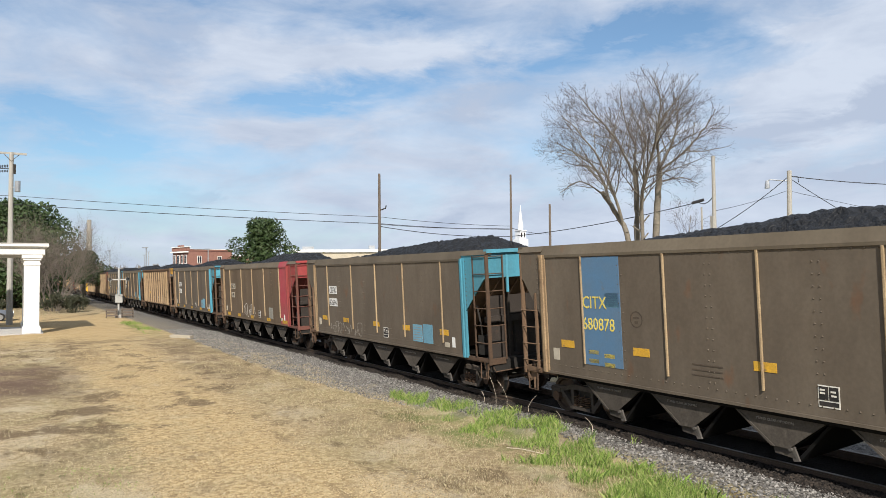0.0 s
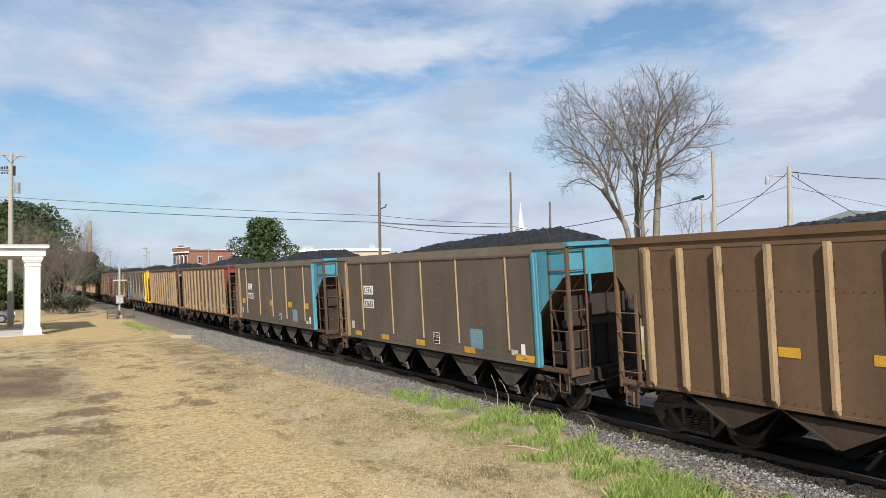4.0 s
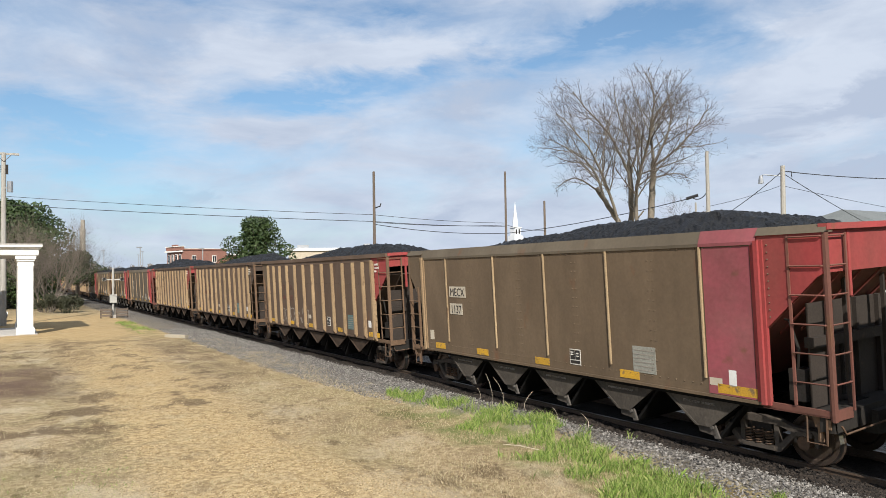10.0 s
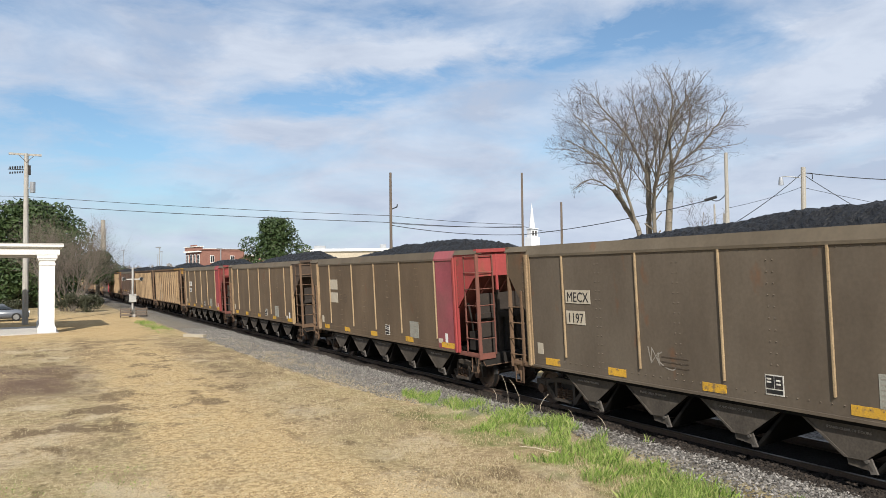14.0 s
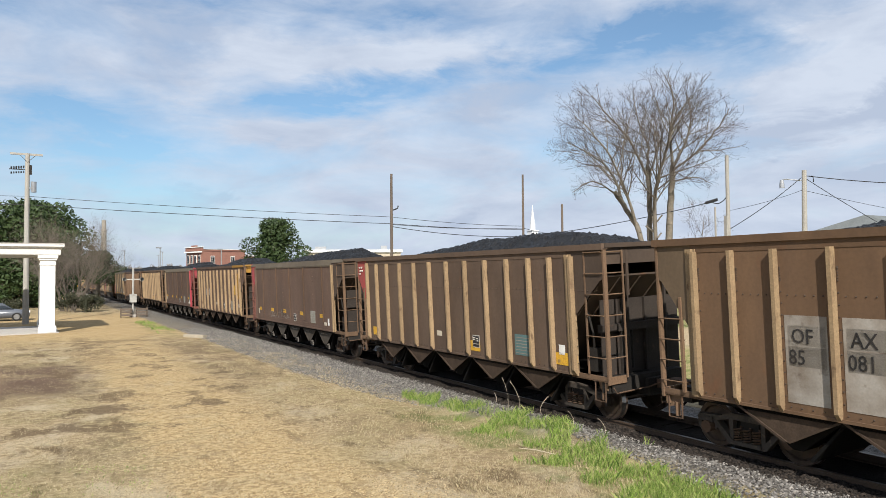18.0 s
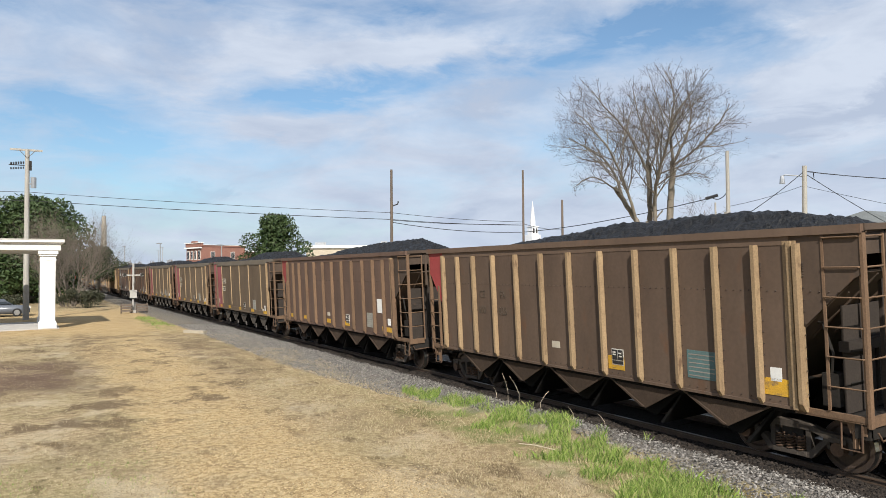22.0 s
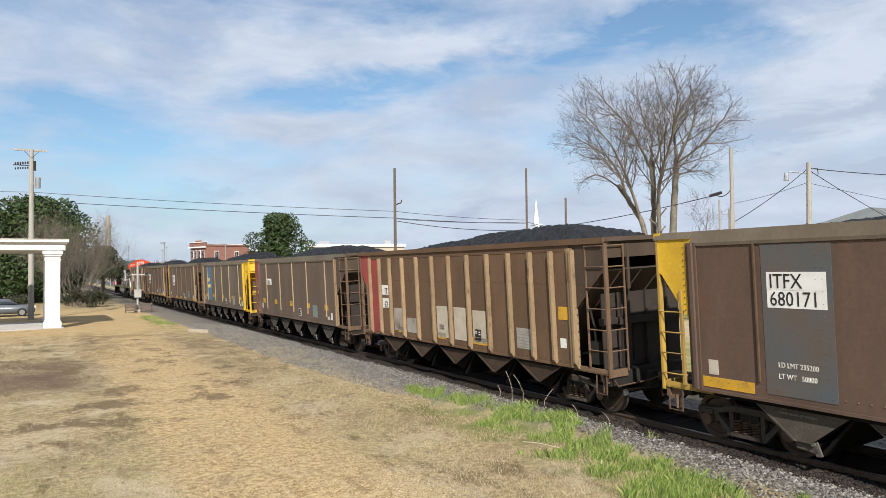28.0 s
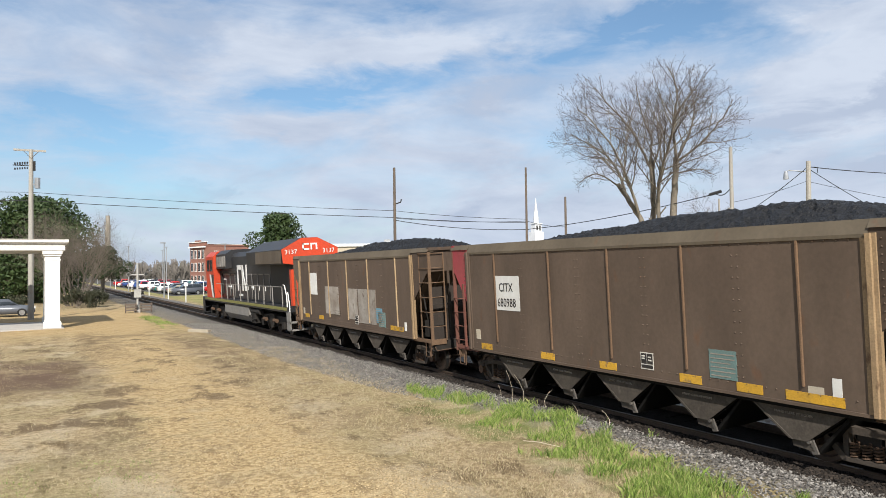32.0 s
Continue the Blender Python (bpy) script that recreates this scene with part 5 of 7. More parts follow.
# 37
c = add_car("S", MAUVE, MAUVE, DRAB, "grey-brown coal hopper with pale primer patches, loaded")
for y, z, w_, h_ in ((2.7, 1.6, 1.6, 1.2), (0.0, 1.5, 0.9, 1.25), (-1.0, 1.4, 1.7, 1.35)):
    decal_box(c, y, z, w_, h_, PATCHW, "painted_patch", "pale primer patch")
decal_box(c, 4.6, 2.4, 0.9, 1.0, BOARDW, "number_board")
stripes(c, (5.5, 3.6, -3.9), 1.3)
lube_plate(c, -2.6, 1.5, SKYBLUE)

COAL_LOADS = []
for i, car in enumerate(CARS):
    COAL_LOADS.append(tagged(put("coal_load", COALS[4 if i == 14 else (i * 3) % 4], COAL), "heap of black coal filling a hopper car", "coal", "coal loads"))

# ---- locomotive ----
LBLACK = material("loco_black", (0.018, 0.019, 0.022), (0.035, 0.032, 0.03), rough=0.45, scale=1.5, fine=25, bump=0.1)
LRED = material("loco_red", (0.50, 0.055, 0.02), (0.36, 0.05, 0.025), rough=0.45, scale=1.5, fine=25, bump=0.1)
LWHITE = material("loco_white", (0.72, 0.72, 0.7), (0.55, 0.54, 0.5), rough=0.5, bump=0)
LGREY = material("loco_grey", (0.23, 0.22, 0.205), (0.15, 0.14, 0.125), rough=0.6, scale=2, fine=25)
LYELLOW = material("loco_sill", (0.20, 0.19, 0.055), (0.09, 0.09, 0.05), rough=0.6, scale=6)
LGRILLE = material("loco_grille", (0.012, 0.012, 0.013), rough=0.6, scale=8)
DGLASS = material("dark_glass", (0.02, 0.025, 0.03), rough=0.08, bump=0, amount=0.2, spec=0.6)


def locomotive():
    lo = tagged(empty("diesel_locomotive"), "black and red diesel locomotive pushing at the rear of the train", "locomotive")
    part("underframe", Mb().box(-1.5, 1.5, -10.6, 10.6, 1.35, 1.62).box(-0.5, 0.5, -10.6, 10.6, 0.8, 1.35), LBLACK, lo)
    for x in (-1.52, 1.5):
        part("sill_stripe", Mb().box(x, x + 0.02, -10.4, 9.6, 1.44, 1.6), LYELLOW, lo, "dull yellow sill stripe")
    part("fuel_tank", Mb().prism([(-1.45, 1.3), (-1.45, 0.75), (-1.15, 0.35), (1.15, 0.35), (1.45, 0.75), (1.45, 1.3)], "y", -2.6, 3.6), LGREY, lo, "grey fuel tank")
    part("long_hood", Mb().prism([(-0.92, 1.62), (-0.92, 4.45), (-0.7, 4.75), (0.7, 4.75), (0.92, 4.45), (0.92, 1.62)], "y", -6.0, 6.4), LBLACK, lo)
    part("dynamic_brake_box", Mb().prism([(-1.3, 3.7), (-1.3, 4.7), (-0.9, 4.98), (0.9, 4.98), (1.3, 4.7), (1.3, 3.7)], "y", 3.3, 6.35), LBLACK, lo)
    part("radiator_hood", Mb().box(-0.95, 0.95, -10.15, -6.0, 1.62, 3.9), LGRILLE, lo)
    part("radiator_wings", Mb().prism([(-1.52, 3.85), (-1.58, 4.62), (-0.45, 5.2), (0.45, 5.2), (1.58, 4.62), (1.52, 3.85)], "y", -10.15, -3.2), LBLACK, lo, "flared black radiator wings")
    for x in (-1.585, 1.57):
        part("radiator_band", Mb().box(x, x + 0.015, -10.1, -5.2, 3.9, 4.58), DRAB, lo, "dusty brown radiator band")
    part("end_face", Mb().prism([(-1.50, 3.9), (-1.56, 4.61), (-0.44, 5.19), (0.44, 5.19), (1.56, 4.61), (1.50, 3.9), (0.93, 3.8), (0.93, 1.65), (-0.93, 1.65), (-0.93, 3.8)], "y", -10.2, -10.152), LRED, lo, "orange-red rear face")
    part("corner_strip", Mb().box(-1.1, -0.94, -10.2, -9.9, 1.65, 3.55), LRED, lo, "orange-red corner")
    for k, (tx, y) in enumerate((("3137", -1.40), ("3137", 0.68))):
        put("lettering", text_mesh(tx, 0.34), LWHITE, lo, at=Matrix.Translation((y, -10.21, 4.36)) @ Matrix.Rotation(math.pi / 2, 4, "X"))
    part("emblem", Mb().box(-0.42, -0.05, -10.22, -10.2, 4.55, 4.63).box(-0.42, -0.34, -10.22, -10.2, 4.55, 4.9).box(-0.42, -0.05, -10.22, -10.2, 4.82, 4.9)
         .box(0.03, 0.11, -10.22, -10.2, 4.55, 4.9).box(0.32, 0.4, -10.22, -10.2, 4.55, 4.9).box(0.11, 0.32, -10.22, -10.2, 4.82, 4.9), LWHITE, lo, "white emblem")
    part("emblem", Mb().box(-0.94, -0.922, 1.6, 1.85, 2.2, 3.9).box(-0.94, -0.922, 0.9, 1.85, 3.6, 3.9).box(-0.94, -0.922, 0.4, 0.65, 2.2, 3.9)
         .prism([(0.65, 3.9), (0.4, 3.9), (-0.35, 2.2), (-0.1, 2.2)], "x", -0.94, -0.922).box(-0.94, -0.922, -0.6, -0.35, 2.2, 3.9), LWHITE, lo, "large white emblem")
    part("hood_marks", Mb().box(-0.94, -0.922, 0.6, 1.5, 1.85, 1.98), LWHITE, lo, "white marks")
    for y in (5.6, 4.4, 3.0, -1.3, -2.6, -3.9, -5.2):
        hd = part("hood_door", Mb().box(-0.945, -0.92, y - 0.55, y + 0.55, 1.75, 3.3), LBLACK, lo)
        part("door_edge", Mb().box(-0.96, -0.94, y - 0.57, y - 0.52, 1.75, 3.3).box(-0.96, -0.94, y - 0.52, y + 0.55, 3.27, 3.32), LGREY, hd)
        part("latch", Mb().box(-0.97, -0.94, y + 0.4, y + 0.46, 2.3, 2.6), LWHITE, hd)
    part("cab", Mb().prism([(-1.5, 1.62), (-1.5, 4.6), (-1.1, 4.95), (1.1, 4.95), (1.5, 4.6), (1.5, 1.62)], "y", 6.4, 8.9), LRED, lo, "orange-red cab")
    part("nose", Mb().prism([(8.9, 1.62), (8.9, 3.2), (9.9, 3.0), (10.35, 2.3), (10.35, 1.62)], "x", -1.0, 1.0), LRED, lo, "orange-red short nose")
    part("cab_stripe", Mb().prism([(7.7, 3.3), (7.2, 3.3), (6.55, 1.64), (7.05, 1.64)], "x", -1.515, -1.503), LWHITE, lo, "white diagonal stripe")
    part("cab_stripe", Mb().prism([(7.2, 3.3), (6.4, 3.3), (6.4, 1.64), (6.55, 1.64)], "x", -1.514, -1.502), LBLACK, lo)
    for y in (6.75, 7.7):
        w_ = part("cab_window", Mb().box(-1.52, -1.5, y, y + 0.75, 3.55, 4.35), DGLASS, lo, "dark cab window")
    part("cab_window", Mb().box(-1.05, 1.05, 8.9, 8.92, 3.5, 4.15), DGLASS, lo, "dark windshield")
    for y in (3.5, 4.2, 4.9, 5.6):
        part("intake_slat", Mb().box(-1.33, -1.3, y, y + 0.5, 3.85, 4.55), LGREY, lo)
    part("filter_box", Mb().box(-1.05, -0.92, 2.3, 6.2, 3.35, 3.55).box(-1.05, -0.92, 5.9, 6.35, 1.9, 3.5), DARKSTEEL, lo)
    part("white_plate", Mb().box(-0.96, -0.93, 3.6, 4.4, 2.4, 2.5).box(-0.96, -0.93, 5.0, 5.7, 2.9, 2.98).box(-0.96, -0.93, -2.0, -1.7, 2.4, 2.55), LWHITE, lo)
    part("horn", Mb().rod((0, 5.9, 4.85), (0, 6.5, 4.95), 0.06, 0.12), LGREY, lo)
    part("exhaust_stack", Mb().box(-0.3, 0.3, 1.5, 2.3, 4.5, 4.72), DARKSTEEL, lo)
    for y in [-9.6 + 1.75 * k for k in range(9)]:
        part("handrail_post", Mb().rod((-1.45, y, 1.6), (-1.45, y, 2.65), 0.028), LGREY, lo)
    part("handrail", Mb().path([(-1.45, -9.6, 2.65), (-1.45, 5.9, 2.65)], 0.025), LGREY, lo)
    for x in (-1.42, 1.42):
        part("grab_rail", Mb().path([(x, -9.75, 2.75), (x, -9.95, 2.75), (x, -10.25, 2.2), (x, -10.3, 0.9), (x, -10.1, 0.75)], 0.03), LWHITE, lo, "white-painted grab rail")
        part("grab_rail", Mb().path([(x, -10.45, 2.4), (x, -10.65, 1.8), (x, -10.7, 0.9)], 0.03), LWHITE, lo, "white-painted grab rail")
        part("grab_rail", Mb().path([(x, 10.45, 2.7), (x, 10.6, 1.8), (x, 10.6, 0.9)], 0.03), LWHITE, lo, "white-painted grab rail")
    part("step_well", Mb().box(-1.5, 1.5, -10.9, -10.3, 0.4, 0.46).box(-1.5, 1.5, -10.9, -10.3, 0.8, 0.86).box(-1.5, -1.45, -10.9, -10.3, 0.4, 1.4).box(1.45, 1.5, -10.9, -10.3, 0.4, 1.4), LGREY, lo)
    part("step_well", Mb().box(-1.5, 1.5, 10.0, 10.6, 0.4, 0.46).box(-1.5, 1.5, 10.0, 10.6, 0.8, 0.86).box(-1.5, -1.45, 10.0, 10.6, 0.4, 1.4), LBLACK, lo)
    part("pilot", Mb().box(-1.45, 1.45, 10.6, 10.72, 0.25, 1.5), LBLACK, lo)
    part("coupler", Mb().box(-0.12, 0.12, -11.1, -10.5, 0.78, 1.0).box(-0.12, 0.12, 10.7, 11.1, 0.78, 1.0), RUSTBROWN, lo)
    for c_ in (-6.9, 6.9):
        t = part("truck", Mb().box(-1.25, 1.25, c_ - 0.4, c_ + 0.4, 0.5, 1.1), DARKSTEEL, lo, "three-axle truck")
        for x in (-1.15, 1.03):
            part("side_frame", Mb().prism([(c_ - 2.4, 0.75), (c_ - 2.2, 1.0), (c_ + 2.2, 1.0), (c_ + 2.4, 0.75), (c_ + 2.3, 0.5), (c_ + 1.2, 0.62), (c_ + 0.6, 0.45), (c_ - 0.6, 0.45), (c_ - 1.2, 0.62), (c_ - 2.3, 0.5)], "x", x, x + 0.12), DARKSTEEL, t)
        for a in (-1.95, 0.0, 1.95):
            for s in (0, 180):
                put("wheel", shared("wheel", wheel), WHEEL, t, at=Matrix.Translation((0, c_ + a, 0.52)) @ Matrix.Rotation(radians(s), 4, "Z") @ pose(-0.76, 0, 0) @ Matrix.Diagonal((1, 1.15, 1.15, 1)))
                part("axle_box", Mb().box(-1.28, -1.05, c_ + a - 0.2, c_ + a + 0.2, 0.36, 0.72) if s == 0 else Mb().box(1.05, 1.28, c_ + a - 0.2, c_ + a + 0.2, 0.36, 0.72), DARKSTEEL, t)
        for a in (-1.0, 1.0):
            part("brake_cylinder", Mb().rod((-1.3, c_ + a, 0.75), (-1.3, c_ + a + 0.5, 0.75), 0.11, n=8), RUSTBROWN, t)
    part("air_tank", Mb().rod((-1.3, -4.9, 1.1), (-1.3, -2.9, 1.1), 0.16, n=10), DARKSTEEL, lo)
    part("piping", Mb().path([(-1.45, -4.2, 0.7), (-1.45, -3.4, 0.55), (-1.45, -2.8, 0.8)], 0.06).box(-1.45, -1.0, -4.0, -3.2, 0.4, 1.0), DARKSTEEL, lo)
    return lo


LOCO = locomotive()

# ---- plants ----
BARK = material("bark_grey", (0.19, 0.165, 0.13), (0.10, 0.086, 0.07), rough=0.9, scale=3, fine=20, bump=0.5, third=(0.29, 0.24, 0.17))
TWIG = material("bark_twig", (0.105, 0.086, 0.073), (0.065, 0.054, 0.047), rough=0.9, scale=3, bump=0)
DRYTWIG = material("dry_twig", (0.15, 0.125, 0.10), (0.09, 0.075, 0.06), rough=0.95, scale=2, bump=0)
LEAF = material("leaf_evergreen", (0.022, 0.042, 0.012), (0.058, 0.085, 0.024), rough=0.62, scale=0.9, fine=6, bump=0, third=(0.095, 0.11, 0.045), third_at=0.62)
LEAFDARK = material("leaf_hedge", (0.03, 0.035, 0.016), (0.055, 0.05, 0.028), rough=0.7, scale=2, fine=8, bump=0)


def grow(limbs, twigs, p, d, length, r, level, rr, spread, up, max_level):
    """A limb in bends, with side shoots; thin shoots go to the twigs."""
    n = 4 if level < 3 else 3
    pts, rad = [p], [r]
    for k in range(n):
        d = (d + Vector((rr.gauss(0, 1), rr.gauss(0, 1), rr.gauss(0, 0.7))) * 0.10 + Vector((0, 0, up))).normalized()
        p = p + d * (length / n)
        pts.append(p)
        rad.append(r * (1 - 0.55 * (k + 1) / n))
    sides = 7 if level == 0 else 5 if level < 3 else 3
    mb = limbs if level < 3 else twigs
    for k in range(n):
        mb.rod(pts[k], pts[k + 1], rad[k], rad[k + 1], n=sides, caps=False)
    if level >= max_level:
        return
    kids = (4, 5, 5, 5, 4, 3)[level]
    for k in range(kids):
        f = 0.35 + 0.65 * (k + rr.random() * 0.7) / kids
        i = min(n - 1, int(f * n))
        base = pts[i].lerp(pts[i + 1], f * n - i)
        axis = d.cross(Vector((rr.gauss(0, 1), rr.gauss(0, 1), rr.gauss(0, 1)))).normalized()
        nd = (Matrix.Rotation(rr.uniform(0.6, 1.15) * spread, 3, axis) @ d).normalized()
        grow(limbs, twigs, base, nd, length * rr.uniform(0.48, 0.72), rad[i] * rr.uniform(0.45, 0.62), level + 1, rr, spread, up, max_level)
    grow(limbs, twigs, pts[-1], d, length * 0.6, rad[-1], level + 1, rr, spread, up, max_level)


def bare_tree(name, at, stems, label, seed, spread=0.62, up=0.05, max_level=4, mat=None, twig=None, suckers=0):
    rr = random.Random(seed)
    tree = tagged(empty(name, pose(*at)), label, "tree")
    for dx, dy, lean, length, r in stems:
        limbs, twigs = Mb(), Mb()
        grow(limbs, twigs, Vector((dx, dy, -0.15)), Vector((*lean, 1)).normalized(), length, r, 0, rr, spread, up, max_level)
        stem = put("trunk", limbs.raw("trunk", True), mat or BARK, tree)
        tw = put("twig", twigs.raw("twig"), twig or TWIG, stem, "bare winter twigs")
        tw["kind"] = "stuff"
    return tree


def leaf_cloud(blobs, count, size, seed, droop=0.0):
    """Leaves as small folded blades in uneven clumps."""
    rr = np.random.RandomState(seed)
    vs, fs = [], []
    tot = sum(b[3] ** 2 for b in blobs)
    for bx, by, bz, br in blobs:
        n = int(count * br * br / tot)
        for _ in range(n):
            d = rr.normal(size=3)
            d /= np.linalg.norm(d) + 1e-9
            p = np.array((bx, by, bz)) + d * br * (0.55 + 0.5 * rr.rand() ** 0.6) * np.array((1, 1, 0.8))
            a = rr.normal(size=3)
            a /= np.linalg.norm(a)
            c = np.cross(a, d + rr.normal(size=3) * 0.5)
            c /= np.linalg.norm(c) + 1e-9
            s = size * rr.uniform(0.6, 1.4)
            o = len(vs)
            vs += [tuple(p - a * s), tuple(p + c * s * 0.45), tuple(p + a * s), tuple(p - c * s * 0.45)]
            fs.append((o, o + 1, o + 2, o + 3))
    me = bpy.data.meshes.new("leaves")
    me.from_pydata(vs, [], fs)
    return me


def evergreen(name, at, label, seed, height, width, base, n_blobs, count, size, flat_top=0.0, mat=None):
    rr = random.Random(seed)
    tree = tagged(empty(name, pose(*at)), label, "tree")
    limbs, blobs = Mb(), []
    limbs.rod((0, 0, -0.2), (0.1, 0.05, height * 0.55), width * 0.045, width * 0.025, n=8, caps=False)
    for k in range(n_blobs):
        f = (k + 0.5) / n_blobs
        z = base + (height - base) * f
        w = width * 0.5 * (math.sin(math.pi * min(1.0, 0.22 + 0.78 * f ** (1.0 + flat_top))) ** 0.7 if f > 0.05 else 0.6)
        a = k * 2.4 + rr.uniform(-0.5, 0.5)
        d = w * rr.uniform(0.25, 0.85)
        br = width * rr.uniform(0.10, 0.19)
        p = (d * math.cos(a), d * math.sin(a), min(z, height - br * 0.7))
        blobs.append((*p, br))
        limbs.rod((0.05, 0.02, max(0.5, p[2] * 0.55)), p, width * 0.014, width * 0.005, n=4, caps=False)
    put("trunk", limbs.raw("trunk", True), BARK, tree)
    cr = put("crown", leaf_cloud(blobs, count, size, seed), mat or LEAF, tree, "dense glossy dark green leaves")
    cr["kind"] = "stuff"
    return tree


def limb_tree(name, at, label, seed, limbs, crown):
    """A bare tree from its main limbs: each carries branches, branchlets and twigs that bend up and stay within the crown's outline."""
    rr = random.Random(seed)
    centre, radii = crown
    tree = tagged(empty(name, pose(*at)), label, "tree")
    wood, fine = None, Mb()

    def outside(p):
        return sum(((p[i] - centre[i]) / radii[i]) ** 2 for i in range(3)) > rr.uniform(0.8, 1.1)

    def shoots(pts, rad, level):
        """Side shoots along one limb, in turn to all sides."""
        length = sum((b - a).length for a, b in zip(pts, pts[1:]))
        gap = (0.40, 0.33, 0.25, 0.20)[level]
        start = (0.20, 0.22, 0.18, 0.2)[level] * length
        s_, k, turn = start, 0, rr.uniform(0, 6.28)
        while s_ < length:
            run = s_
            for i, (a, b) in enumerate(zip(pts, pts[1:])):
                seg = (b - a).length
                if run <= seg:
                    break
                run -= seg
            base, d = a.lerp(b, min(1, run / seg)), (b - a).normalized()
            r0 = rad[i] + (rad[i + 1] - rad[i]) * min(1, run / seg)
            turn += 2.4 + rr.uniform(-0.5, 0.5)
            side = Matrix.Rotation(turn, 3, d) @ d.orthogonal().normalized()
            way = (d * math.cos(0.85) + side * math.sin(rr.uniform(0.6, 0.95))).normalized()
            left = 1 - s_ / length
            reach = ((0.45 * length + 0.9), (0.50 * length + 0.35), (0.48 * length + 0.25), 0.38)[level] * (0.45 + 0.55 * left) * rr.uniform(0.7, 1.2)
            if level == 0:
                reach = min(reach, 3.6)
            branch(base, way, reach, min(r0 * 0.58, 0.008 + 0.013 * reach), level + 1)
            s_ += gap * rr.uniform(0.6, 1.4)
            k += 1

    def branch(p, d, length, r, level):
        n = (5, 5, 4, 3, 1)[level]
        pts, rad = [p], [r]
        for k in range(n):
            out = Vector((p.x - centre[0], p.y - centre[1], 0)) * 0.012
            d = (d + Vector((rr.gauss(0, 1), rr.gauss(0, 1), rr.gauss(0, 1))) * 0.11 + Vector((0, 0, 0.085)) + out).normalized()
            p = p + d * (length / n)
            pts.append(p)
            rad.append(max(0.005, r * (1 - 0.75 * (k + 1) / n)))
            if outside(p):
                break
        for k in range(len(pts) - 1):
            (wood if r > 0.028 else fine).rod(pts[k], pts[k + 1], rad[k], rad[k + 1], n=5 if r > 0.028 else 3, caps=False)
        if level < 4:
            shoots(pts, rad, level)

    for r0, r1, bare, chain in limbs:
        r0, r1, wood = r0 * 0.8, r1, Mb()
        P = [Vector(q) for q in chain]
        pts = []
        for i in range(len(P) - 1):
            a, b, c_, d = P[max(0, i - 1)], P[i], P[i + 1], P[min(len(P) - 1, i + 2)]
            for k in range(5):
                t = k / 5
                pts.append(0.5 * (2 * b + (c_ - a) * t + (2 * a - 5 * b + 4 * c_ - d) * t * t + (3 * b - a - 3 * c_ + d) * t ** 3) + Vector((rr.gauss(0, 0.03), rr.gauss(0, 0.03), 0)))
        pts.append(P[-1])
        n = len(pts)
        rad = [r0 + (r1 - r0) * (i / (n - 1)) ** 0.8 for i in range(n)]
        for k in range(n - 1):
            wood.rod(pts[k], pts[k + 1], rad[k], rad[k + 1], n=8, caps=False)
        if not bare:
            shoots(pts, rad, 0)
        else:
            # suckers on the bare part of a trunk
            for _ in range(bare):
                q = pts[rr.randrange(n // 2, n)]
                for _ in range(3):
                    way = Vector((rr.gauss(0, 1), rr.gauss(0, 1), rr.uniform(0.3, 1.5))).normalized()
                    branch(q, way, rr.uniform(0.4, 1.0), 0.012, 3)
        put("trunk" if bare else "limb", wood.raw("limb", True), BARK, tree)
    put("twig", fine.raw("twig"), TWIG, tree, "bare winter twigs")["kind"] = "stuff"
    return tree


# u runs across the line of sight from the lawn
U, V = Vector((0.683, -0.73, 0)), Vector((0.73, 0.683, 0))


def uv(u, v, z):
    return tuple(U * u + V * v + Vector((0, 0, z)))


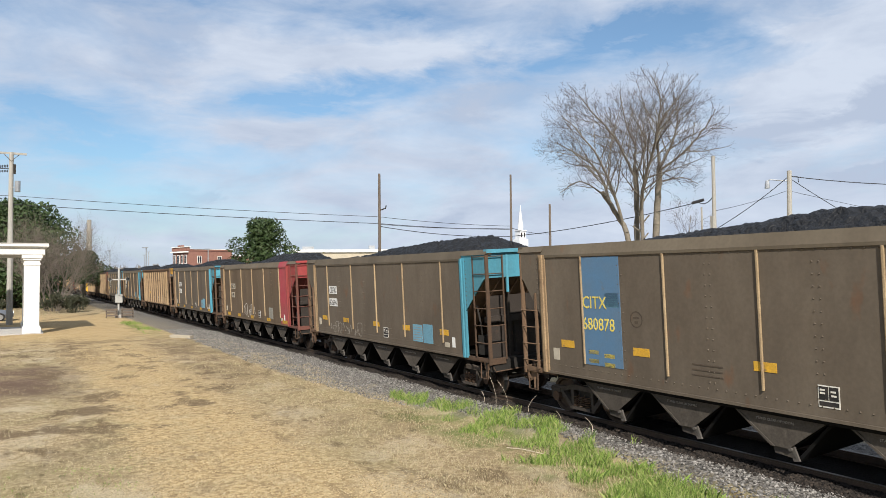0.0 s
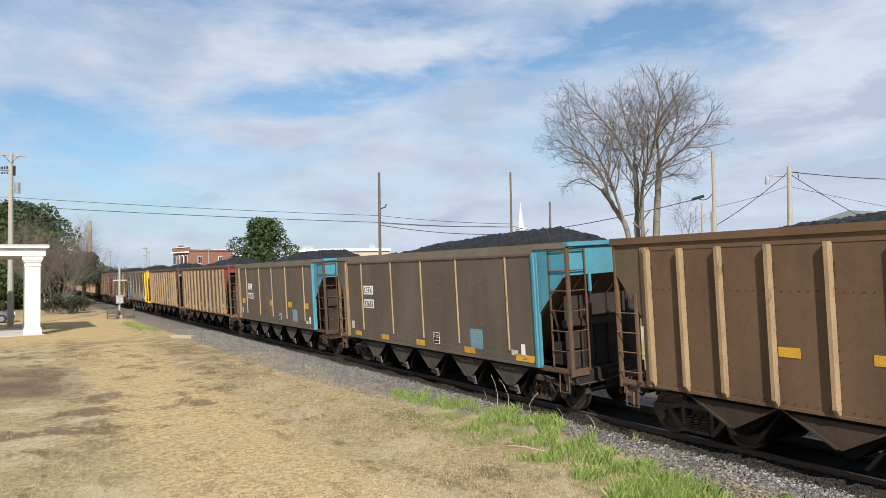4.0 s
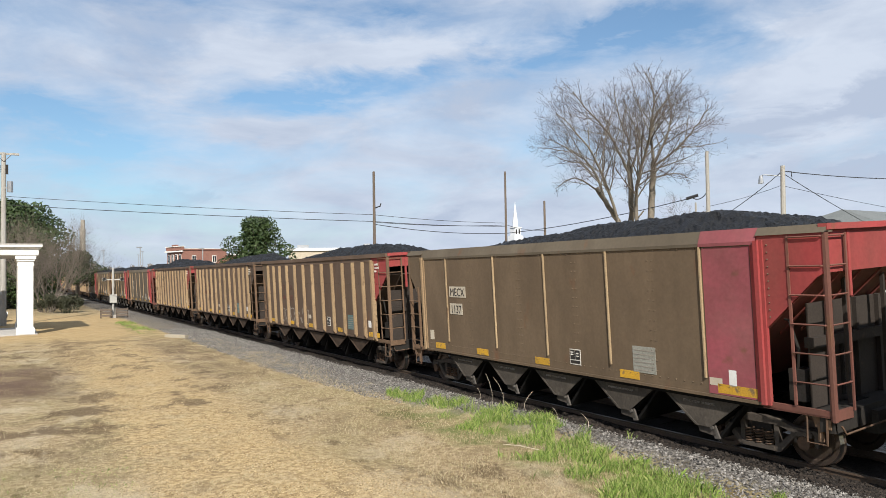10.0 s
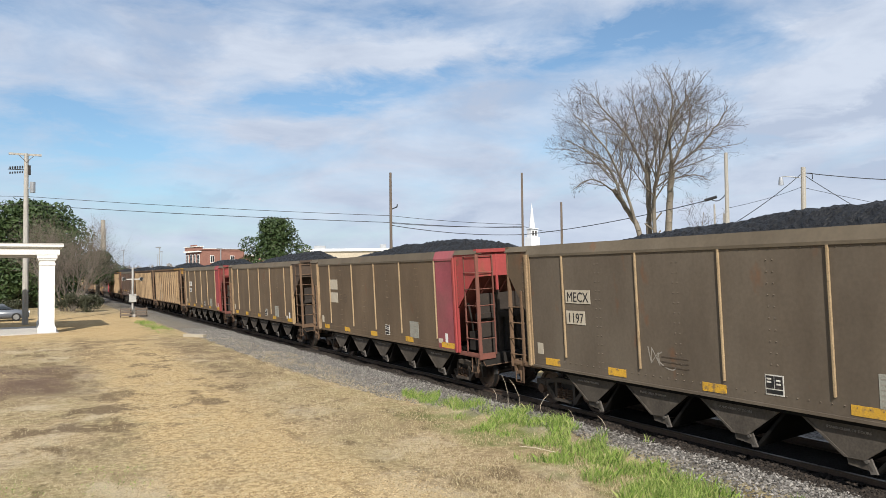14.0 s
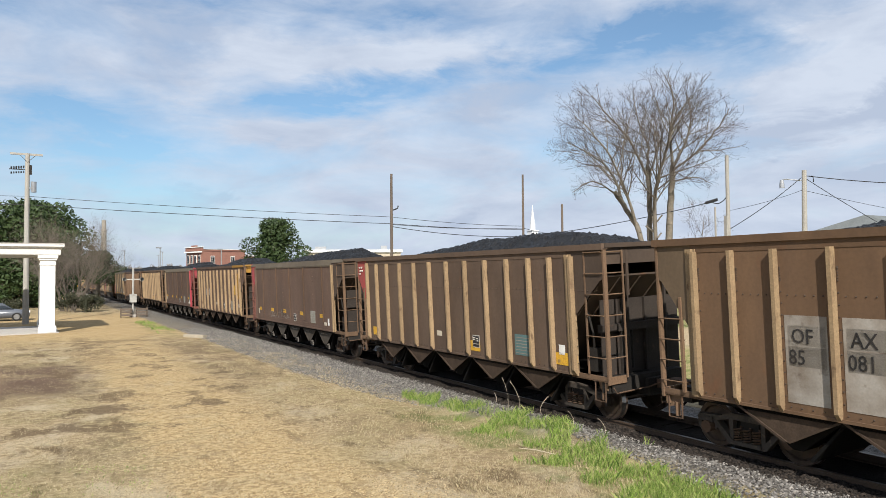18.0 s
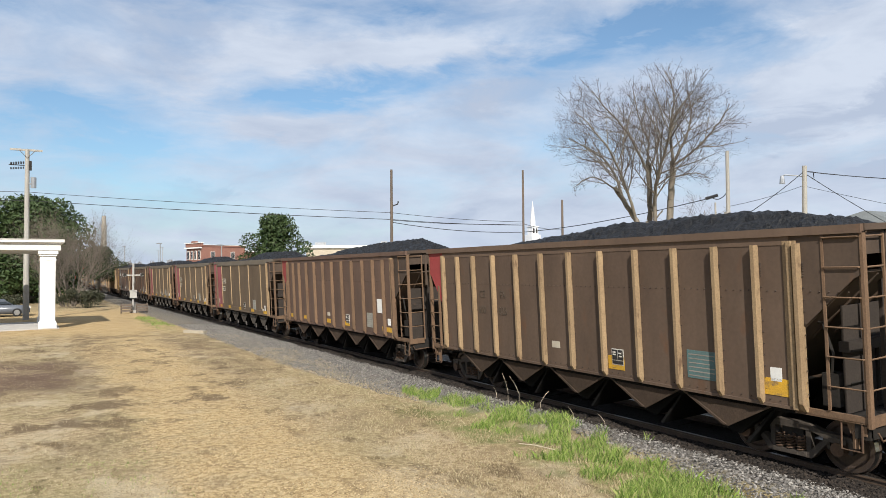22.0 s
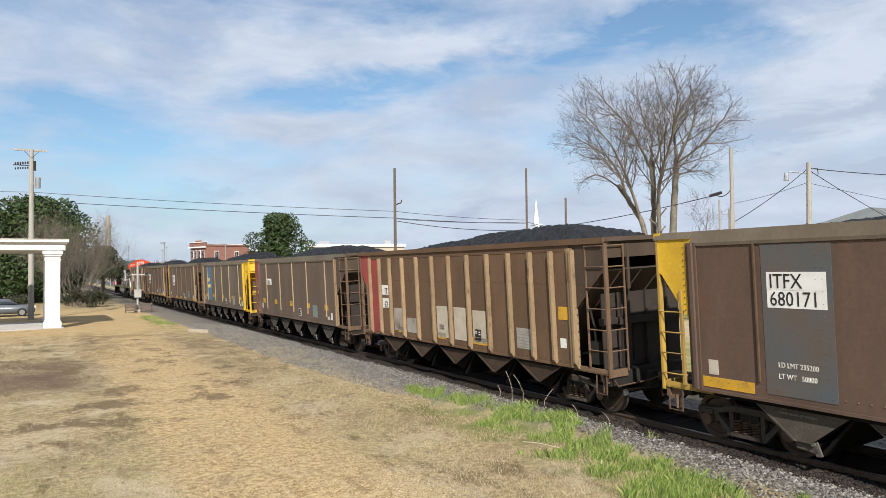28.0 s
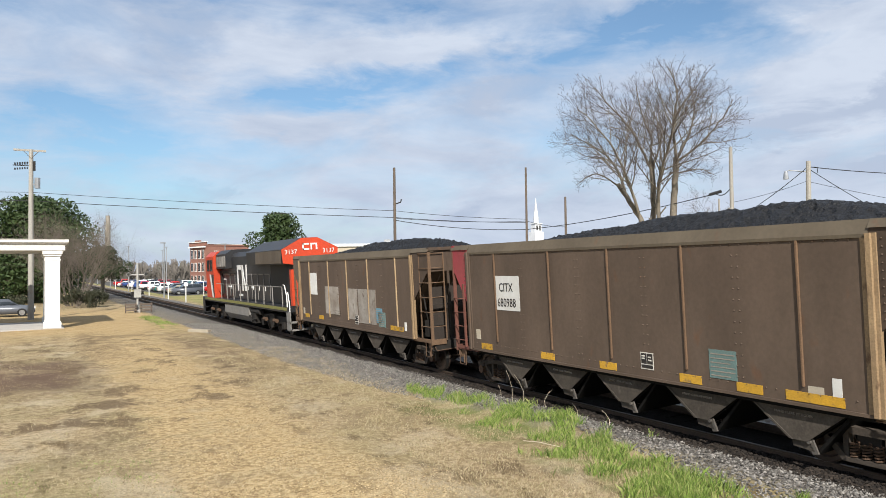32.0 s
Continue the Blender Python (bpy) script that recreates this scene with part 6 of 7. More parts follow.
limb_tree("bare_tree", (33.6, 31.4, -0.1), "tall bare winter tree with several leaning trunks", 9, [
    (0.30, 0.17, 9, [uv(0.6, 0, -0.2), uv(0.7, 0, 5.8), uv(0.9, 0.1, 8.2), uv(1.0, 0.1, 10.2)]),
    (0.13, 0.02, 0, [uv(1.0, 0.1, 10.1), uv(0.9, -0.5, 12.2), uv(1.1, -1.0, 14.0), uv(0.6, -1.2, 15.5)]),
    (0.13, 0.02, 0, [uv(1.0, 0.1, 10.1), uv(1.8, 0.8, 11.7), uv(2.2, 1.6, 13.4), uv(2.0, 2.0, 15.0)]),
    (0.11, 0.02, 0, [uv(1.0, 0.1, 9.9), uv(2.5, -0.6, 10.9), uv(3.6, -1.2, 12.2), uv(4.2, -1.4, 13.2)]),
    (0.07, 0.015, 0, [uv(1.0, 0.1, 9.2), uv(2.4, 0.9, 9.5), uv(3.4, 1.5, 9.1)]),
    (0.26, 0.15, 8, [uv(-0.2, 0.3, -0.2), uv(-0.4, 0.3, 5.8), uv(-0.4, 0.3, 8.5), uv(-0.5, 0.3, 10.2)]),
    (0.12, 0.02, 0, [uv(-0.5, 0.3, 10.1), uv(-0.5, 1.2, 11.8), uv(-1.1, 1.8, 13.6), uv(-1.3, 2.2, 15.4)]),
    (0.12, 0.02, 0, [uv(-0.5, 0.3, 9.6), uv(-1.7, -0.5, 12.1), uv(-3.0, -1.2, 13.6), uv(-3.7, -1.5, 14.6)]),
    (0.10, 0.02, 0, [uv(-0.4, 0.3, 9.6), uv(0.2, 2.0, 12.1), uv(0.0, 3.6, 14.0)]),
    (0.22, 0.14, 3, [uv(-0.5, -0.2, -0.2), uv(-0.9, -0.2, 5.4), uv(-1.8, -0.2, 7.5), uv(-2.5, -0.2, 8.7)]),
    (0.14, 0.02, 0, [uv(-1.9, -0.2, 7.6), uv(-2.8, 0.6, 10.1), uv(-4.2, 1.2, 11.4), uv(-5.6, 1.5, 12.3)]),
    (0.08, 0.015, 0, [uv(-2.5, -0.2, 8.6), uv(-3.8, -0.9, 9.3), uv(-5.0, -1.3, 8.6)]),
    (0.13, 0.02, 0, [uv(-1.2, -0.2, 6.4), uv(-2.2, -1.6, 9.7), uv(-3.3, -2.8, 11.6), uv(-4.6, -3.4, 13.0)]),
    (0.20, 0.02, 0, [uv(0.1, -0.5, -0.2), uv(-0.1, -0.6, 7.6), uv(0.6, -1.8, 10.7), uv(1.2, -2.6, 12.6), uv(2.2, -3.0, 13.8)])],
    (uv(-1.0, 0, 11.8), (6.2, 6.2, 4.5)))
limb_tree("bare_tree", (36.2, 30.6, -0.1), "thin bare sapling beside the tall tree", 12, [
    (0.07, 0.015, 0, [uv(0, 0, -0.1), uv(0.2, 0, 4.2), uv(0.5, 0.1, 7.2)])], (uv(0.2, 0, 6.0), (1.8, 1.8, 2.6)))

# ---- the white porch ----
WHITEP = material("white_paint", (0.70, 0.69, 0.66), (0.58, 0.57, 0.53), rough=0.6, scale=1.2, fine=15, bump=0.1)
SOFFIT = material("porch_soffit", (0.42, 0.41, 0.38), (0.33, 0.32, 0.30), rough=0.8, scale=1.5)
CONCRETE = material("concrete", (0.38, 0.36, 0.33), (0.27, 0.25, 0.23), rough=0.9, scale=2, fine=25, bump=0.3)
porch = tagged(empty("porch", pose(0, 0, -0.04)), "white-painted open porch with square columns and a flat roof", "porch")
part("roof_slab", Mb().box(-9.0, 1.75, 51.0, 58.5, 4.95, 5.45), WHITEP, porch)
part("cornice", Mb().box(-9.2, 1.95, 50.8, 58.7, 5.45, 5.58).box(-9.1, 1.85, 50.9, 58.6, 5.36, 5.45), WHITEP, porch, "stepped white cornice")
part("roof_cover", Mb().box(-9.2, 1.95, 50.8, 58.7, 5.585, 5.66), CONCRETE, porch)
part("soffit", Mb().box(-8.6, 1.3, 51.4, 58.1, 4.90, 4.95), SOFFIT, porch)
for cx, cy in ((1.05, 51.6), (1.05, 57.9), (-8.3, 51.6), (-8.3, 57.9)):
    col = part("column", Mb().box(cx - 0.42, cx + 0.42, cy - 0.42, cy + 0.42, 0.5, 4.3), WHITEP, porch, "square white column")
    part("column_base", Mb().box(cx - 0.5, cx + 0.5, cy - 0.5, cy + 0.5, -0.05, 0.42).box(cx - 0.46, cx + 0.46, cy - 0.46, cy + 0.46, 0.42, 0.5), WHITEP, col)
    part("capital", Mb().box(cx - 0.46, cx + 0.46, cy - 0.46, cy + 0.46, 4.3, 4.42).box(cx - 0.43, cx + 0.43, cy - 0.43, cy + 0.43, 4.42, 4.6)
         .box(cx - 0.5, cx + 0.5, cy - 0.5, cy + 0.5, 4.6, 4.72).box(cx - 0.56, cx + 0.56, cy - 0.56, cy + 0.56, 4.72, 4.96), WHITEP, col)
tagged(part("porch_floor", Mb().box(-9.0, 1.7, 51.0, 58.5, -0.3, 0.04), CONCRETE, None), "worn concrete porch floor", "floor", kind="structure")

# ---- poles and wires ----
POLEW = material("pole_wood", (0.31, 0.295, 0.265), (0.20, 0.185, 0.165), rough=0.9, scale=3, stretch=(3, 3, 0.3), fine=25, bump=0.5)
POLED = material("pole_dark", (0.10, 0.08, 0.065), (0.16, 0.12, 0.09), rough=0.9, scale=3, stretch=(3, 3, 0.3), fine=25, bump=0.5)
WIRE = material("wire_black", (0.02, 0.02, 0.022), rough=0.6, bump=0)
METAL = material("grey_metal", (0.42, 0.43, 0.44), (0.3, 0.3, 0.3), rough=0.4, metal=0.7, bump=0)
SIGNW = material("sign_white", (0.72, 0.72, 0.7), (0.6, 0.59, 0.56), rough=0.5, bump=0)


def utility_pole(x, y, top, r, mat, label, lean=(0, 0)):
    p = tagged(empty("utility_pole", pose(x, y, 0)), label, "utility pole")
    part("shaft", Mb().rod((0, 0, -0.3), (lean[0], lean[1], top), r, r * 0.68, n=10), mat, p)
    return p


pl = utility_pole(-0.15, 62.3, 12.9, 0.22, POLEW, "tall weathered utility pole with crossarm and transformer")
part("crossarm", Mb().box(-1.15, 1.0, -0.07, 0.07, 12.75, 12.9), POLEW, pl)
part("crossarm_brace", Mb().path([(-0.5, -0.1, 12.75), (0, -0.15, 12.2), (0.5, -0.1, 12.75)], 0.025), POLED, pl)
part("transformer", Mb().rod((0.42, -0.1, 9.95), (0.42, -0.1, 10.75), 0.2, n=12).box(0.1, 0.42, -0.15, -0.05, 10.2, 10.3), METAL, pl, "grey transformer can")
for k in range(6):
    part("insulator", Mb().rod((-0.25 - 0.16 * k, 0, 11.75 - 0.02 * k), (-0.25 - 0.16 * k, 0, 11.95 - 0.02 * k), 0.055, n=6), WIRE, pl)
    part("insulator", Mb().rod((-0.25 - 0.16 * k, 0, 11.4 - 0.02 * k), (-0.25 - 0.16 * k, 0, 11.55 - 0.02 * k), 0.05, n=6), WIRE, pl)
part("switch_arm", Mb().box(-1.2, 0.2, -0.03, 0.03, 11.62, 11.68).box(0.12, 0.3, -0.15, 0.15, 11.3, 12.0), DARKSTEEL, pl)
p1 = utility_pole(22.85, 46.7, 10.85, 0.13, POLED, "slim dark wooden utility pole")
part("bracket", Mb().path([(0.1, 0, 8.2), (0.5, 0, 8.35), (0.55, 0, 8.55)], 0.05), WIRE, p1)
utility_pole(33.4, 44.9, 11.25, 0.11, POLED, "slim dark wooden utility pole")
p3 = utility_pole(34.7, 27.05, 10.2, 0.145, POLEW, "weathered grey wooden utility pole")
part("riser", Mb().box(-0.24, -0.1, -0.1, 0.1, 5.5, 6.7), POLEW, p3)
p4 = utility_pole(41.95, 27.2, 9.85, 0.2, POLEW, "weathered utility pole with a street lamp", (0.12, -0.1))
part("lamp_arm", Mb().path([(0, 0, 9.2), (-0.5, 0.8, 9.35), (-0.62, 0.95, 9.3)], 0.035), METAL, p4)
part("lamp_head", Mb().rod((-0.62, 0.95, 9.3), (-0.62, 0.95, 9.1), 0.10, 0.14, n=10).rod((-0.62, 0.95, 9.1), (-0.62, 0.95, 8.8), 0.14, 0.17, n=10), METAL, p4, "grey street lamp head")
part("spool_rack", Mb().path([(0.1, 0, 9.5), (0.55, -0.4, 9.45), (0.6, -0.4, 9.1)], 0.03), WIRE, p4)
utility_pole(47.95, 57.7, 10.7, 0.16, POLED, "distant weathered wooden utility pole")
utility_pole(41.0, 33.0, 8.0, 0.09, POLEW, "thin pale pole beside the bare tree")


def wire(pts, sag, label="black overhead wire between wooden poles", r=0.022):
    m, all_pts = Mb(), []
    for a, b in zip(pts, pts[1:]):
        a, b = Vector(a), Vector(b)
        all_pts += [a.lerp(b, k / 14) - Vector((0, 0, sag * 4 * (k / 14) * (1 - k / 14))) for k in range(0 if not all_pts else 1, 15)]
    m.path(all_pts, r, 4)
    return tagged(part("overhead_wire", m, WIRE, None), label, "wire")


wire([(-40, 70, 9.7), (-0.15, 62.3, 9.64), (22.8, 46.74, 7.7), (33.44, 44.92, 7.2)], 0.12)
wire([(-40, 70, 8.9), (-0.15, 62.3, 9.0), (22.87, 46.7, 7.2), (33.44, 44.92, 6.95)], 0.1, r=0.028)
wire([(22.87, 46.7, 7.15), (33.44, 44.92, 7.05), (47.95, 57.7, 7.6)], 0.15)
wire([(22.87, 46.7, 7.0), (33.44, 44.92, 6.4), (34.17, 27.72, 7.55), (34.7, 27.05, 7.9)], 0.25, r=0.03)
wire([(34.7, 27.05, 5.9), (41.95, 27.2, 9.4)], 0.15)
wire([(42.0, 27.1, 9.5), (60.0, 20.0, 9.6)], 0.5, r=0.03)
wire([(42.0, 27.1, 9.4), (58.0, 30.0, 6.5)], 0.1)
wire([(34.7, 27.05, 7.0), (42.0, 27.2, 8.6), (60, 26, 7.0)], 0.1, r=0.015)
tagged(part("splice_case", Mb().rod((33.95, 28.0, 7.5), (34.35, 27.45, 7.68), 0.09, n=8), WIRE, None), "black splice case hanging on a wire", "cable splice")

# ---- crossing signal ----
SIGNAL = material("signal_grey", (0.42, 0.41, 0.38), (0.3, 0.29, 0.27), rough=0.6, bump=0)
cs = tagged(empty("crossing_signal", pose(7.9, 67.3, -0.03)), "railway crossing signal on a grey mast with two lamp pairs", "crossing signal")
part("mast", Mb().rod((0, 0, 0), (0, 0, 4.3), 0.085, n=8), SIGNAL, cs)
part("lamp_arm", Mb().box(-0.75, 0.75, -0.05, 0.05, 3.24, 3.34), SIGNAL, cs)
for x in (-0.7, 0.7):
    h = part("lamp_unit", Mb().rod((x, -0.08, 3.3), (x, 0.1, 3.3), 0.17, n=12), SIGNAL, cs)
    part("visor", Mb().rod((x, -0.3, 3.32), (x, -0.08, 3.32), 0.13, 0.15, n=10, caps=False), DARKSTEEL, h)
part("relay_box", Mb().box(-0.28, 0.28, -0.2, 0.2, 1.3, 2.0), SIGNAL, cs, "pale grey relay box")
part("mast_base", Mb().box(-0.25, 0.25, -0.25, 0.25, -0.1, 0.25), CONCRETE, cs)
part("side_bracket", Mb().box(0.25, 0.5, -0.08, 0.08, 1.55, 1.85), DARKSTEEL, cs)
part("side_bracket", Mb().box(-0.5, -0.28, -0.08, 0.08, 1.5, 1.8), DARKSTEEL, cs)
for x0, x1 in ((-1.05, -0.12), (0.18, 1.15)):
    g = tagged(empty("timber_guard", pose(7.9, 66.9, -0.03)), "low grey timber guard beside the crossing signal", "barrier", "timber guards")
    for k in range(3):
        part("board", Mb().box(x0, x1, -0.05, 0.05, 0.14 + 0.24 * k, 0.30 + 0.24 * k), POLED, g)
    for x in (x0 + 0.06, x1 - 0.06):
        part("post", Mb().box(x - 0.05, x + 0.05, 0.05, 0.13, -0.05, 0.86), POLED, g)
STONE = material("pale_stone", (0.36, 0.315, 0.24), (0.25, 0.22, 0.17), rough=0.9, scale=4, fine=30, bump=0.4)
tagged(part("stone_block", Mb().prism([(7.9, 44.0), (8.75, 42.6), (9.0, 42.8), (8.2, 44.3)], "z", -0.2, 0.07), STONE, None), "pale stone block lying in the grass", "stone")

# ---- hedge, evergreens, bare shrubs ----
def hedge(x, y, w, d, h, seed):
    rr = random.Random(seed)
    blobs = [(rr.uniform(-w / 2, w / 2), rr.uniform(-d / 2, d / 2), rr.uniform(0.4, h - 0.35), rr.uniform(0.35, 0.6)) for _ in range(34)]
    hd = tagged(empty("hedge", pose(x, y, -0.05)), "low dark evergreen hedge", "hedge")
    m = Mb()
    for b in blobs[::3]:
        m.rod((b[0] * 0.7, b[1] * 0.7, -0.1), b[:3], 0.03, 0.015, n=4, caps=False)
    put("stems", m.raw("stems"), BARK, hd)
    put("foliage", leaf_cloud(blobs, 5200, 0.085, seed), LEAFDARK, hd)["kind"] = "stuff"


hedge(4.6, 81.0, 3.9, 2.2, 2.0, 3)
hedge(-3.5, 82.0, 6.0, 1.8, 1.5, 4)
evergreen("magnolia_tree", (0.3, 100.0, -0.05), "large dark green magnolia tree", 11, 12.7, 15.5, 1.2, 85, 30000, 0.24)
evergreen("magnolia_tree", (9.0, 118.0, -0.05), "dark evergreen tree behind the magnolia", 12, 7.4, 8.0, 3.2, 30, 11000, 0.16)
evergreen("magnolia_tree", (27.7, 90.8, -0.05), "round glossy evergreen tree beyond the railway", 13, 10.9, 9.6, 1.0, 60, 20000, 0.18)
bare_tree("bare_shrub", (3.6, 84.8, -0.05), [(0.5 * math.cos(a), 0.4 * math.sin(a), (0.62 * math.cos(a), 0.5 * math.sin(a)), 5.0, 0.075) for a in [0.52 * k for k in range(12)]],
          "leafless grey-brown shrub with many fine stems", 21, 0.8, 0.08, 4, DRYTWIG, DRYTWIG)
bare_tree("bare_shrub", (4.6, 92.0, -0.05), [(0.3 * math.cos(a), 0.3 * math.sin(a), (0.5 * math.cos(a), 0.4 * math.sin(a)), 4.6, 0.07) for a in [0.9 * k for k in range(7)]],
          "leafless grey-brown shrub with many fine stems", 22, 0.75, 0.08, 4, DRYTWIG, DRYTWIG)

# ---- buildings ----
BRICK = material("brick_red", (0.27, 0.135, 0.10), (0.21, 0.10, 0.078), rough=0.9, scale=1.0, fine=12, bump=0.2)
TRIMW = material("trim_white", (0.7, 0.68, 0.63), (0.58, 0.56, 0.5), rough=0.7, bump=0)
WALLT = material("wall_tan", (0.45, 0.39, 0.3), (0.36, 0.31, 0.24), rough=0.9, scale=0.6, fine=10)
ROOFW = material("roof_white", (0.68, 0.68, 0.67), (0.55, 0.55, 0.54), rough=0.7, scale=0.4, bump=0)
ROOFG = material("roof_grey", (0.15, 0.16, 0.158), (0.11, 0.12, 0.118), rough=0.85, scale=0.8, fine=12, bump=0.3)
SIDING = material("siding_white", (0.66, 0.67, 0.68), (0.55, 0.56, 0.57), rough=0.7, scale=0.8)


def window(parent, m, w, h, glass=None):
    f = part("window", Mb().box(-w / 2, w / 2, -0.05, 0.02, 0, h), TRIMW, parent, "white-framed window", m)
    for a, b in ((-w / 2 + 0.08, -0.04), (0.04, w / 2 - 0.08)):
        part("pane", Mb().box(a, b, -0.07, -0.04, 0.1, h - 0.1), DGLASS, f)
    return f


brick = tagged(empty("brick_building", pose(29.8, 147.0, 0, 0, 0, 15)), "three-storey red brick building with white window trim", "building")
part("wall", Mb().box(0, 9.6, 0, 6.6, -0.2, 8.6), BRICK, brick)
part("parapet", Mb().box(-0.15, 0.3, -0.15, 6.75, 8.6, 9.3).box(0.3, 9.7, -0.12, 0.2, 8.6, 8.9).box(-0.15, 0.35, 2.4, 4.2, 9.3, 9.75), BRICK, brick)
part("coping", Mb().box(-0.3, 0.42, -0.3, 6.9, 9.3, 9.42).box(0.42, 9.8, -0.2, 0.3, 8.9, 8.98), TRIMW, brick, "pale stone coping")
part("cornice", Mb().box(-0.42, 0.0, -0.2, 6.8, 8.25, 8.5), TRIMW, brick, "pale cornice over the windows")
part("roof", Mb().box(0.2, 9.5, 0.2, 6.5, 8.6, 8.75), ROOFW, brick)
for k in range(3):
    for i in range(4):
        window(brick, Matrix.Translation((-0.02, 0.95 + i * 1.58, 0.8 + k * 2.6)) @ Matrix.Rotation(-math.pi / 2, 4, "Z"), 0.95, 1.8)
    for i in range(2):
        window(brick, pose(2.4 + i * 4.4, -0.02, 0.9 + k * 2.6), 0.9, 1.5)
bk2 = tagged(empty("brick_building", pose(39.4, 148.6, 0, 0, 0, 8)), "lower brick building with a white flat roof", "building")
part("wall", Mb().box(0.1, 9, 0, 14, -0.2, 7.6), BRICK, bk2)
part("roof", Mb().box(-0.1, 9.2, -0.2, 14.2, 7.6, 8.0), ROOFW, bk2)
for i in range(3):
    window(bk2, pose(1.6 + i * 2.6, -0.02, 4.6), 1.2, 1.8)
low = tagged(empty("flat_building", pose(43.0, 122.7, 0, 0, 0, -22)), "long low tan building with a pale flat roof", "building")
part("wall", Mb().box(0, 17, 0, 12, -0.2, 7.6), WALLT, low)
part("roof", Mb().box(-0.3, 17.3, -0.3, 12.3, 7.6, 8.1), ROOFW, low)
part("roof_unit", Mb().box(1.5, 3.5, 1, 3, 8.1, 8.7).box(13.5, 14.6, 2, 3, 8.1, 8.9), METAL, low)
for i in range(6):
    window(low, pose(1.8 + i * 2.7, -0.02, 4.6), 1.4, 1.5)

church = tagged(empty("church", pose(194.3, 254.2, 0)), "white church with a slender steeple far behind the trees", "church")
part("tower", Mb().box(-2.4, 2.4, -2.4, 2.4, 0, 19), SIDING, church)
part("belfry", Mb().box(-1.7, 1.7, -1.7, 1.7, 19, 22.5).box(-2.0, 2.0, -2.0, 2.0, 22.5, 22.9), SIDING, church)
for x in (-0.8, 0.8):
    part("louvre", Mb().box(x - 0.4, x + 0.4, -1.75, -1.69, 19.6, 21.8), DARKSTEEL, church)
part("lantern", Mb().rod((0, 0, 22.9), (0, 0, 25.6), 1.2, n=8), SIDING, church)
part("spire", Mb().rod((0, 0, 25.6), (0, 0, 34.2), 1.1, 0.05, n=8), SIDING, church)
part("nave", Mb().box(-7, 7, 2.4, 26, 0, 10).prism([(-7.4, 10), (7.4, 10), (0, 14)], "y", 2.4, 26), SIDING, church)

CHIMNEY = material("chimney_brick", (0.36, 0.33, 0.28), (0.25, 0.225, 0.19), rough=0.9, scale=0.5, fine=6)
tower = tagged(empty("smokestack", pose(24.7, 299, 0)), "distant tan brick tower", "tower")
part("shaft", Mb().rod((0, 0, 0), (0, 0, 21), 1.15, 0.9, n=10), CHIMNEY, tower)
part("crown", Mb().rod((0, 0, 21), (0, 0, 21.6), 1.2, n=10).rod((0, 0, 21.6), (0, 0, 25.2), 0.8, 0.75, n=10), CHIMNEY, tower)

house = tagged(empty("house", pose(57.0, 24.0, 0)), "white clapboard house with grey hip roof and lattice skirting", "house")
part("wall", Mb().box(0, 18, 0, 21, 0.5, 4.4), SIDING, house)
part("skirting", Mb().box(-0.05, 18.05, -0.05, 21.05, -0.2, 0.5), SIDING, house)
rf = Mb()
rf.hull8([(-0.8, -0.8, 4.4), (18.8, -0.8, 4.4), (18.8, 21.8, 4.4), (-0.8, 21.8, 4.4)], [(5.0, 10.4, 8.3), (13.0, 10.4, 8.3), (13.0, 10.6, 8.3), (5.0, 10.6, 8.3)])
part("roof", rf, ROOFG, house, "grey-green shingle hip roof")
part("fascia", Mb().box(-0.85, -0.8, -0.8, 21.8, 4.18, 4.42), SIGNW, house)
for k in range(13):
    part("clapboard", Mb().box(-0.03, 0.0, 0, 21, 0.6 + 0.29 * k, 0.86 + 0.29 * k), SIDING, house)
for y in (2.0, 5.4, 8.8, 12.2, 15.6, 19.0):
    window(house, Matrix.Translation((-0.06, y, 1.5)) @ Matrix.Rotation(-math.pi / 2, 4, "Z"), 1.2, 1.9)
lat = Mb()
for k in range(80):
    y = -0.2 + k * 0.26
    lat.hull8([(-0.12, y, -0.1), (-0.09, y, -0.1), (-0.09, y + 0.05, -0.1), (-0.12, y + 0.05, -0.1)], [(-0.12, y + 0.55, 0.5), (-0.09, y + 0.55, 0.5), (-0.09, y + 0.6, 0.5), (-0.12, y + 0.6, 0.5)])
    lat.hull8([(-0.12, y + 0.55, -0.1), (-0.09, y + 0.55, -0.1), (-0.09, y + 0.6, -0.1), (-0.12, y + 0.6, -0.1)], [(-0.12, y, 0.5), (-0.09, y, 0.5), (-0.09, y + 0.05, 0.5), (-0.12, y + 0.05, 0.5)])
part("lattice", lat, SIGNW, house, "white wooden lattice")["kind"] = "stuff"

# ---- parked cars ----
TYRE = material("tyre_rubber", (0.018, 0.018, 0.018), rough=0.85, bump=0)
RIM = material("rim_alloy", (0.5, 0.5, 0.5), rough=0.35, metal=0.9, bump=0)
LAMPR = material("tail_lamp", (0.35, 0.015, 0.012), rough=0.25, bump=0)
LAMPW = material("head_lamp", (0.7, 0.7, 0.68), rough=0.15, bump=0)
CAR_MESH = {}


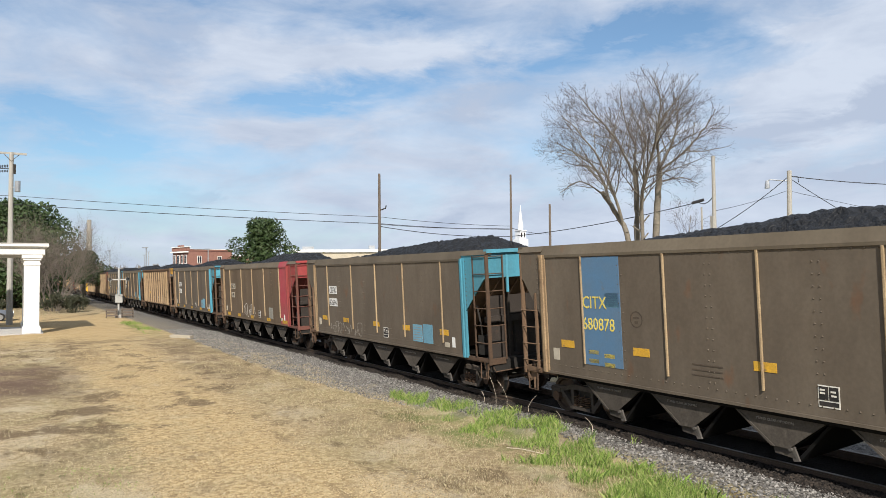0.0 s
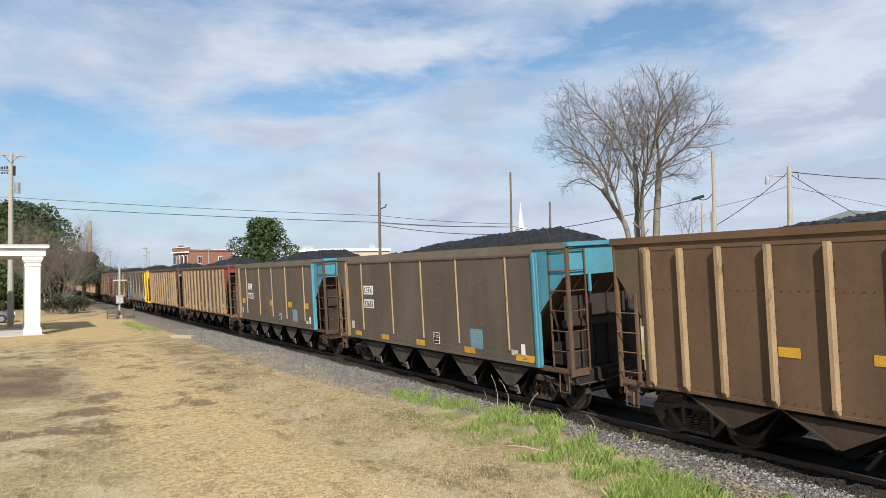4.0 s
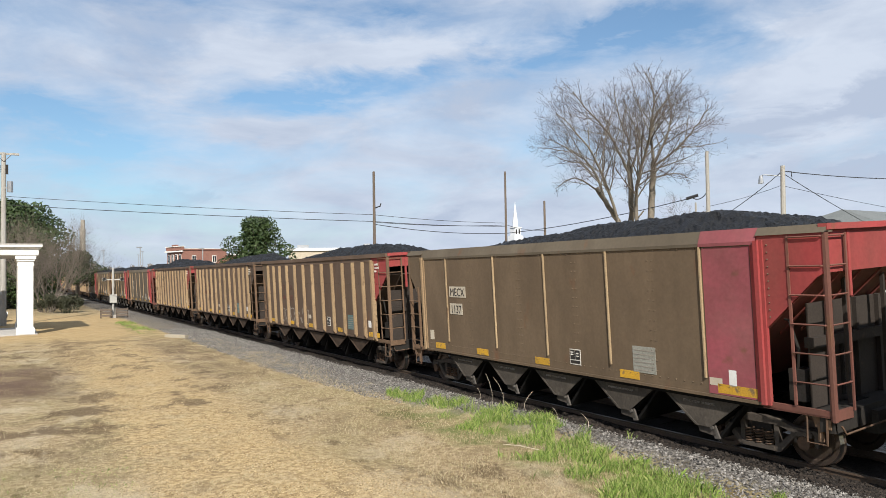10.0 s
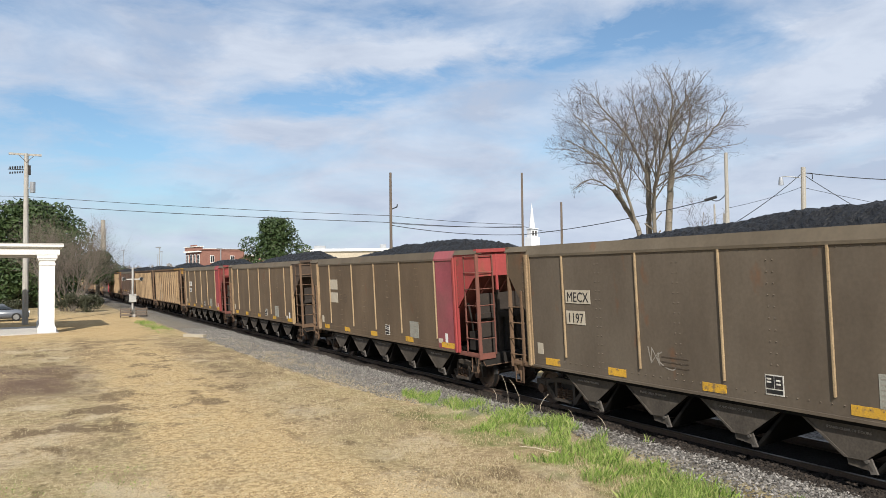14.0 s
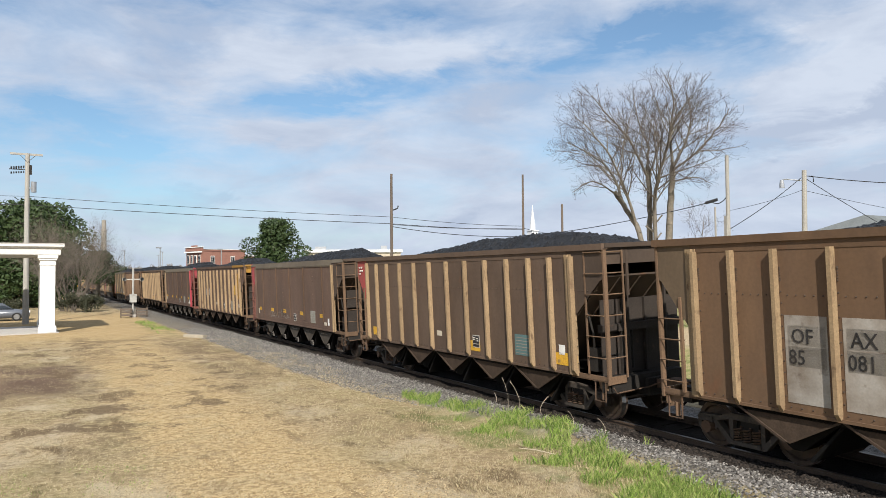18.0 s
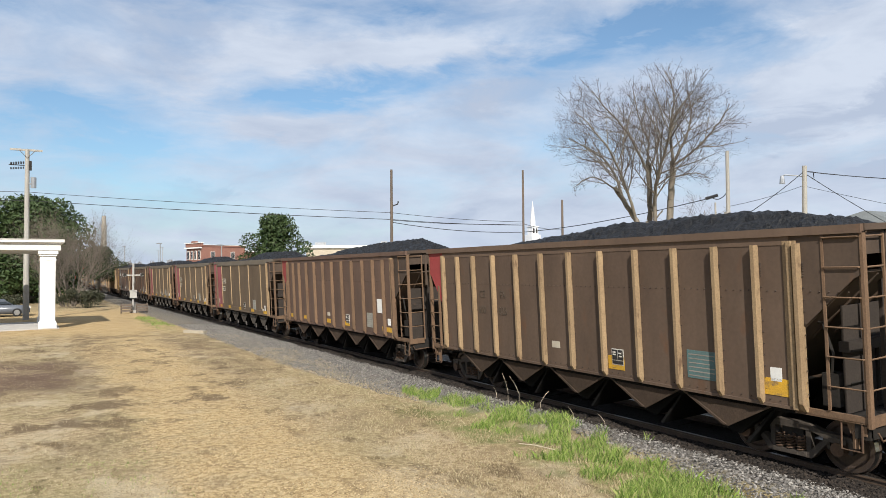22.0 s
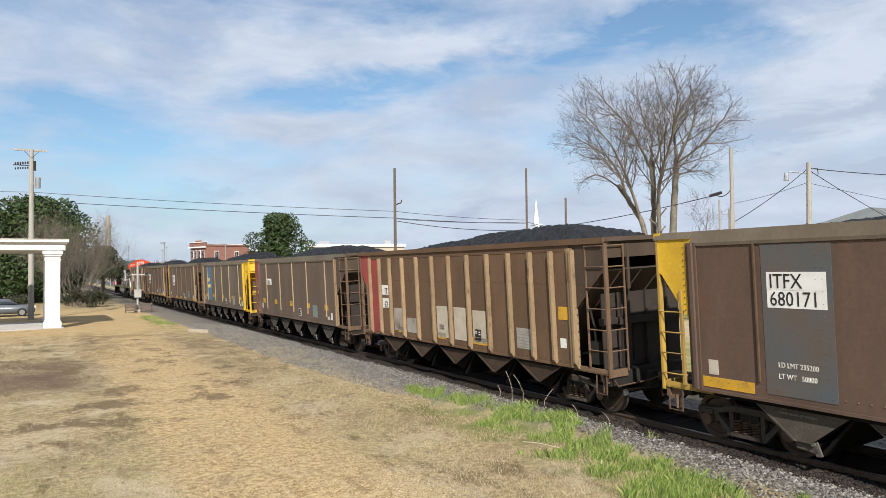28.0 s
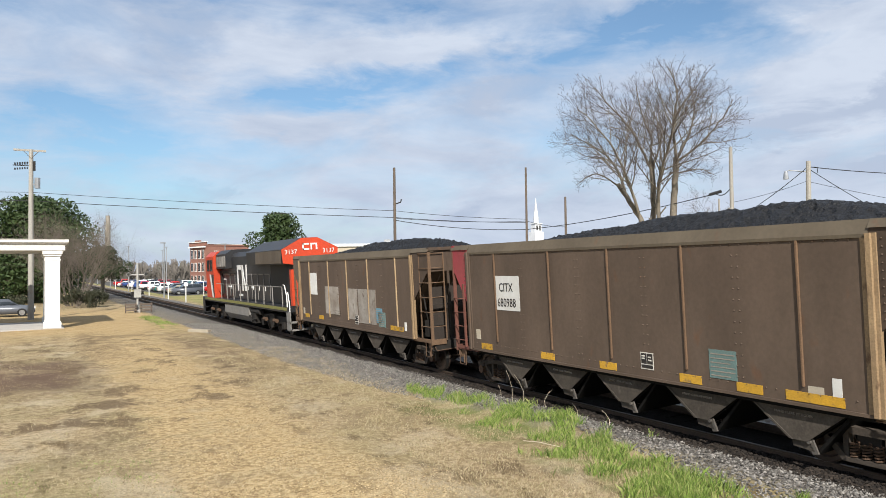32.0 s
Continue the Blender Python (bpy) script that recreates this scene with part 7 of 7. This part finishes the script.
def car_meshes(kind):
    if kind in CAR_MESH:
        return CAR_MESH[kind]
    if kind == "sedan":
        L, W, prof = 4.7, 0.89, [(-2.32, 0.28), (-2.35, 0.62), (-2.2, 0.82), (-1.3, 0.93), (1.3, 0.98), (2.25, 0.95), (2.35, 0.7), (2.3, 0.3), (1.9, 0.22), (-1.9, 0.22)]
        cab = [(-1.25, 0.92), (-0.45, 1.42), (0.75, 1.46), (1.75, 0.98)]
    elif kind == "suv":
        L, W, prof = 4.8, 0.95, [(-2.35, 0.35), (-2.4, 0.8), (-2.2, 1.0), (-1.2, 1.1), (2.3, 1.12), (2.4, 0.9), (2.38, 0.4), (1.9, 0.3), (-1.9, 0.3)]
        cab = [(-1.2, 1.08), (-0.55, 1.68), (1.9, 1.72), (2.3, 1.12)]
    else:
        L, W, prof = 5.6, 0.98, [(-2.75, 0.45), (-2.8, 0.95), (-2.6, 1.12), (-1.5, 1.2), (2.75, 1.2), (2.8, 1.0), (2.78, 0.5), (2.3, 0.4), (-2.3, 0.4)]
        cab = [(-1.4, 1.18), (-0.8, 1.8), (0.8, 1.83), (1.1, 1.2)]
    def shaped(pr, w0, w1, z1):
        bm = bmesh.new()
        rows = []
        for s in (-1, 1):
            rows.append([bm.verts.new((s * (w0 + (w1 - w0) * max(0.0, (z - 0.9)) / z1), y, z)) for y, z in pr])
        n = len(pr)
        bm.faces.new(rows[0])
        bm.faces.new(rows[1][::-1])
        for i in range(n):
            bm.faces.new((rows[0][i], rows[1][i], rows[1][(i + 1) % n], rows[0][(i + 1) % n]))
        bmesh.ops.recalc_face_normals(bm, faces=bm.faces)
        bmesh.ops.bevel(bm, geom=bm.edges[:], offset=0.05, segments=2, affect="EDGES")
        me = bpy.data.meshes.new(kind)
        bm.to_mesh(me)
        bm.free()
        me.polygons.foreach_set("use_smooth", [True] * len(me.polygons))
        return me
    body, roof = shaped(prof, W, W, 1.0), shaped(cab, W - 0.06, W - 0.24, 0.9)
    glass = []
    (y0, z0), (y1, z1), (y2, z2), (y3, z3) = cab
    ins = 0.1
    for s in (-1, 1):
        x0, x1 = s * (W - 0.045), s * (W - 0.195)
        mid = (y1 + y2) / 2
        for a, b, c_, d_ in (((y0 + 0.28, z0 + ins), (y1 + 0.08, z1 - ins), (mid - 0.04, z1 - ins), (mid - 0.04, z0 + ins)), ((mid + 0.04, z0 + ins), (mid + 0.04, z2 - ins), (y2 - 0.02, z2 - ins), (y3 - 0.35, z3 + ins))):
            q = []
            for y, z in (a, b, c_, d_):
                f = (z - z0) / (z1 - z0)
                q.append((x0 + (x1 - x0) * f, y, z))
            glass.append(("side_window", Mb().hull8(q, [(x + s * 0.012, y, z) for x, y, z in q]).mesh("side_window")))
    for (ya, za), (yb, zb) in (((y0, z0), (y1, z1)), ((y3, z3), (y2, z2))):
        dy = -0.03 if ya < 0 else 0.03
        q = [(-W + 0.2, ya + (yb - ya) * 0.15 + dy, za + (zb - za) * 0.15), (W - 0.2, ya + (yb - ya) * 0.15 + dy, za + (zb - za) * 0.15),
             (W - 0.3, ya + (yb - ya) * 0.85 + dy, za + (zb - za) * 0.85), (-W + 0.3, ya + (yb - ya) * 0.85 + dy, za + (zb - za) * 0.85)]
        glass.append(("windshield" if ya < 0 else "rear_window", Mb().hull8(q, [(x, y + dy * 0.3, z) for x, y, z in q]).mesh("windshield")))
    CAR_MESH[kind] = (L, W, body, roof, glass)
    return CAR_MESH[kind]


def parked_car(x, y, rz, kind, mat, label, group="parked cars"):
    L, W, body, roof, glass = car_meshes(kind)
    c_ = tagged(empty("parked_car", pose(x, y, ground_z(x, y) + 0.0, 0, 0, rz)), label, "car", group)
    put("body", body, mat, c_)
    put("cabin", roof, mat, c_)
    for pane_name, pane in glass:
        put(pane_name, pane, DGLASS, c_, "dark tinted glass")
    for sx in (-1, 1):
        for yy in (-L * 0.3, L * 0.3):
            w_ = put("wheel", shared("car_tyre", lambda: Mb().rod((-0.11, 0, 0), (0.11, 0, 0), 0.34, n=16)), TYRE, c_, at=pose(sx * (W - 0.08), yy, 0.34))
            if y < 126:
                put("rim", shared("car_rim", lambda: Mb().rod((-0.118, 0, 0), (0.118, 0, 0), 0.22, n=10)), RIM, w_)
        put("headlight", shared("car_head", lambda: Mb().box(-0.18, 0.18, -0.04, 0.04, -0.07, 0.07)), LAMPW, c_, at=pose(sx * (W - 0.25), -L / 2 + 0.02, 0.72))
        put("tail_light", shared("car_tail", lambda: Mb().box(-0.14, 0.14, -0.04, 0.04, -0.1, 0.1)), LAMPR, c_, at=pose(sx * (W - 0.2), L / 2 - 0.0, 0.82))
    return c_


CARPAINT = {n: material("carpaint_" + n, c_, tuple(k * 0.85 for k in c_), rough=0.28, scale=1, amount=0.3, bump=0, jitter=0.15, spec=0.5) for n, c_ in
            {"grey": (0.10, 0.11, 0.13), "white": (0.75, 0.75, 0.74), "silver": (0.42, 0.43, 0.44), "black": (0.02, 0.02, 0.022), "red": (0.5, 0.025, 0.025), "blue": (0.035, 0.075, 0.22), "green": (0.03, 0.13, 0.12), "tan": (0.3, 0.26, 0.19)}.items()}
parked_car(-2.2, 68.9, 90, "sedan", CARPAINT["grey"], "grey sedan parked behind the porch", "cars behind the porch")
parked_car(-5.2, 73.6, 90, "sedan", CARPAINT["silver"], "silver sedan parked behind the porch", "cars behind the porch")
rr = random.Random(77)
for row in range(7):
    for k in range(9):
        cx, cy = 21.0 + row * 5.6 + rr.uniform(-0.2, 0.2), 118 + k * 3.2 + row * 2.2
        if rr.random() < 0.10:
            continue
        col = rr.choice(("white", "white", "silver", "grey", "black", "blue", "red", "green", "white", "tan"))
        parked_car(cx, cy + rr.uniform(-0.2, 0.2), 90 if rr.random() < 0.6 else 270, rr.choice(("sedan", "suv", "suv", "pickup")), CARPAINT[col], col + " car parked in the open lot")
for k in range(15):
    col = rr.choice(("white", "white", "silver", "grey", "black", "blue", "red"))
    parked_car((21.0 if k % 3 else 27.0) + rr.uniform(-0.3, 0.3), 150 + k * 4.2, 90, rr.choice(("sedan", "suv", "pickup")), CARPAINT[col], col + " car parked along the lot's edge")
for x, y, h in ((15.6, 88, 2.2), (15.5, 100, 2.2), (15.5, 118, 2.0), (15.5, 140, 2.0), (15.5, 170, 2.0)):
    s = tagged(empty("lot_sign", pose(x, y, -0.05)), "small white sign on a post at the car park", "sign", "lot signs")
    part("post", Mb().box(-0.05, 0.05, -0.05, 0.05, -0.1, h), SIGNW, s)
    part("sign_panel", Mb().box(-0.22, 0.22, -0.08, -0.05, h - 0.4, h), SIGNW, s)
for x, y, h in ((15.9, 106, 7.5), (16.0, 150, 8.5), (16.2, 190, 9), (17, 240, 9), (26, 170, 9), (34, 230, 10), (22, 96, 7.0)):
    s = tagged(empty("lamp_post", pose(x, y, -0.05)), "pale lamp post at the car park", "lamp post", "lamp posts of the car park")
    part("shaft", Mb().rod((0, 0, -0.1), (0, 0, h), 0.1, 0.07, n=8), METAL, s)
    part("lamp_head", Mb().box(-0.5, 0.2, -0.12, 0.12, h, h + 0.15), METAL, s)

# ---- distant woods ----
FARWOOD = material("far_wood", (0.21, 0.185, 0.165), (0.15, 0.14, 0.115), rough=1.0, scale=0.05, fine=0.5, bump=0, third=(0.10, 0.115, 0.075), third_at=0.58)


def far_woods(x0, x1, y, h, seed, n):
    r2 = random.Random(seed)
    m = Mb()
    for k in range(n):
        x, yy, hh = r2.uniform(x0, x1), y + r2.uniform(-25, 25), h * r2.uniform(0.6, 1.15)
        for j in range(30):
            a, q = r2.uniform(0, 6.28), r2.random()
            w_ = hh * 0.36 * math.sin(math.pi * (0.2 + 0.75 * q)) * r2.uniform(0.3, 1)
            p = Vector((x + w_ * math.cos(a), yy + w_ * math.sin(a), hh * (0.25 + 0.75 * q)))
            b0 = Vector((x, yy, hh * 0.5 * q))
            m.rod(b0, p, hh * 0.03, hh * 0.008, n=3, caps=False)
            for _ in range(2):
                c0 = b0.lerp(p, r2.uniform(0.4, 0.9))
                m.rod(c0, c0 + Vector((r2.gauss(0, 1), r2.gauss(0, 1), 0.6 + r2.random())) * hh * 0.07, hh * 0.016, hh * 0.005, n=3, caps=False)
    tagged(put("far_woods", m.raw("far_woods"), FARWOOD), "distant bare and evergreen trees on the horizon", "trees", kind="stuff")


far_woods(-60, 160, 420, 10, 1, 190)
far_woods(60, 420, 330, 12, 2, 110)
far_woods(-120, 8, 190, 9, 3, 50)
far_woods(22, 110, 300, 7.5, 5, 110)
far_woods(80, 140, 110, 7.5, 4, 26)

# ---- grass blades, gravel and stones ----
def random_island(name, colours, rough=0.9, spec=0.2):
    """A material that varies from piece to piece of one joined mesh."""
    m = bpy.data.materials.new(name)
    m.use_nodes = True
    nt = m.node_tree
    b = nt.nodes["Principled BSDF"]
    b.inputs["Roughness"].default_value, b.inputs["Specular IOR Level"].default_value = rough, spec
    g = nt.nodes.new("ShaderNodeNewGeometry")
    r = nt.nodes.new("ShaderNodeValToRGB")
    nt.links.new(g.outputs["Random Per Island"], r.inputs[0])
    el = r.color_ramp.elements
    while len(el) < len(colours):
        el.new(0.5)
    for i, c in enumerate(colours):
        el[i].position, el[i].color = i / (len(colours) - 1), (*c, 1)
    nt.links.new(r.outputs[0], b.inputs["Base Color"])
    return m


def scatter(n, x0, x1, y0, y1, rs, keep=None, near=1.6):
    """Places on the ground, denser towards the near end."""
    y = y0 + (y1 - y0) * rs.rand(n) ** near
    x = x0 + (x1 - x0) * rs.rand(n)
    if keep is not None:
        k = keep(x, y, rs)
        x, y = x[k], y[k]
    z = np.array([ground_z(float(a), float(b)) for a, b in zip(x, y)])
    return np.stack((x, y, z), 1)


def clump_noise(x, y, s, o):
    return np.array([noise.noise(Vector((float(a) * s + o, float(b) * s, o))) for a, b in zip(x, y)])


def blades(name, P, h0, h1, w, lean, mat, label, seed):
    rs = np.random.RandomState(seed)
    n = len(P)
    h = rs.uniform(h0, h1, n)
    a = rs.uniform(0, 2 * np.pi, n)
    l = rs.uniform(0.2, 1.0, n) * lean * h
    b = rs.uniform(0, 2 * np.pi, n)
    side = np.stack((np.cos(a), np.sin(a), np.zeros(n)), 1) * (w * rs.uniform(0.6, 1.3, n))[:, None]
    mid = P + np.stack((np.cos(b) * l * 0.35, np.sin(b) * l * 0.35, h * 0.6), 1)
    tip = P + np.stack((np.cos(b) * l, np.sin(b) * l, h), 1)
    base = P - np.array((0, 0, 0.012))
    vs = np.stack((base - side, base + side, mid + side * 0.7, tip, mid - side * 0.7), 1).reshape(-1, 3)
    me = bpy.data.meshes.new(name)
    me.from_pydata(vs.tolist(), [], [tuple(range(5 * i, 5 * i + 5)) for i in range(n)])
    me.materials.append(mat)
    return tagged(new(name, me), label, "grass", kind="stuff")


def stones(name, P, s0, s1, mat, label, category, seed, flat_=0.7):
    rs = np.random.RandomState(seed)
    base = np.array(((1, 0, 0), (0, 1, 0), (-1, 0, 0), (0, -1, 0), (0, 0, 1), (0, 0, -1)), float)
    vs, fs = [], []
    tri = ((0, 1, 4), (1, 2, 4), (2, 3, 4), (3, 0, 4), (1, 0, 5), (2, 1, 5), (3, 2, 5), (0, 3, 5))
    for i, p in enumerate(P):
        q = base * rs.uniform(0.6, 1.25, (6, 1)) * rs.uniform(s0, s1) + rs.normal(size=(6, 3)) * s0 * 0.18
        a, c = rs.uniform(0, 6.28), rs.uniform(-0.7, 0.7)
        ca, sa, cc, sc = math.cos(a), math.sin(a), math.cos(c), math.sin(c)
        q[:, 2] *= flat_
        q = q @ np.array(((1, 0, 0), (0, cc, -sc), (0, sc, cc))) @ np.array(((ca, -sa, 0), (sa, ca, 0), (0, 0, 1)))
        vs += (q + p + np.array((0, 0, s0 * 0.25))).tolist()
        fs += [tuple(6 * i + k for k in t) for t in tri]
    me = bpy.data.meshes.new(name)
    me.from_pydata(vs, [], fs)
    me.materials.append(mat)
    return tagged(new(name, me), label, category, kind="stuff")


STRAW = random_island("straw_blades", ((0.145, 0.105, 0.058), (0.275, 0.21, 0.12), (0.385, 0.31, 0.195), (0.46, 0.388, 0.255), (0.265, 0.235, 0.115)))
GREEN = random_island("green_blades", ((0.055, 0.095, 0.018), (0.105, 0.17, 0.028), (0.17, 0.25, 0.05), (0.25, 0.32, 0.085), (0.31, 0.30, 0.13)), 0.6)
CHIPS = random_island("gravel_chips", ((0.12, 0.08, 0.038), (0.31, 0.224, 0.115), (0.44, 0.333, 0.18), (0.52, 0.405, 0.245)))
BALLAST = random_island("ballast_stones", ((0.05, 0.046, 0.041), (0.09, 0.083, 0.075), (0.13, 0.121, 0.11), (0.175, 0.163, 0.149), (0.30, 0.28, 0.255)))

rs = np.random.RandomState(5)
blades("dry_grass", scatter(120000, -9, 10.3, 9.0, 42, rs, lambda x, y, r: clump_noise(x, y, 0.8, 3.0) + 0.75 * r.rand(len(x)) > 0.18), 0.015, 0.055, 0.0045, 1.8, STRAW, "short dry winter grass", 1)
blades("dry_grass", scatter(26000, 6.8, 10.6, 9.0, 34, rs, lambda x, y, r: clump_noise(x, y, 1.1, 7.0) + 0.5 * r.rand(len(x)) > 0.22), 0.03, 0.10, 0.0042, 1.3, STRAW, "taller tufts of dry grass along the ballast", 2)


def green_keep(x, y, r):
    centre = np.interp(y, (7, 9, 11, 14, 17, 20), (9.3, 9.55, 10.15, 10.6, 10.55, 10.4))
    half = np.interp(y, (7, 9, 14, 17, 20), (0.95, 0.85, 0.62, 0.4, 0.22))
    d = np.abs(x - centre) / half
    return d + 1.9 * clump_noise(x, y, 1.5, 11.0) + 0.9 * clump_noise(x, y, 0.6, 17.0) + 0.6 * r.rand(len(x)) < 0.90


blades("green_grass", scatter(64000, 8.2, 11.4, 7.0, 20.5, rs, green_keep, 1.2), 0.05, 0.24, 0.0055, 0.9, GREEN, "bright green grass beside the ballast", 3)
blades("green_grass", scatter(1500, 7.0, 8.3, 47, 60, rs, lambda x, y, r: clump_noise(x, y, 0.7, 2.0) > 0.0, 1.0), 0.06, 0.18, 0.012, 0.9, GREEN, "patch of green grass near the crossing", 4)
blades("green_grass", scatter(9000, -9, 2.6, 9.5, 17, rs, lambda x, y, r: clump_noise(x, y, 0.9, 5.0) + 0.3 * r.rand(len(x)) > 0.25, 1.0), 0.02, 0.06, 0.005, 1.2, GREEN, "sparse green winter grass in the lawn", 5)
stones("gravel_chips", scatter(44000, 1.8, 7.0, 9.0, 40, rs, lambda x, y, r: (np.abs(x - 4.3 - 0.8 * clump_noise(x, y, 0.3, 4.0)) < 1.2 + 1.2 * r.rand(len(x))) & (clump_noise(x, y, 0.7, 9.0) > -0.25)), 0.010, 0.024, CHIPS, "pale yellow gravel of the track across the lawn", "gravel", 6, 0.45)
stones("ballast_stones", scatter(38000, 8.5, 11.50, 6.0, 50, rs, lambda x, y, r: x > np.interp(y, (6, 9, 12, 15.5, 18, 21, 28, 50), (10.1, 10.2, 10.85, 10.75, 10.3, 9.6, 8.95, 8.5)) + 0.25 * clump_noise(x, y, 1.5, 8.0), 1.4), 0.018, 0.040, BALLAST, "loose grey ballast stones", "ballast", 7)
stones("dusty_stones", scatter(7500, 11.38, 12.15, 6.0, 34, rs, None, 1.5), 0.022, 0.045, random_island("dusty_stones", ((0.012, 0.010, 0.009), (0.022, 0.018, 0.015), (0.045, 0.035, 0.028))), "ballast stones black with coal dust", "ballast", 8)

# tall dead weeds at the edge of the ballast
DEADSTEM = material("dead_stem", (0.55, 0.47, 0.36), (0.42, 0.35, 0.26), bump=0)
for x, y, lx, h in ((11.25, 15.9, 0.14, 0.85), (11.32, 15.5, 0.24, 0.8), (11.45, 14.7, -0.3, 0.45), (11.4, 13.4, 0.1, 0.3), (11.5, 16.8, 0.05, 0.3), (11.3, 12.2, 0.15, 0.35)):
    z = ground_z(x, y)
    w_ = Mb().path([(0, 0, -0.05), (lx * 0.1, 0.02, h * 0.4), (-lx * 0.4, 0.05, h * 0.75), (-lx, 0.08, h)], 0.0045, 4)
    tagged(part("dead_weed", w_, DEADSTEM, None, at=pose(x, y, z)), "tall pale dead weed stem by the ballast", "weed", "dead weeds")
tagged(part("fallen_stem", Mb().path([(9.15, 12.55, -0.27), (9.28, 12.15, -0.24), (9.44, 11.7, -0.26)], 0.008, 5), DEADSTEM, None), "long pale stem lying in the green grass", "weed")

# ---- motion of the train ----
PITCH = 15.5
PHASE = ((0, 23.32), (3, 23.25), (6, 23.5), (9, 22.95), (14, 23.1), (20, 23.12), (25, 23.33), (28, 23.5), (32, 23.65))


def train_at(t):
    """Where the second car stands along the line: the train gains speed slowly."""
    for (a, p), (b, q) in zip(PHASE, PHASE[1:]):
        if t <= b:
            c0 = p + (q - p) * (t - a) / (b - a)
            break
    return c0 - 16.265 * t - 0.0177 * t * t


def motions():
    stamps = (0, 1.5, 3, 4.5, 6, 7.5, 9, 10.5, 12, 14, 16, 18, 20, 22, 24, 26, 28, 30, 32)
    for i, (car, load) in enumerate(zip(CARS, COAL_LOADS)):
        rows = [(t, TRACK @ Matrix.Translation((0, train_at(t) + (i - 1) * PITCH, 0))) for t in stamps]
        walk(car, rows)
        walk(load, rows)
    walk(LOCO, [(t, TRACK @ Matrix.Translation((0, train_at(t) + 35 * PITCH + PITCH / 2 + 11.15, 0))) for t in stamps])


motions()
